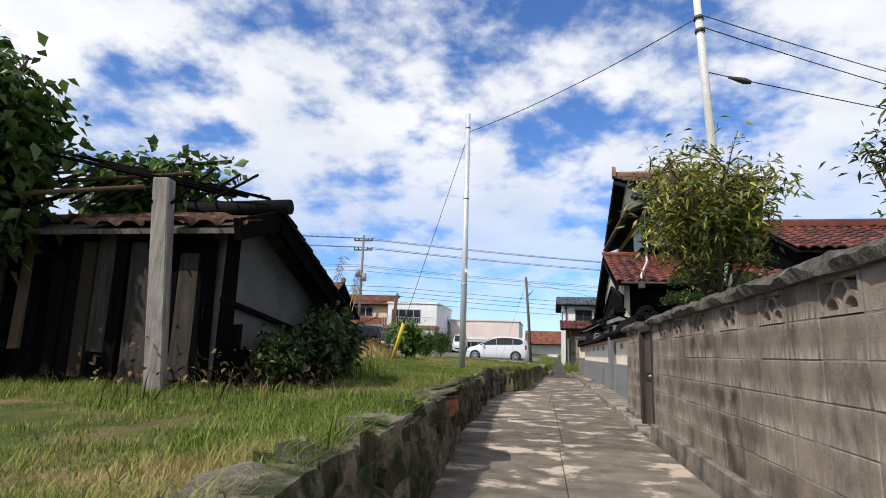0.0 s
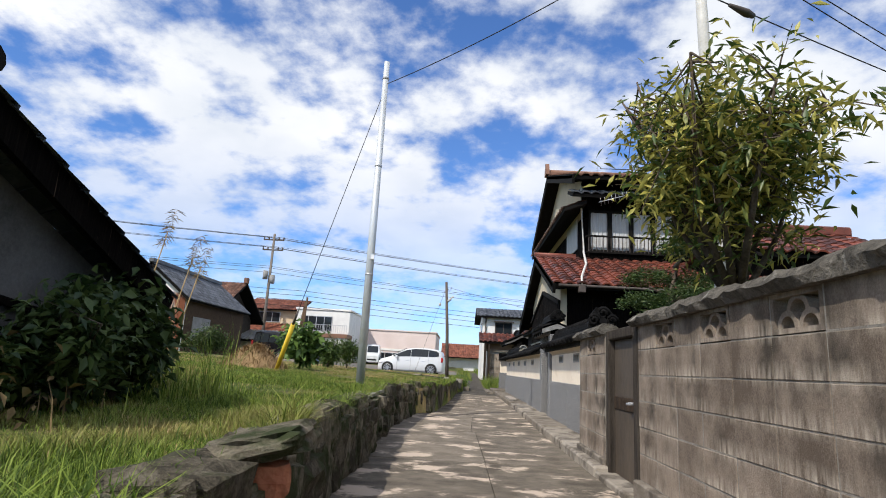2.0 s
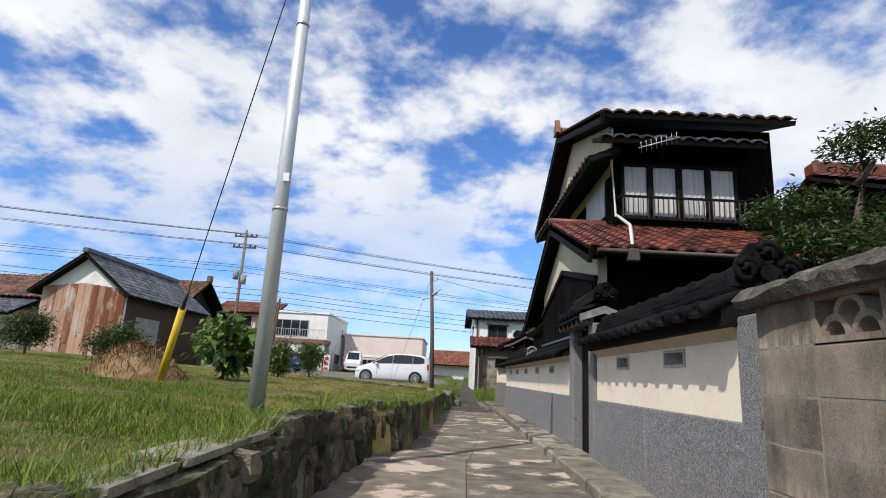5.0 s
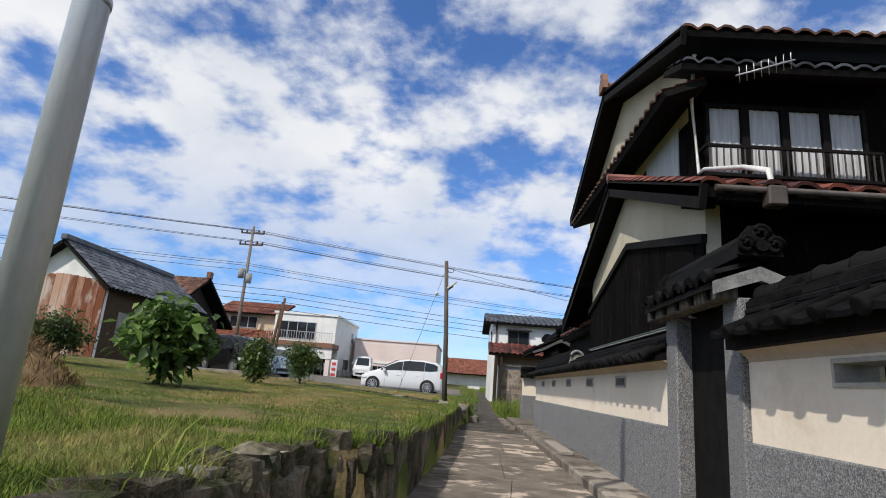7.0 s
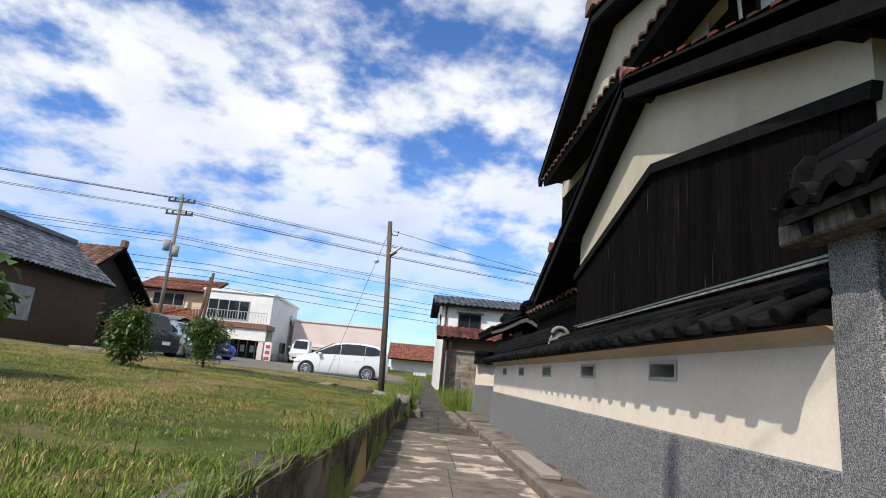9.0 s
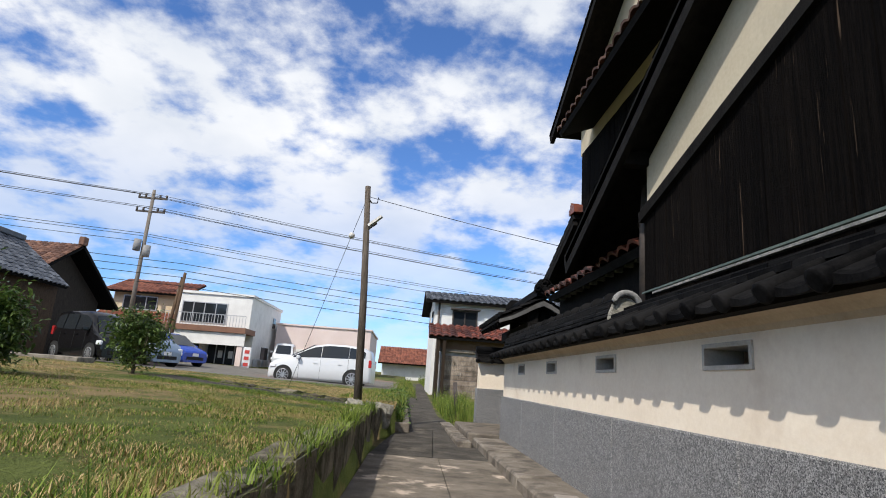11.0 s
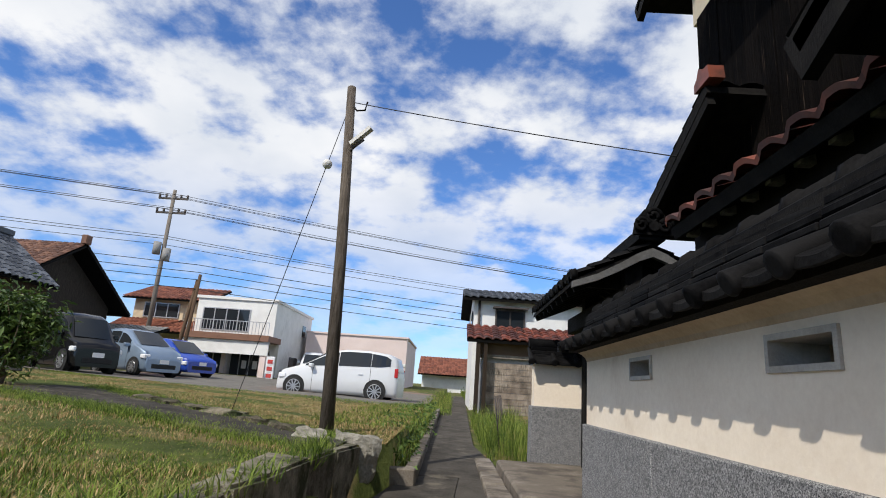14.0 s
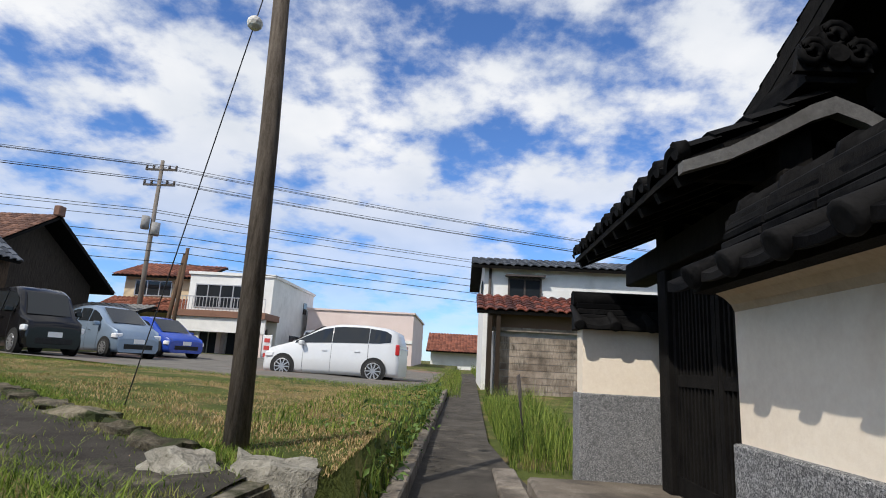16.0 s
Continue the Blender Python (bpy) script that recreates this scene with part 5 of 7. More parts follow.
def car(name, label, m, paint, L, W, H, prof, win, wheels, wr=0.31, clear=0.17):
    """A parked car: prof is (share of length, bonnet or belt height, roof height) from the nose, win the glass spans."""
    th = thing(name, label, "car")
    bm = bmesh.new()
    rings = []
    for s, zb, zt in prof:
        x = -L / 2 + s * L
        k = 1 - 0.16 * (abs(2 * s - 1) ** 6)
        wl, wt = W / 2 * k, W / 2 * k * (0.80 if zt > zb + 0.05 else 0.93)
        half = [(wl * 0.9, clear), (wl, clear + 0.12), (wl * 1.0, (zb + clear) / 2), (wl * 0.975, zb - 0.02), ((wl * 0.95 + wt) / 2, (zb + zt) / 2), (wt, zt - 0.05), (wt * 0.8, zt), (0, zt + 0.015)]
        rings.append([bm.verts.new((x, -a, z)) for a, z in half] + [bm.verts.new((x, a, z)) for a, z in half[-2::-1]])
    for r0, r1 in zip(rings, rings[1:]):
        for i in range(len(r0) - 1):
            f = bm.faces.new((r0[i], r0[i + 1], r1[i + 1], r1[i]))
            f.smooth = True
        bm.faces.new((r0[-1], r0[0], r1[0], r1[-1]))
    bm.faces.new(rings[0])
    bm.faces.new(rings[-1][::-1])
    part("body", bm, paint, th)

    def at(s):
        ks = [p[0] for p in prof]
        return np.interp(s, ks, [p[1] for p in prof]), np.interp(s, ks, [p[2] for p in prof])

    for s0, s1, f0, f1 in win:
        for sg in (-1, 1):
            bm = bmesh.new()
            grid = []
            for i in range(5):
                s = s0 + (s1 - s0) * i / 4
                zb, zt = at(s)
                col = []
                ks = [p[0] for p in prof]
                wl = W / 2 * (1 - 0.16 * abs(2 * s - 1) ** 6)
                wt = wl * np.interp(s, ks, [0.80 if p[2] > p[1] + 0.05 else 0.93 for p in prof])
                taper = max(0.0, (s - 0.88) / 0.06) * 0.3
                for f in (f0 + taper * 0.6, f1 - taper * 0.4):
                    z = zb + (zt - 0.05 - zb) * f
                    a = np.interp(z, [zb - 0.02, (zb + zt) / 2, max(zt - 0.05, (zb + zt) / 2 + 0.01)], [wl * 0.975, (wl * 0.95 + wt) / 2, wt]) + 0.012
                    col.append(bm.verts.new((-L / 2 + s * L, sg * a, z)))
                grid.append(col)
            for c0, c1 in zip(grid, grid[1:]):
                bm.faces.new((c0[0], c1[0], c1[1], c0[1]))
            part("side_window", bm, M_GLASS, th)
    # windscreen and rear glass
    for s0, s1, nm in ((prof[2][0], prof[3][0], "windscreen"), (prof[-2][0], prof[-1][0], "rear_window")):
        bm = bmesh.new()
        p = []
        for s, ff in ((s0, 1.0), (s1, 1.0)):
            zb, zt = at(s)
            p.append((-L / 2 + s * L, zt))
        wz = W / 2 * 0.7
        d = -0.02 if nm == "windscreen" else 0.025
        a, b = p
        if nm == "windscreen":
            q = [(a[0] + d, a[1] + 0.035), (b[0] + d, b[1] + 0.03)]
        else:
            zb, zt = at(s1)
            q = [(b[0] + d, zt - 0.08), (b[0] + d + 0.02, zb + 0.05)]
        bm.faces.new([bm.verts.new(v) for v in ((q[0][0], -wz, q[0][1]), (q[1][0], -wz * 0.92, q[1][1]), (q[1][0], wz * 0.92, q[1][1]), (q[0][0], wz, q[0][1]))])
        part(nm, bm, M_GLASS, th)
    for s in wheels:
        for sg in (-1, 1):
            x, yy = -L / 2 + s * L, sg * (W / 2 - 0.1)
            bm = bmesh.new()
            tube(bm, [(x, sg * (W / 2 - 0.02), wr + 0.02), (x, sg * (W / 2 + 0.006), wr + 0.02)], wr + 0.055, 24)
            part("wheel_arch", bm, M_TYRE, th)
            bm = bmesh.new()
            tube(bm, [(x, sg * (W / 2 - 0.2), wr), (x, sg * (W / 2 - 0.02), wr), (x, sg * (W / 2 + 0.015), wr), (x, sg * (W / 2 + 0.02), wr)], [wr, wr, wr - 0.02, wr - 0.08], 24)
            wheel = part("wheel", bm, M_TYRE, th, "black tyre")
            bm = bmesh.new()
            for k in range(10):
                a = k * math.tau / 10
                beam(bm, (x, sg * (W / 2 + 0.03), wr), (x + math.cos(a) * (wr - 0.09), sg * (W / 2 + 0.026), wr + math.sin(a) * (wr - 0.09)), 0.035, 0.014, up=(0, 1, 0))
            tube(bm, [(x + math.cos(k * math.tau / 20) * (wr - 0.09), sg * (W / 2 + 0.022), wr + math.sin(k * math.tau / 20) * (wr - 0.09)) for k in range(21)], 0.014, 5)
            part("rim", bm, M_RIM, wheel, "alloy rim")
    for sg in (-1, 1):
        bm = bmesh.new()
        zb = prof[1][1]
        box(bm, -L / 2 + 0.05, -L / 2 + 0.32, sg * W * 0.40 - 0.13, sg * W * 0.40 + 0.13, zb - 0.26, zb - 0.1, 0.03)
        part("headlight", bm, M_LAMPGLASS, th)
        bm = bmesh.new()
        box(bm, L / 2 - 0.12, L / 2 + 0.006, sg * W * 0.40 - 0.08, sg * W * 0.40 + 0.08, H * 0.48, H * 0.66, 0.02)
        part("tail_light", bm, M_TAIL, th)
        bm = bmesh.new()
        xm = -L / 2 + (prof[2][0] + 0.09) * L
        box(bm, xm - 0.06, xm + 0.08, sg * (W / 2 + 0.1) - 0.1, sg * (W / 2 + 0.1) + 0.1, H * 0.58, H * 0.66, 0.03)
        part("wing_mirror", bm, paint, th)
    bm = bmesh.new()
    box(bm, -L / 2 - 0.015, -L / 2 + 0.1, -W * 0.3, W * 0.3, 0.28, 0.44, 0.02)
    part("grille", bm, M_TYRE, th)
    bm = bmesh.new()
    box(bm, -L / 2 - 0.025, -L / 2 + 0.0, -0.17, 0.17, 0.46, 0.6)
    part("number_plate", bm, M_SIGN, th)
    for sg in (-1, 1):
        bm = bmesh.new()
        for s in (0.44, 0.68):
            box(bm, -L / 2 + s * L, -L / 2 + s * L + 0.16, sg * (W / 2 + 0.004) - 0.012, sg * (W / 2 + 0.004) + 0.012, H * 0.5, H * 0.515)
        part("door_handle", bm, paint, th)
        for s in (0.3, 0.508, 0.778):
            bm = bmesh.new()
            zb = at(s)[0]
            wl = W / 2 * (1 - 0.16 * abs(2 * s - 1) ** 6)
            tube(bm, [(-L / 2 + s * L, sg * a, z) for a, z in ((wl * 0.96, clear + 0.07), (wl, clear + 0.12), (wl, (zb + clear) / 2), (wl * 0.975, zb - 0.02))], 0.005, 5)
            part("door_seam", bm, M_TYRE, th)
    th.matrix_basis = m
    return th


MPV = [(0, 0.6, 0.6), (0.04, 0.86, 0.88), (0.2, 1.04, 1.08), (0.42, 1.07, 1.58), (0.55, 1.09, 1.68), (0.75, 1.11, 1.68), (0.9, 1.12, 1.61), (0.97, 1.08, 1.48), (1.0, 0.95, 1.1)]
car("parked_minivan", "white compact minivan parked side-on on the asphalt", pose(-3.12, 41.3, 0.475, 0, 0, -4.7), M_PAINT_W, 4.22, 1.69, 1.71, MPV,
    [(0.235, 0.505, 0.04, 0.93), (0.51, 0.775, 0.04, 0.95), (0.78, 0.935, 0.06, 0.93)], (0.155, 0.825), 0.325)
BOXY = [(0, 0.7, 0.7), (0.03, 0.85, 0.88), (0.17, 0.98, 1.02), (0.28, 1.02, 1.62), (0.4, 1.04, 1.8), (0.75, 1.05, 1.82), (0.95, 1.05, 1.76), (0.985, 1.0, 1.5), (1.0, 0.9, 1.0)]
car("parked_suv", "black boxy small car with chrome trim parked nose out", pose(-11.4, 38.9, yard_z(-11.2, 38.6) + 0.02, 0, 0, 148), M_PAINT_BLACK, 3.4, 1.5, 1.85, BOXY,
    [(0.26, 0.5, 0.1, 0.85), (0.52, 0.74, 0.1, 0.88), (0.76, 0.94, 0.12, 0.86)], (0.17, 0.84), 0.29)
car("parked_van", "steel-blue small minivan parked beside the black car", pose(-11.2, 42.3, yard_z(-10.9, 42) + 0.02, 0, 0, 150), M_PAINT_STEEL, 3.6, 1.6, 1.7, MPV,
    [(0.30, 0.5, 0.1, 0.85), (0.52, 0.7, 0.1, 0.88), (0.72, 0.92, 0.15, 0.86)], (0.17, 0.83), 0.29)
HATCH = [(0, 0.6, 0.6), (0.03, 0.7, 0.72), (0.2, 0.88, 0.92), (0.4, 0.94, 1.42), (0.52, 0.96, 1.52), (0.7, 1.0, 1.52), (0.88, 1.02, 1.42), (0.97, 1.0, 1.15), (1.0, 0.9, 0.95)]
car("parked_hatchback", "bright blue hatchback parked beyond the van", pose(-11.4, 45.6, yard_z(-11, 45) + 0.02, 0, 0, 152), M_PAINT_BLUE, 3.9, 1.69, 1.52, HATCH,
    [(0.34, 0.52, 0.1, 0.85), (0.54, 0.72, 0.1, 0.88), (0.73, 0.9, 0.15, 0.8)], (0.17, 0.82), 0.3)
car("parked_kei_van", "white small van parked far behind the minivan", pose(-8.4, 58.5, yard_z(-8.4, 58.5) + 0.02, 0, 0, 95), M_PAINT_W, 3.4, 1.48, 1.85, BOXY,
    [(0.26, 0.5, 0.1, 0.85), (0.52, 0.74, 0.1, 0.88)], (0.17, 0.84), 0.28)

# ---------- far buildings ----------


def window(parent, x0, x1, y, z0, z1, frame_mat=M_IRON, cols=2, label="", normal=-1):
    bm = bmesh.new()
    t = 0.06
    y0, y1 = (y - 0.05, y + 0.03)
    for q in ((x0, x1, z0, z0 + t), (x0, x1, z1 - t, z1), (x0, x0 + t, z0 + t, z1 - t), (x1 - t, x1, z0 + t, z1 - t)):
        box(bm, q[0], q[1], y0, y1, q[2], q[3])
    for i in range(1, cols):
        xm = x0 + (x1 - x0) * i / cols
        box(bm, xm - 0.03, xm + 0.03, y0, y1, z0 + t, z1 - t)
    w = part("window", bm, frame_mat, parent, label)
    for i in range(cols):
        a, b = x0 + t + (x1 - x0 - 2 * t) * i / cols, x0 + t + (x1 - x0 - 2 * t) * (i + 1) / cols
        bm = bmesh.new()
        bm.faces.new([bm.verts.new(p) for p in ((a, y - 0.012, z0 + t), (b, y - 0.012, z0 + t), (b, y - 0.012, z1 - t), (a, y - 0.012, z1 - t))])
        part("pane", bm, M_GLASS, w)
    return w


def slope(parent, name, o, u, v, w, mat, board=M_BEAM, pitch=0.3):
    v = Vector(v)
    part(name, tile_sheet(name, o, u, v, w, v.length, mat, pitch, 0.3, 0.03), mat, parent, kind="stuff")
    n = Vector(u).cross(v.normalized())
    n = n if n.z > 0 else -n
    bm = bmesh.new()
    o2 = Vector(o) - n * 0.05
    u = Vector(u).normalized()
    poly(bm, [o2, o2 + u * w, o2 + u * w + v, o2 + v], tuple(-n), 0.1)
    part("soffit", bm, board, parent)


# white house down the lane
wh = thing("white_house", "two-storey white rendered house with a shallow dark roof", "house", at=(-0.6, 0, -0.42))
bm = bmesh.new()
box(bm, 2.1, 9.5, 43.4, 49.5, 0.2, 5.15)
part("wall", bm, M_WHITE, wh)
slope(wh, "roof", (1.65, 42.95, 5.12), (1, 0, 0), (0, 3.4, 0.85), 8.3, M_GREY_TILE)
slope(wh, "roof", (9.95, 49.9, 5.12), (-1, 0, 0), (0, -3.55, 0.85), 8.3, M_GREY_TILE)
bm = bmesh.new()
poly(bm, [(2.12, 43.4, 5.1), (2.12, 49.5, 5.1), (2.12, 46.4, 5.85)], (1, 0, 0), 0.1)
part("gable", bm, M_WHITE, wh)
window(wh, 2.95, 4.15, 43.38, 3.88, 4.72, M_IRON, 2)
bm = bmesh.new()
box(bm, 2.85, 4.25, 43.05, 43.38, 4.74, 4.8)
part("window_hood", bm, M_IRON, wh)
bm = bmesh.new()
box(bm, 2.05, 2.09, 44.3, 45.2, 3.9, 4.7)
part("side_window", bm, M_GLASS, wh)
bm = bmesh.new()
tube(bm, [(2.3, 43.3, 5.1), (2.3, 43.3, 0.4)], 0.05, 8)
part("downpipe", bm, M_IRON, wh)
# tiled garage before it
gr = thing("garage", "low garage with red tiled roof and grey block front", "garage", at=(-0.25, 0, -0.1))
slope(gr, "roof", (1.45, 40.2, 2.92), (1, 0, 0), (0, 1.6, 0.62), 7.5, M_RED)
bm = bmesh.new()
box(bm, 2.0, 8.6, 40.75, 42.9, 0.2, 2.3)
part("wall", bm, M_GREYWALL, gr)
for r in range(9):
    bm = bmesh.new()
    box(bm, 2.05, 8.5, 40.72, 40.748, 0.36 + r * 0.2, 0.548 + r * 0.2)
    part("block_course", bm, M_BLOCK, gr)
bm = bmesh.new()
box(bm, 1.85, 8.7, 40.6, 40.9, 2.3, 2.42)
part("ledge", bm, M_KERB, gr)
bm = bmesh.new()
box(bm, 1.9, 8.6, 40.7, 40.8, 2.42, 2.9)
part("upper_board", bm, M_BROWNWOOD, gr)
for xx in (1.8, 2.05):
    bm = bmesh.new()
    box(bm, xx, xx + 0.12, 40.3, 40.5, 0.2, 2.9)
    part("post", bm, M_BROWNWOOD, gr)
dk = thing("dark_roof_house", "far house with a brown tiled roof behind the gate", "house", at=(-0.7, 0, -0.4))
slope(dk, "roof", (6.5, 46, 4.0), (1, 0, 0), (0, 2.5, 0.95), 8, M_BROWN_TILE)
bm = bmesh.new()
box(bm, 6.8, 14, 46.4, 50, 0.2, 4.0)
part("wall", bm, M_WHITE, dk)

# shop
SY = 55.6
shop = thing("shop_building", "two-storey pale shop with a balcony and glazed front", "shop", at=(-0.8, 0, -0.85))
bm = bmesh.new()
box(bm, -14.6, -9.6, SY, SY + 9, 4.0, 6.45)
box(bm, -14.6, -9.6, SY + 1.4, SY + 9, 1.2, 4.0)
box(bm, -14.7, -9.5, SY - 0.1, SY + 9.1, 6.45, 6.62)
part("wall", bm, M_WHITE, shop)
bm = bmesh.new()
box(bm, -14.9, -9.5, SY - 1.1, SY + 1.4, 3.92, 4.28)
part("balcony_slab", bm, M_BROWN_TILE, shop, "brown balcony edge")
bm = bmesh.new()
box(bm, -14.9, -9.5, SY - 0.95, SY - 0.85, 3.1, 3.9)
part("fascia", bm, M_WHITE, shop)
bm = bmesh.new()
box(bm, -9.95, -9.6, SY - 0.9, SY - 0.5, 1.2, 3.92)
part("pillar", bm, M_PINK, shop)
bm = bmesh.new()
box(bm, -13.0, -12.7, SY + 0.9, SY + 1.35, 1.2, 3.92)
part("pillar", bm, M_PINK, shop)
window(shop, -14.2, -11.2, SY, 4.5, 5.9, M_ALU, 4)
window(shop, -12.6, -10.1, SY + 1.38, 1.5, 3.5, M_ALU, 4, "glazed shop door")
window(shop, -14.3, -13.1, SY + 1.38, 1.6, 3.2, M_ALU, 2)
for xx in (-11.8, -11.1, -10.6):
    bm = bmesh.new()
    box(bm, xx, xx + 0.3, SY + 1.31, SY + 1.325, 2.3, 2.8)
    part("poster", bm, M_SIGN, shop)
bm = bmesh.new()
beam(bm, (-14.8, SY - 1.0, 5.05), (-9.6, SY - 1.0, 5.05), 0.05, 0.05)
for i in range(27):
    beam(bm, (-14.8 + i * 0.2, SY - 1.0, 4.28), (-14.8 + i * 0.2, SY - 1.0, 5.05), 0.03, 0.03, up=(0, 1, 0))
part("balcony_rail", bm, M_ALU, shop)
bm = bmesh.new()
box(bm, -9.62, -9.56, SY + 4, SY + 6, 1.4, 3.3)
part("side_door", bm, M_GLASS, shop)
bm = bmesh.new()
box(bm, -9.62, -9.56, SY + 6.5, SY + 7.3, 4.9, 5.7)
part("side_window", bm, M_GLASS, shop)
for i in range(3):
    bm = bmesh.new()
    box(bm, -9.55, -9.2, SY + 2.0 + i * 1.5, SY + 2.7 + i * 1.5, 1.6, 2.4, 0.03)
    part("air_conditioner", bm, M_ALU, shop)
sg = thing("shop_sign", "white upright sign board with red marks", "sign", at=(-0.8, 0, -0.8))
bm = bmesh.new()
box(bm, -9.3, -8.8, 54.0, 54.1, 1.3, 3.0, 0.02)
part("board", bm, M_SIGN, sg)
for z in (2.6, 2.2, 1.8):
    bm = bmesh.new()
    box(bm, -9.2, -8.9, 53.985, 53.996, z, z + 0.22)
    part("mark", bm, M_INK, sg)

pk = thing("pink_building", "long low building with pale pink cladding", "building", at=(-1, 0, -0.6))
bm = bmesh.new()
box(bm, -9.0, -1.6, 62, 72, 1.4, 5.0)
box(bm, -9.1, -1.5, 61.9, 72.1, 5.0, 5.12)
part("wall", bm, M_PINK, pk)
bm = bmesh.new()
box(bm, -9.0, -1.6, 61.93, 61.995, 3.0, 3.2)
part("band", bm, M_WHITE, pk)
window(pk, -7.5, -5.2, 61.99, 1.9, 2.8, M_ALU, 3)
fr = thing("far_house", "distant low house with a red tiled roof", "house", at=(-1.1, 0, -0.6))
slope(fr, "roof", (-1.4, 76, 3.0), (1, 0, 0), (0, 3.5, 1.8), 6.5, M_RED_FAR)
bm = bmesh.new()
box(bm, -1.0, 4.8, 77, 83, 1.0, 3.1)
part("wall", bm, M_WHITE, fr)

# yellow house
yh = thing("yellow_house", "yellow two-storey house with red tile roofs", "house", at=(-0.8, 0, -0.8))
bm = bmesh.new()
box(bm, -20.0, -15.4, 58, 64, 1.5, 6.5)
part("wall", bm, M_YELLOW, yh)
slope(yh, "roof", (-20.6, 57.4, 6.45), (1, 0, 0), (0, 3.6, 1.3), 5.8, M_RED_FAR)
slope(yh, "porch_roof", (-20.6, 56.0, 4.2), (1, 0, 0), (0, 2.0, 0.9), 6.5, M_RED_FAR)
window(yh, -19.3, -16.9, 57.98, 5.2, 6.2, M_ALU, 3)
# tin-roof lean-to
ln = thing("lean_to", "low lean-to with a pale corrugated roof", "shed", at=(-0.8, 0, -0.7))
slope(ln, "roof", (-18.0, 46.8, 3.0), (1, 0, 0), (0, 3.5, 0.9), 4.6, M_TILE_ASH)
bm = bmesh.new()
box(bm, -17.8, -13.7, 47.3, 50, 1.3, 3.0)
part("wall", bm, M_GREYWALL, ln)

# big gabled house at the yard's back, gable towards the lane
gh = thing("gabled_house", "large dark timber house with brown tiled gable roof", "house", at=(-1.3, 0, -0.85))
GHY, GHX = 46.0, -15.3
slope(gh, "roof", (-27, 41.4, 4.6), (1, 0, 0), (0, 4.6, 2.75), 27 + GHX, M_BROWN_TILE)
slope(gh, "roof", (GHX, 50.6, 4.6), (-1, 0, 0), (0, -4.6, 2.75), 27 + GHX, M_BROWN_TILE)
bm = bmesh.new()
poly(bm, [(GHX - 0.9, 42.0, 1.2), (GHX - 0.9, 50.0, 1.2), (GHX - 0.9, 50.0, 4.8), (GHX - 0.9, 46.0, 7.1), (GHX - 0.9, 42.0, 4.8)], (-1, 0, 0), 0.2)
box(bm, -26, GHX - 1.0, 42.0, 42.2, 1.2, 4.7)
part("wall", bm, M_DKWOOD, gh)
slope(gh, "porch_roof", (-22, 40.2, 3.7), (1, 0, 0), (0, 1.9, 0.8), 8.0, M_BROWN_TILE)
bm = bmesh.new()
box(bm, GHX - 0.25, GHX + 0.05, 45.8, 46.2, 7.3, 7.75, 0.04)
part("ridge_end", bm, M_BROWN_TILE, gh)

# barn with rusted iron gable
bn = thing("barn", "old barn with rust-streaked iron gable and blue-grey tile roof", "barn")
BX0, BX1, BY0, BY1 = -18.9, -15.0, 33.6, 42.0
bz = 1.3
bm = bmesh.new()
poly(bm, [(BX0, BY0 + 0.05, bz - 0.95), (BX1, BY0 + 0.05, bz - 0.95), (BX1, BY0 + 0.05, 4.1), ((BX0 + BX1) / 2, BY0 + 0.05, 5.6), (BX0, BY0 + 0.05, 4.1)], (0, 1, 0), 0.2)
part("plaster_gable", bm, M_WHITE, bn)
xx = BX0 + 0.05
while xx < BX1 - 0.1:
    bm = bmesh.new()
    top = 4.35 - abs(xx + 0.15 - (BX0 + BX1) / 2) * 0.12
    box(bm, xx, xx + 0.31, BY0 - 0.02, BY0 + 0.03, bz - 0.8, top)
    part("iron_sheet", bm, M_RUST, bn)
    xx += 0.325
bm = bmesh.new()
box(bm, BX1 - 0.15, BX1, BY0 + 0.25, BY1, bz - 0.95, 4.0)
box(bm, BX1 - 3.8, BX1 - 0.2, BY1 - 0.2, BY1, bz - 0.95, 4.0)
part("side_wall", bm, M_BROWNWOOD, bn)
bm = bmesh.new()
box(bm, BX1 - 0.02, BX1 + 0.02, BY0 + 1.2, BY0 + 3.4, 1.7, 3.0)
part("shutter", bm, M_GREYWALL, bn)
for sgn, xe in ((1, BX1 + 0.45), (-1, BX0 - 0.45)):
    xr = (BX0 + BX1) / 2
    v = Vector((xr - xe, 0, 5.75 - 3.85))
    o = (xe, BY0 - 0.4, 3.85) if sgn < 0 else (xe, BY1, 3.85)
    slope(bn, "roof", o, (0, 1, 0) if sgn < 0 else (0, -1, 0), v, BY1 - BY0 + 0.4, M_GREY_TILE)
bm = bmesh.new()
box(bm, xr - 0.15, xr + 0.15, BY0 - 0.45, BY1, 5.72, 5.95, 0.03)
part("ridge", bm, M_GREY_TILE, bn)
nb = thing("neighbour_house", "far house with grey-brown tiled roofs and a board fence", "house")
slope(nb, "roof", (-30, 36.5, 3.9), (1, 0, 0), (0, 3.0, 1.5), 9.0, M_BROWN_TILE)
slope(nb, "porch_roof", (-27.5, 34.5, 2.9), (1, 0, 0), (0, 1.8, 0.8), 6.5, M_GREY_TILE)
bm = bmesh.new()
box(bm, -29.6, -21.5, 37.0, 41, 1.0, 3.9)
part("wall", bm, M_BROWNWOOD, nb)
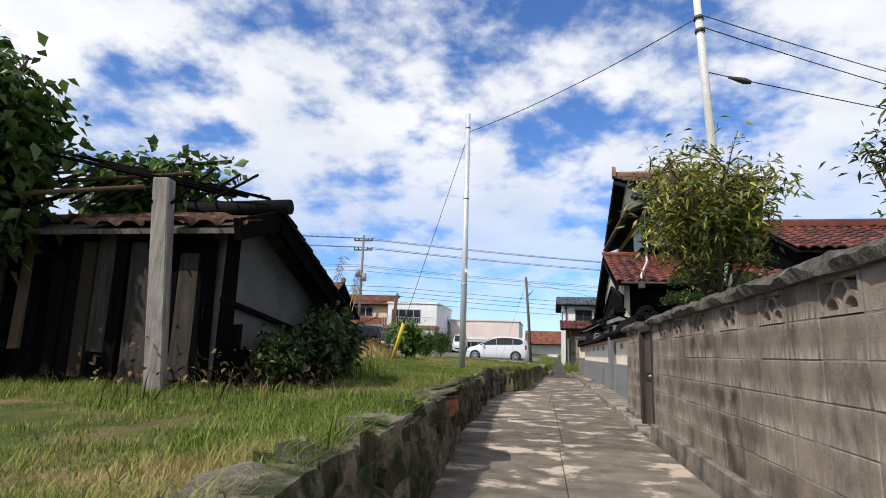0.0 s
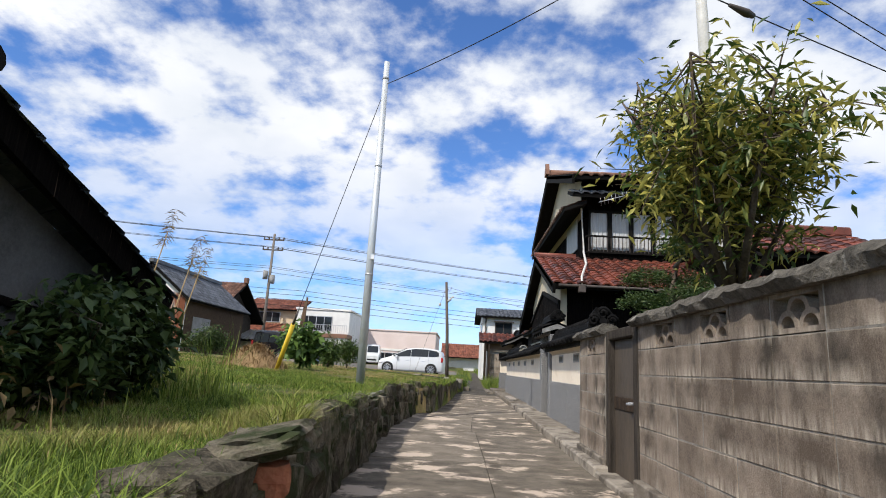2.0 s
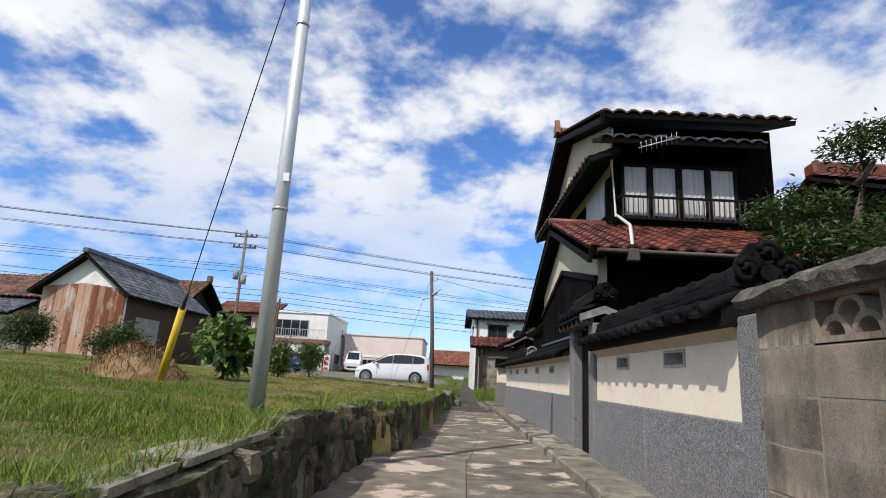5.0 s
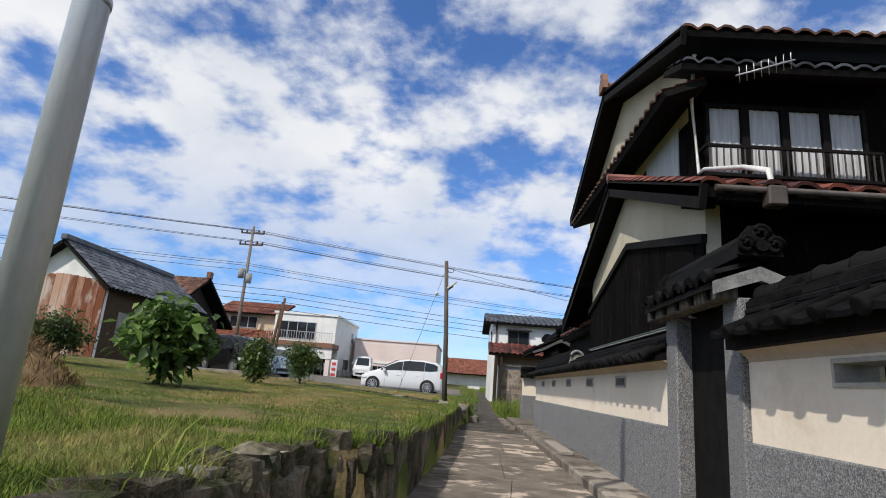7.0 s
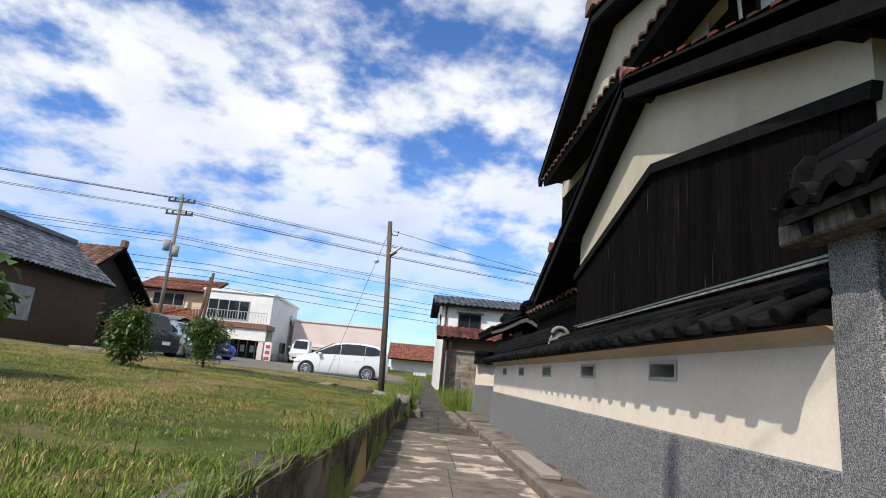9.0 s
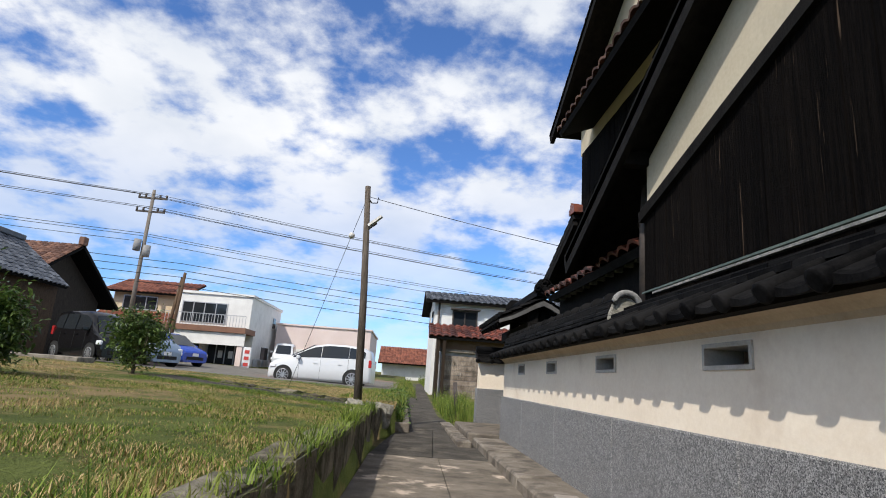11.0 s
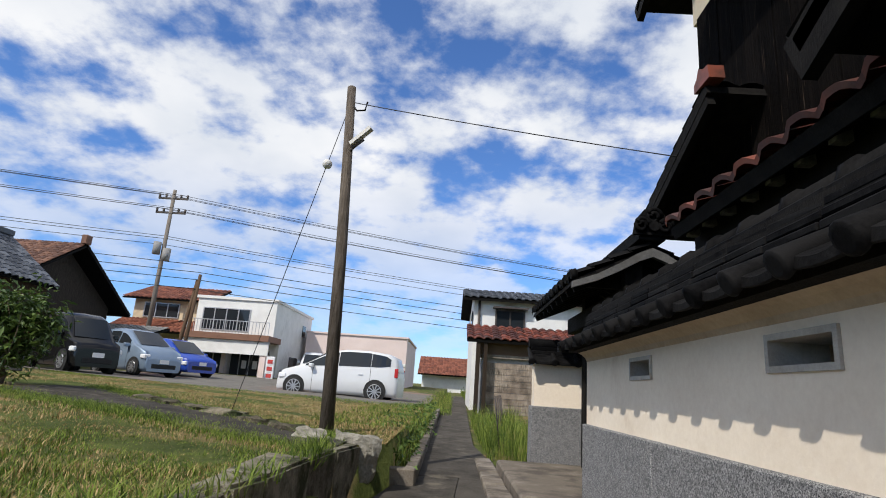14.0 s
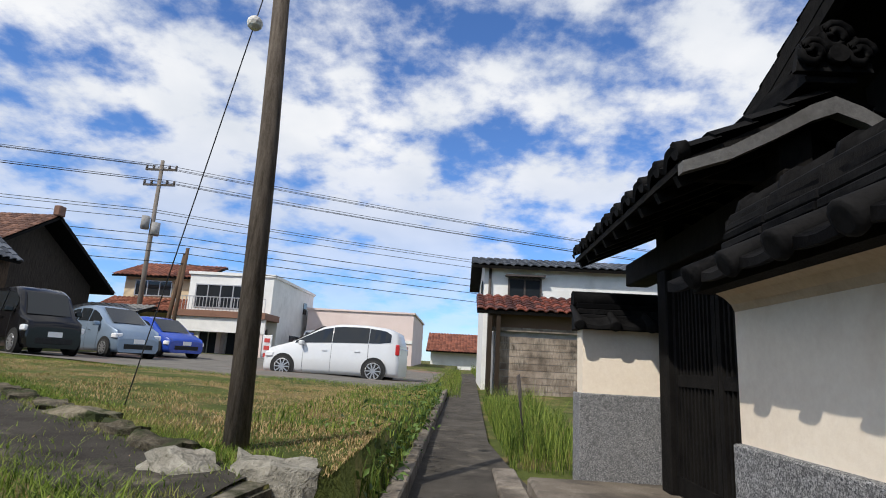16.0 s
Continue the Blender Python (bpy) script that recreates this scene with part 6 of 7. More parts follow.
for i in range(20):
    bm = bmesh.new()
    box(bm, -24.6 + i * 0.27, -24.35 + i * 0.27, 34.0, 34.04, 1.0, 2.7 + random.uniform(-0.05, 0.05))
    part("fence_board", bm, M_OLDWOOD, nb)
# white block far left and neighbours behind the barn
wb = thing("flat_house", "distant flat-roofed white house", "house")
bm = bmesh.new()
box(bm, -34, -26, 46, 54, 1.5, 5.6)
box(bm, -34.3, -25.7, 45.7, 54.3, 5.6, 5.9)
part("wall", bm, M_WHITE, wb)
window(wb, -28.6, -27.4, 45.99, 4.0, 5.0, M_IRON, 2)

# ---------- derelict shed ----------
shed = thing("derelict_shed", "collapsing shed of blackened boards with a stripped tile roof", "shed")
SX, SPY, SPZ = -2.56, 6.5, 2.36
FY, BYS = 5.78, 8.75
sroof = lambda yy: SPZ - (0.34 * (SPY - yy) if yy < SPY else 0.40 * (yy - SPY))
bm = bmesh.new()
poly(bm, [(SX - 0.28, 6.05, 0.4), (SX - 0.28, 8.35, 0.4), (SX - 0.28, 8.35, sroof(8.35) - 0.1), (SX - 0.28, SPY, SPZ - 0.1), (SX - 0.28, 6.05, sroof(6.05) - 0.08)], (-1, 0, 0), 0.14)
part("gable_wall", bm, M_MUD, shed, "grey mud-plaster gable")
bm = bmesh.new()
beam(bm, (SX - 0.25, 6.0, 1.42), (SX - 0.25, 8.3, 1.12), 0.04, 0.05)
part("rail", bm, M_CHAR, shed)
for yy, w, h in ((6.02, 0.2, 2.1), (6.24, 0.16, 1.2), (6.42, 0.18, 0.95), (7.2, 0.14, 1.0), (7.5, 0.2, 0.9)):
    bm = bmesh.new()
    box(bm, SX - 0.275, SX - 0.24, yy, yy + w, 0.4, h, 0, 0.012)
    part("gable_board", bm, M_CHAR, shed)
xx = -7.4
while xx < SX - 0.35:
    bm = bmesh.new()
    w = random.uniform(0.10, 0.22)
    if random.random() > 0.15:
        box(bm, xx, xx + w - 0.012, 5.98 + random.uniform(-0.03, 0.03), 6.03, 0.4 + random.choice((0, 0, 0.1, 0.25, 0.5)), random.uniform(1.7, 2.1), 0, 0.014)
        part("board", bm, random.choice((M_CHAR, M_DKWOOD, M_DKWOOD, M_BROWNWOOD)), shed)
    else:
        bm.free()
    xx += w
# Added near-black sheets: the shade seen through gaps between the boards.
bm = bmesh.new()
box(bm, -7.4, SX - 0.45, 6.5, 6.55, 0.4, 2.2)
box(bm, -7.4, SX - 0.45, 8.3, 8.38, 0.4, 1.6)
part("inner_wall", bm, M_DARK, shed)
for a in (FY - 0.05, BYS + 0.05):
    bm = bmesh.new()
    beam(bm, (SX, a, sroof(a) - 0.07), (SX, SPY, SPZ - 0.07), 0.06, 0.2)
    part("barge_board", bm, M_CHAR, shed)
v = Vector((0, SPY - BYS, SPZ - sroof(BYS)))
part("roof_tiles", tile_sheet("roof_tiles", (SX + 0.1, BYS, sroof(BYS)), (-1, 0, 0), v, 4.8, v.length, M_GREY_TILE, 0.27, 0.25), M_GREY_TILE, shed, kind="stuff")
v = Vector((0, SPY - FY, SPZ - sroof(FY)))
part("roof_tiles", tile_sheet("roof_tiles", (-6.2, FY, sroof(FY)), (1, 0, 0), v, 6.2 + SX + 0.08, v.length, M_BROWN_TILE, 0.27, 0.25, skip=lambda a, b: noise.noise((a * 1.3, b * 2.1, 3)) > 0.12), M_BROWN_TILE, shed, kind="stuff")
bm = bmesh.new()
poly(bm, [(-7.2, FY, sroof(FY) - 0.06), (SX, FY, sroof(FY) - 0.06), (SX, SPY, SPZ - 0.06), (-7.2, SPY, SPZ - 0.06)], (0, 0, -1), 0.05)
part("deck", bm, M_OLDWOOD, shed)
bm = bmesh.new()
tube(bm, [(SX + 0.12, SPY, SPZ + 0.08), (-3.6, SPY, SPZ + 0.07)], 0.08, 10)
part("ridge", bm, M_TILE, shed)
for i in range(20):
    xx = -7.0 + i * 0.21
    bm = bmesh.new()
    tube(bm, [(xx + 0.35, 5.5, 2.24 + random.uniform(-0.03, 0.03)), (xx - random.uniform(0.05, 0.3), 6.9, 2.98 + random.uniform(-0.07, 0.07))], 0.015, 6)
    part("batten", bm, M_CHAR, shed)
for i in range(9):
    bm = bmesh.new()
    yy = 5.62 + 0.13 * i
    tube(bm, [(-4.5 - random.uniform(0, 0.3), yy, 2.78 + 0.035 * i + random.uniform(-0.03, 0.03)), (-2.72 + random.uniform(-0.12, 0.1), yy + 0.1, 2.36 + 0.03 * i)], 0.014, 6)
    part("batten", bm, M_CHAR, shed)
for yy, z in ((5.52, 2.27), (6.15, 2.6), (6.82, 2.96)):
    bm = bmesh.new()
    tube(bm, [(-7.2, yy, z), (-3.35, yy - 0.05, z + 0.1)], 0.022, 6)
    part("pole", bm, M_BROWNWOOD, shed)
post = thing("timber_post", "weathered grey squared timber post standing in the grass", "post")
bm = bmesh.new()
vs = box(bm, -0.075, 0.075, -0.065, 0.065, -0.1, 1.98, 0.012, 0.008)
part("shaft", bm, M_OLDWOOD, post)
post.matrix_basis = pose(-3.1, 5.62, 0.5, 0, -4.5, 12)

# ---------- plants ----------


def leaves(name, centres, size, mat, ratio=0.35, droop=0.3, rng=None, spread=0.12, per=6, up=0.2):
    """Folded lens-shaped leaves scattered round the given centres."""
    rng = rng or np.random.default_rng(3)
    c = np.repeat(np.asarray(centres), per, axis=0)
    n = len(c)
    p = c + rng.normal(0, spread, (n, 3))
    d = rng.normal(0, 1, (n, 3))
    d[:, 2] = d[:, 2] * 0.5 - droop
    d /= np.linalg.norm(d, axis=1, keepdims=True)
    ref = rng.normal(0, 0.5, (n, 3)) + (0, 0, 1)
    s = np.cross(d, ref)
    s /= np.linalg.norm(s, axis=1, keepdims=True) + 1e-9
    nn = np.cross(s, d)
    L = (size * rng.uniform(0.6, 1.25, n))[:, None]
    W = L * ratio / 2
    v = np.stack([p, p + d * L * 0.45 + s * W + nn * W * 0.4, p + d * L - np.array([0, 0, 1]) * L * 0.15, p + d * L * 0.45 - s * W + nn * W * 0.4], axis=1).reshape(-1, 3)
    k = np.arange(n)[:, None] * 4
    f = np.concatenate([k + (0, 1, 2), k + (0, 2, 3)], axis=1).reshape(-1, 3)
    me = bpy.data.meshes.new(name)
    me.vertices.add(len(v))
    me.vertices.foreach_set("co", v.ravel())
    me.loops.add(f.size)
    me.loops.foreach_set("vertex_index", f.ravel())
    me.polygons.add(len(f))
    me.polygons.foreach_set("loop_start", np.arange(0, f.size, 3))
    me.update(calc_edges=True)
    me.materials.append(mat)
    return me


def tree(name, label, base, trunk_h, crown_c, crown_r, mat, size, n_tips, seed, ratio=0.35, per=7, r0=0.09, spread=0.13, droop=0.35, limbs=7, cat="tree", lean=(0, 0)):
    """A tapered trunk with limbs and twigs, leafed round the twig ends."""
    rng = np.random.default_rng(seed)
    th = thing(name, label, cat)
    b = Vector(base)
    fork = b + V(lean[0], lean[1], trunk_h)
    bm = bmesh.new()
    tube(bm, [b - V(0, 0, 0.15), b.lerp(fork, 0.5) + V(rng.normal(0, 0.03), rng.normal(0, 0.03), 0), fork], [r0 * 1.2, r0, r0 * 0.8], 9)
    tips = []
    cc, cr = Vector(crown_c), crown_r
    for i in range(limbs):
        a = math.tau * i / limbs + rng.uniform(-0.3, 0.3)
        el = rng.uniform(-0.15, 1.2)
        tgt = cc + V(math.cos(a) * math.cos(el) * cr[0], math.sin(a) * math.cos(el) * cr[1], math.sin(el) * cr[2]) * rng.uniform(0.55, 0.92)
        m = fork.lerp(tgt, 0.5) + V(*(rng.normal(0, 0.12, 3)))
        tube(bm, [fork, m, tgt], [r0 * 0.55, r0 * 0.3, r0 * 0.12], 6)
        for j in range(max(3, n_tips // limbs)):
            o = m.lerp(tgt, rng.uniform(0.0, 1.0))
            q = rng.normal(0, 1, 3)
            q /= np.linalg.norm(q)
            e = cc + Vector([q[k] * cr[k] * rng.uniform(0.45, 1.05) for k in range(3)])
            e = o.lerp(e, rng.uniform(0.35, 0.8))
            tube(bm, [o, o.lerp(e, 0.5) + V(0, 0, 0.05), e], [r0 * 0.14, r0 * 0.09, r0 * 0.04], 4, False)
            for k in range(4):
                tips.append(o.lerp(e, 0.35 + 0.22 * k))
    part("trunk", bm, M_BARK, th)
    part("crown", leaves("crown", [tuple(t) for t in tips], size, mat, ratio, droop, rng, spread, per), mat, th, kind="stuff")
    return th


tree("garden_tree", "long-leaved garden tree with yellowing outer leaves", (2.3, 8.6, 0.15), 1.45, (2.1, 8.4, 2.8), (1.3, 1.6, 1.25), M_LEAF_YEL, 0.125, 240, 5, 0.26, 8, 0.07, 0.1, limbs=12)
tree("garden_tree", "dark green leafy tree behind the block wall", (2.75, 5.05, 0.1), 1.4, (2.6, 5.0, 2.25), (0.48, 0.6, 0.75), M_LEAF, 0.075, 90, 6, 0.28, 7, 0.045, 0.07, limbs=8)
tree("fig_tree", "dense dark fruit tree with broad leaves beside the shed", (-5.2, 5.5, 0.5), 1.1, (-5.2, 5.4, 2.6), (0.95, 0.95, 1.5), M_LEAF, 0.17, 200, 8, 0.6, 8, 0.1, 0.14, limbs=9)
tree("fig_tree", "broad-leaved climbing shrub grown over the shed roof", (-4.9, 7.2, 0.5), 1.5, (-4.4, 6.9, 2.75), (1.4, 0.6, 0.5), M_LEAF_BIG, 0.15, 110, 9, 0.7, 5, 0.05, 0.14, limbs=8)
tree("fig_tree", "dark leafy shrub at the yard's edge", (-6.4, 5.2, 0.5), 0.4, (-6.4, 5.2, 1.3), (0.9, 0.9, 0.9), M_LEAF_DARK, 0.15, 90, 19, 0.5, 7, 0.05, 0.14, limbs=7, cat="shrub")
tree("climbing_shrub", "dark leafy bush against the shed's gable", (-2.6, 8.35, 0.55), 0.3, (-2.6, 8.3, 1.1), (0.36, 0.6, 0.6), M_LEAF_DARK, 0.11, 130, 10, 0.55, 8, 0.03, 0.09, limbs=8, cat="shrub")
tree("climbing_shrub", "low dark weeds and leaves against the shed's gable", (-2.45, 6.7, 0.5), 0.2, (-2.5, 6.75, 0.85), (0.22, 0.5, 0.4), M_LEAF_DARK, 0.09, 70, 12, 0.5, 7, 0.02, 0.08, limbs=7, cat="shrub")
tree("climbing_shrub", "low dark weeds and leaves against the shed's gable", (-2.4, 7.5, 0.5), 0.3, (-2.42, 7.45, 1.0), (0.25, 0.45, 0.5), M_LEAF_DARK, 0.1, 90, 13, 0.5, 8, 0.02, 0.08, limbs=7, cat="shrub")
tree("climbing_shrub", "broad-leaved shrub beyond the shed", (-3.4, 9.3, 0.55), 0.4, (-3.4, 9.2, 1.15), (0.42, 0.5, 0.6), M_LEAF, 0.085, 120, 11, 0.42, 8, 0.03, 0.1, limbs=8, cat="shrub")
for x, y, r, h, mt, sd, lb in ((-4.35, 19.4, 0.68, 0.7, M_LEAF_BIG, 21, "large-leaved green shrub in the grass"), (-8.35, 22.5, 0.85, 0.55, M_LEAF_DARK, 22, "dark rounded bush before the barn"),
                               (-4.62, 23.9, 0.32, 0.55, M_LEAF, 23, "slim young green shrub in the grass"),
                               (-4.77, 27.9, 0.62, 0.72, M_LEAF, 24, "loose green bush on the yard"),
                               (-6.5, 12.5, 0.8, 0.9, M_LEAF_DARK, 28, "dark shrub beside the barn path"), (-10.9, 22.8, 0.8, 0.7, M_LEAF_DARK, 29, "dark rounded bush before the barn")):
    z = yard_z(x, y)
    tree("yard_shrub", lb, (x, y, z), 0.2, (x, y, z + h * 0.95), (r, r, h), mt, 0.2 if mt == M_LEAF_BIG else 0.1, 70 if mt == M_LEAF_BIG else 130, sd, 0.62 if mt == M_LEAF_BIG else 0.4, 7, 0.03, 0.12, 0.4, 8, "shrub")
# cloud-pruned pine
pine = thing("pruned_pine", "cloud-pruned garden pine with dense flat pads", "tree")
bm = bmesh.new()
tube(bm, [(3.2, 12.6, 0.1), (3.35, 12.7, 1.2), (3.15, 12.5, 2.1), (3.4, 12.6, 2.9)], [0.11, 0.09, 0.07, 0.03], 8)
rng = np.random.default_rng(31)
pads = [(3.0, 11.9, 1.75, 0.55), (3.4, 12.3, 2.15, 0.55), (3.0, 12.9, 2.5, 0.45), (3.7, 12.8, 2.45, 0.5), (3.4, 12.5, 2.95, 0.42), (3.9, 12.2, 1.85, 0.5), (2.75, 12.3, 2.05, 0.4)]
tips = []
for x, y, z, r in pads:
    tube(bm, [(3.3, 12.6, z - 0.25), (x, y, z - 0.06)], [0.035, 0.02], 5)
    for _ in range(130):
        q = rng.normal(0, 1, 3)
        q /= np.linalg.norm(q)
        q *= rng.uniform(0.55, 1.0)
        tips.append((x + q[0] * r, y + q[1] * r, z + abs(q[2]) * r * 0.42))
part("trunk", bm, M_BARK, pine)
part("crown", leaves("crown", tips, 0.07, M_LEAF_DARK, 0.3, -0.4, rng, 0.045, 12), M_LEAF_DARK, pine, kind="stuff")

# heap of dried grass
heap = raw("hay_mound", *(lambda n, m: ([(-4.72 + math.cos(j * math.tau / m) * 0.72 * (1 - i / n) * (1 + 0.08 * noise.noise((i, j * 0.7, 2))),
      17.0 + math.sin(j * math.tau / m) * 0.66 * (1 - i / n), yard_z(-4.72, 17.0) - 0.05 + 0.48 * math.sin(i / n * math.pi / 2) * (1 + 0.1 * noise.noise((i * 0.9, j * 0.5, 7)))) for i in range(n + 1) for j in range(m)],
      [(i * m + j, i * m + (j + 1) % m, (i + 1) * m + (j + 1) % m, (i + 1) * m + j) for i in range(n) for j in range(m)]))(7, 18), M_HAY)
tagged(new("hay_mound", heap), "brown heap of cut dried grass", "heap")

# ---------- grass ----------


def blades(name, pts, h, w, mat, rng, bend=0.35):
    """Tapered bent blades standing on the given points."""
    p = np.asarray(pts)
    n = len(p)
    a = rng.uniform(0, math.tau, n)
    side = np.stack([np.cos(a), np.sin(a), np.zeros(n)], 1)
    out = np.stack([-np.sin(a), np.cos(a), np.zeros(n)], 1)
    hh = (np.asarray(h) * rng.uniform(0.5, 1.3, n))[:, None]
    lean = hh * rng.uniform(0.1, 1.0, n)[:, None] * bend
    ww = (w * rng.uniform(0.7, 1.3, n))[:, None]
    up = np.array([[0, 0, 1.0]])
    v = np.stack([p - side * ww, p + side * ww, p + side * ww * 0.7 + out * lean * 0.4 + up * hh * 0.6, p - side * ww * 0.7 + out * lean * 0.4 + up * hh * 0.6, p + out * lean * 1.3 + up * hh], 1).reshape(-1, 3)
    k = np.arange(n)[:, None] * 5
    f = np.concatenate([k + (0, 1, 2), k + (0, 2, 3), k + (3, 2, 4)], 1).reshape(-1, 3)
    me = bpy.data.meshes.new(name)
    me.vertices.add(len(v))
    me.vertices.foreach_set("co", v.ravel())
    me.loops.add(f.size)
    me.loops.foreach_set("vertex_index", f.ravel())
    me.polygons.add(len(f))
    me.polygons.foreach_set("loop_start", np.arange(0, f.size, 3))
    me.update(calc_edges=True)
    me.materials.append(mat)
    return me


rng = np.random.default_rng(77)


def lawn(count, d_max, y0, y1, h, w, name, mat, label, thin=-0.2, power=1.6):
    pts, hs = [], []
    while len(pts) < count:
        y = rng.uniform(y0, y1)
        d = 0.02 + d_max * rng.uniform(0, 1) ** power
        x = edge_x(y) - d
        k = noise.noise((x * 0.6, y * 0.6, 11))
        if k < thin and rng.uniform() < 0.75:
            continue
        if x > -5.3 and 25.25 - (x + 0.12) * 0.385 < y < 26.25 - (x + 0.12) * 0.75 and rng.uniform() < 0.97:
            continue
        if y > 33.5 and x < 0 and y > 33.8 + rng.uniform(-0.4, 0.6):
            continue
        pts.append((x, y, yard_z(x, y) - 0.01))
        hs.append(h * (0.8 + 0.7 * k + 0.9 * noise.noise((x * 2.3, y * 2.3, 5))))
    tagged(new(name, blades(name, pts, hs, w, mat, rng, 0.95)), label, "grass", kind="stuff")


lawn(190000, 5.0, 0.8, 16, 0.066, 0.003, "grass", M_GRASS, "short green and straw-coloured grass of the yard")
lawn(180000, 12.0, 9, 25, 0.04, 0.0032, "grass", M_GRASS, "short green and straw-coloured grass of the yard")
lawn(24000, 9.0, 23.5, 36, 0.032, 0.003, "grass", M_GRASS, "thin green grass near the wooden pole")
lawn(140000, 9.0, 18, 36, 0.032, 0.0028, "dry_grass", M_STRAW, "short dry straw-coloured grass near the wooden pole", thin=-0.12)
lawn(30000, 6.0, 0.8, 20, 0.045, 0.0024, "dry_grass", M_STRAW, "patches of dry cut grass", thin=0.12, power=1.0)
lawn(3600, 5.0, 1.2, 17, 0.13, 0.0032, "tall_grass", M_REED, "scattered tall grass blades along the wall's edge", power=2.5)


def tuft(x0, x1, y0, y1, n, h, name, label, zf, mat=M_REED, w=0.0042):
    pts = [(x, y, zf(x, y)) for x, y in zip(rng.uniform(x0, x1, n), rng.uniform(y0, y1, n))]
    tagged(new(name, blades(name, pts, [h * (1 + 1.1 * noise.noise((p[0] * 2, p[1] * 1.6, 3))) for p in pts], w, mat, rng, 0.75)), label, "grass", kind="stuff")


lz = lambda x, y: lane_z(y) - 0.04
tuft(1.3, 2.3, 28.95, 36, 4200, 0.36, "tall_grass", "tall green weeds between the lane and the garage", lz)
tuft(-0.1, 0.36, 26.8, 36, 1800, 0.17, "tall_grass", "green weeds in the kerbed planting strip", lambda x, y: lane_z(y) + 0.12)
tuft(-0.9, 0.4, 27.5, 40, 5000, 0.06, "tall_grass", "rough grass bank below the asphalt", lambda x, y: yard_z(min(x, edge_x(y) - 0.05), y))
tuft(-2.9, -2.2, 8.4, 9.8, 500, 0.42, "tall_grass", "tall reedy grass growing against the shed", yard_z)
tuft(-0.2, 0.8, 38, 60, 4000, 0.3, "tall_grass", "green verge along the far lane", lambda x, y: lane_z(y) - 0.02)
tuft(1.6, 2.3, 46, 70, 2500, 0.4, "tall_grass", "green verge along the far lane", lambda x, y: lane_z(y) - 0.02)
# grass hanging over the retaining wall
pts = []
for _ in range(17000):
    y = rng.uniform(1.0, 25.2)
    if y > 9 and rng.uniform() < 0.55:
        continue
    pts.append((edge_x(y) + rng.uniform(-0.14, 0.01), y, yard_z(edge_x(y) - 0.1, y) + rng.uniform(-0.06, 0.05)))
tagged(new("hanging_grass", blades("hanging_grass", pts, [0.19 * max(0.25, 0.55 + 1.0 * noise.noise((0, p[1] * 1.3, 8))) for p in pts], 0.0036, M_GRASS, rng, 1.5)), "grass hanging over the low wall", "grass", kind="stuff")
cs = [(-3.0 + rng.normal(0, 0.45), 6.35 + rng.normal(0, 0.35), 0.55 + abs(rng.normal(0, 0.16))) for _ in range(160)]
tagged(new("dead_leaves", leaves("dead_leaves", cs, 0.07, M_WITHER, 0.55, 0.5, rng, 0.1, 6)), "heap of brown withered leaves and vines at the shed's foot", "leaves", kind="stuff")
pts = [(-2.6 + rng.normal(0, 0.25), 6.3 + rng.normal(0, 0.6), 0.55) for _ in range(160)]
tagged(new("dry_weeds", blades("dry_weeds", pts, [0.24] * len(pts), 0.006, M_WITHER, rng, 1.3)), "brown withered weeds at the shed's foot", "grass", kind="stuff")
pts = [(-4.72 + math.cos(a) * r, 17.0 + math.sin(a) * r, yard_z(-4.72, 17.0) + 0.46 * math.cos(min(1, r / 0.72) * math.pi / 2)) for a, r in zip(rng.uniform(0, math.tau, 2500), rng.uniform(0, 0.8, 2500))]
tagged(new("cut_hay", blades("cut_hay", pts, [0.1] * len(pts), 0.005, M_HAY, rng, 2.0)), "loose straw on the heap", "grass", kind="stuff")
cs = [(rng.uniform(-0.2, 0.34), y, lane_z(y) + rng.uniform(0.1, 0.34)) for y in rng.uniform(26.75, 36, 420)]
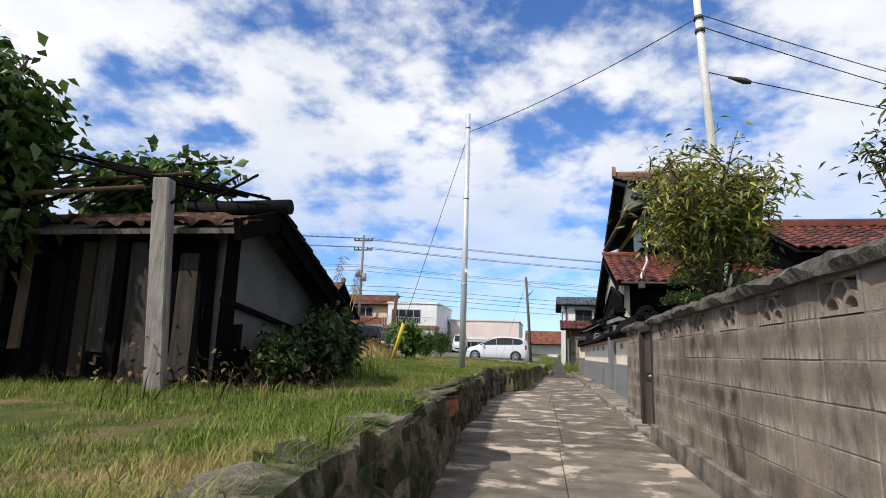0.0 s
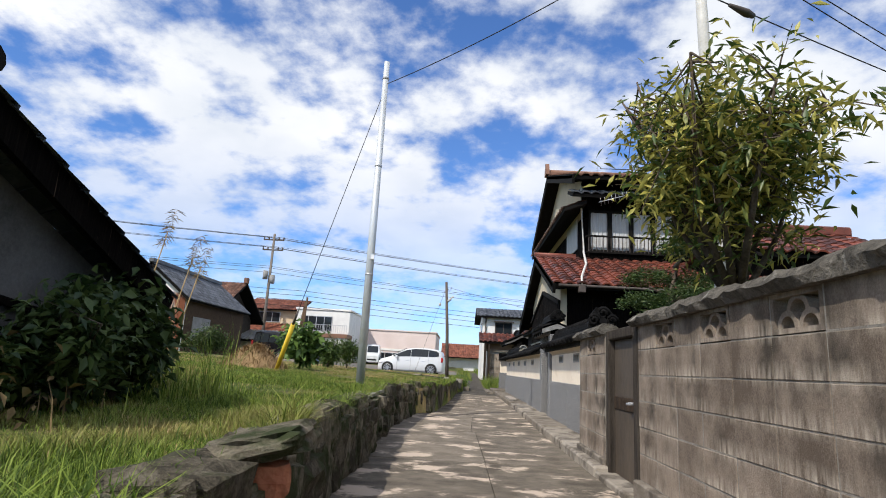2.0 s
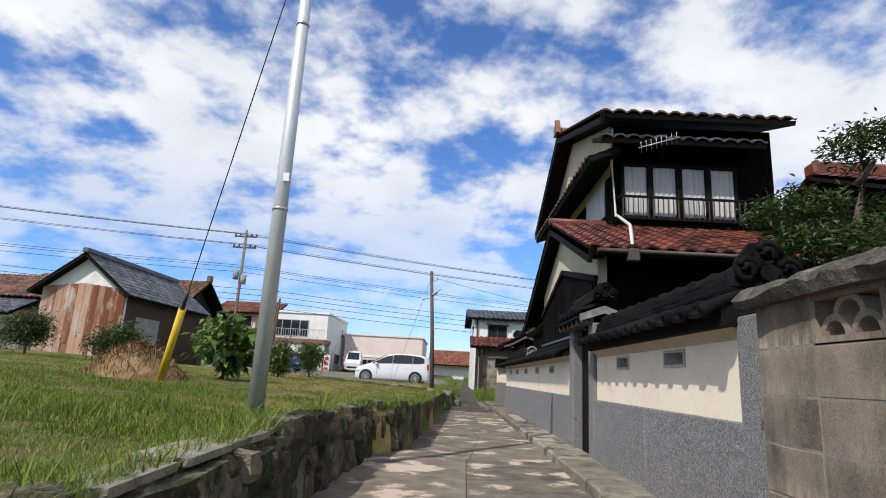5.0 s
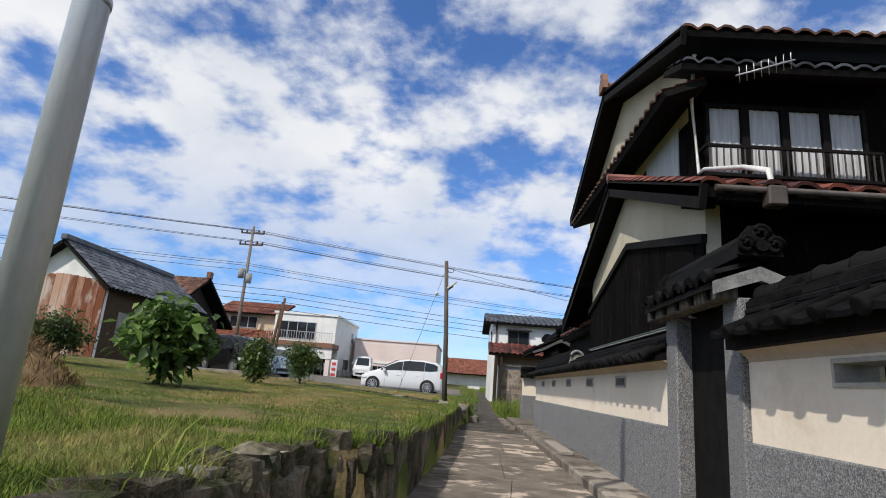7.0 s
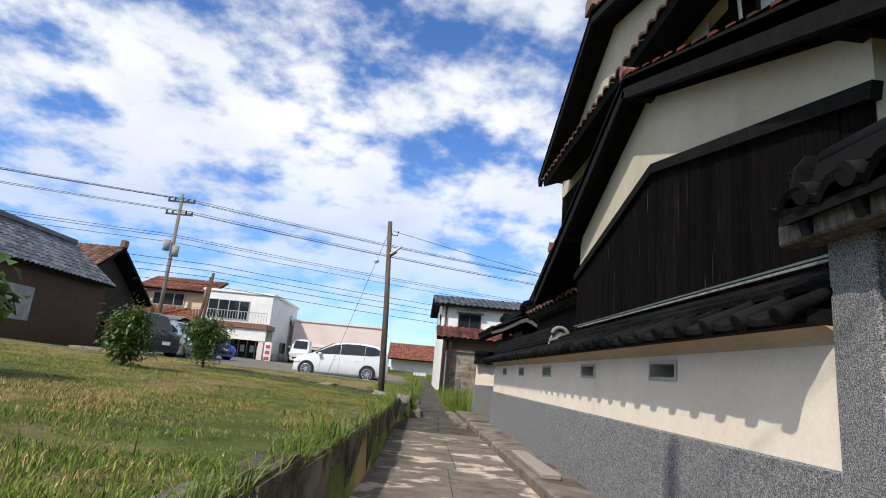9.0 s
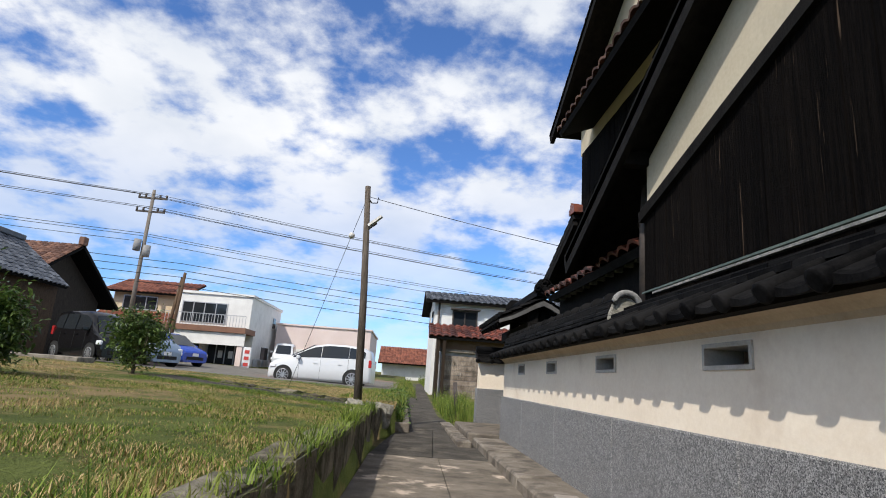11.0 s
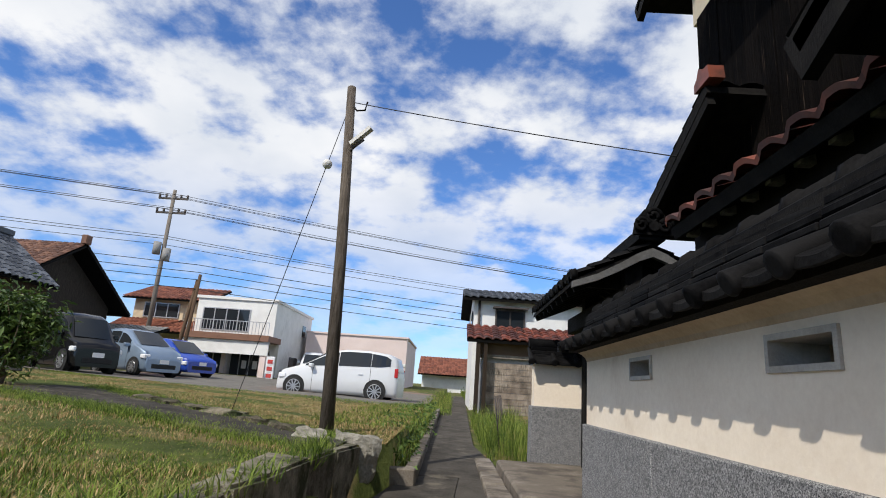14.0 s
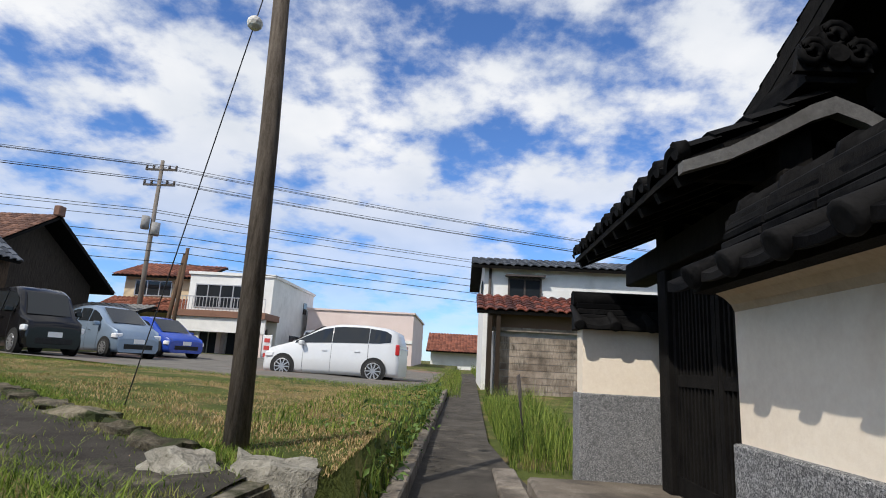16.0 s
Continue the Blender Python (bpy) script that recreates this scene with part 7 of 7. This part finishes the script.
tagged(new("weed_plants", leaves("weed_plants", cs, 0.07, M_LEAF_BIG, 0.5, 0.3, rng, 0.09, 7)), "leafy green weeds filling the kerbed planting strip", "weeds", kind="stuff")
# rough grass over the margins of the drive and the car park
pts = []
for _ in range(22000):
    t = rng.uniform(0, 1)
    x = -0.12 - 4.2 * t
    ya, yb = 25.3 + 1.9 * t, 26.15 + 3.0 * t
    y = (ya if rng.uniform() < 0.5 else yb) + rng.normal(0, 0.2)
    pts.append((x, y, yard_z(x, y) - 0.01))
for _ in range(7000):
    x, y = rng.uniform(-9, -0.3), 34.75 + rng.normal(0, 0.3)
    pts.append((x, y, yard_z(x, y)))
tagged(new("rough_grass", blades("rough_grass", pts, [0.05] * len(pts), 0.003, M_GRASS, rng, 1.0)), "rough grass overgrowing the edges of the paving", "grass", kind="stuff")
# pampas plumes
for x, y, h in ((-3.1, 9.3, 1.55), (-2.9, 9.5, 1.35), (-3.0, 9.9, 1.3)):
    pl = thing("pampas_stem", "tall dry grass stem with a feathery plume", "plant")
    z = yard_z(x, y)
    bm = bmesh.new()
    tube(bm, [(x, y, z), (x + 0.05, y, z + h * 0.6), (x + 0.16, y, z + h)], 0.006, 5)
    part("stem", bm, M_STRAW, pl)
    part("plume", leaves("plume", [(x + 0.16 + 0.05 * i / 8, y, z + h + 0.03 * i) for i in range(-4, 8)], 0.09, M_STRAW, 0.05, 0.5, rng, 0.012, 9), M_STRAW, pl, kind="stuff")
# stakes in the weeds
for i in range(5):
    st = thing("garden_stake", "thin dark stake in the weeds", "stake")
    bm = bmesh.new()
    x, y = 1.55 + i * 0.12, 30.0 + i * 1.1
    tube(bm, [(x, y, 0.1), (x - 0.12, y, 1.0)], 0.012, 6)
    part("rod", bm, M_IRON, st)
# concrete slab lying in the grass
bm = bmesh.new()
zc = yard_z(-8.7, 31.6)
box(bm, -9.8, -7.6, 31.2, 32.0, zc - 0.05, zc + 0.09, 0.01, 0.01)
tagged(part("concrete_slab", bm, M_KERB), "pale concrete slab lying in the grass", "slab")
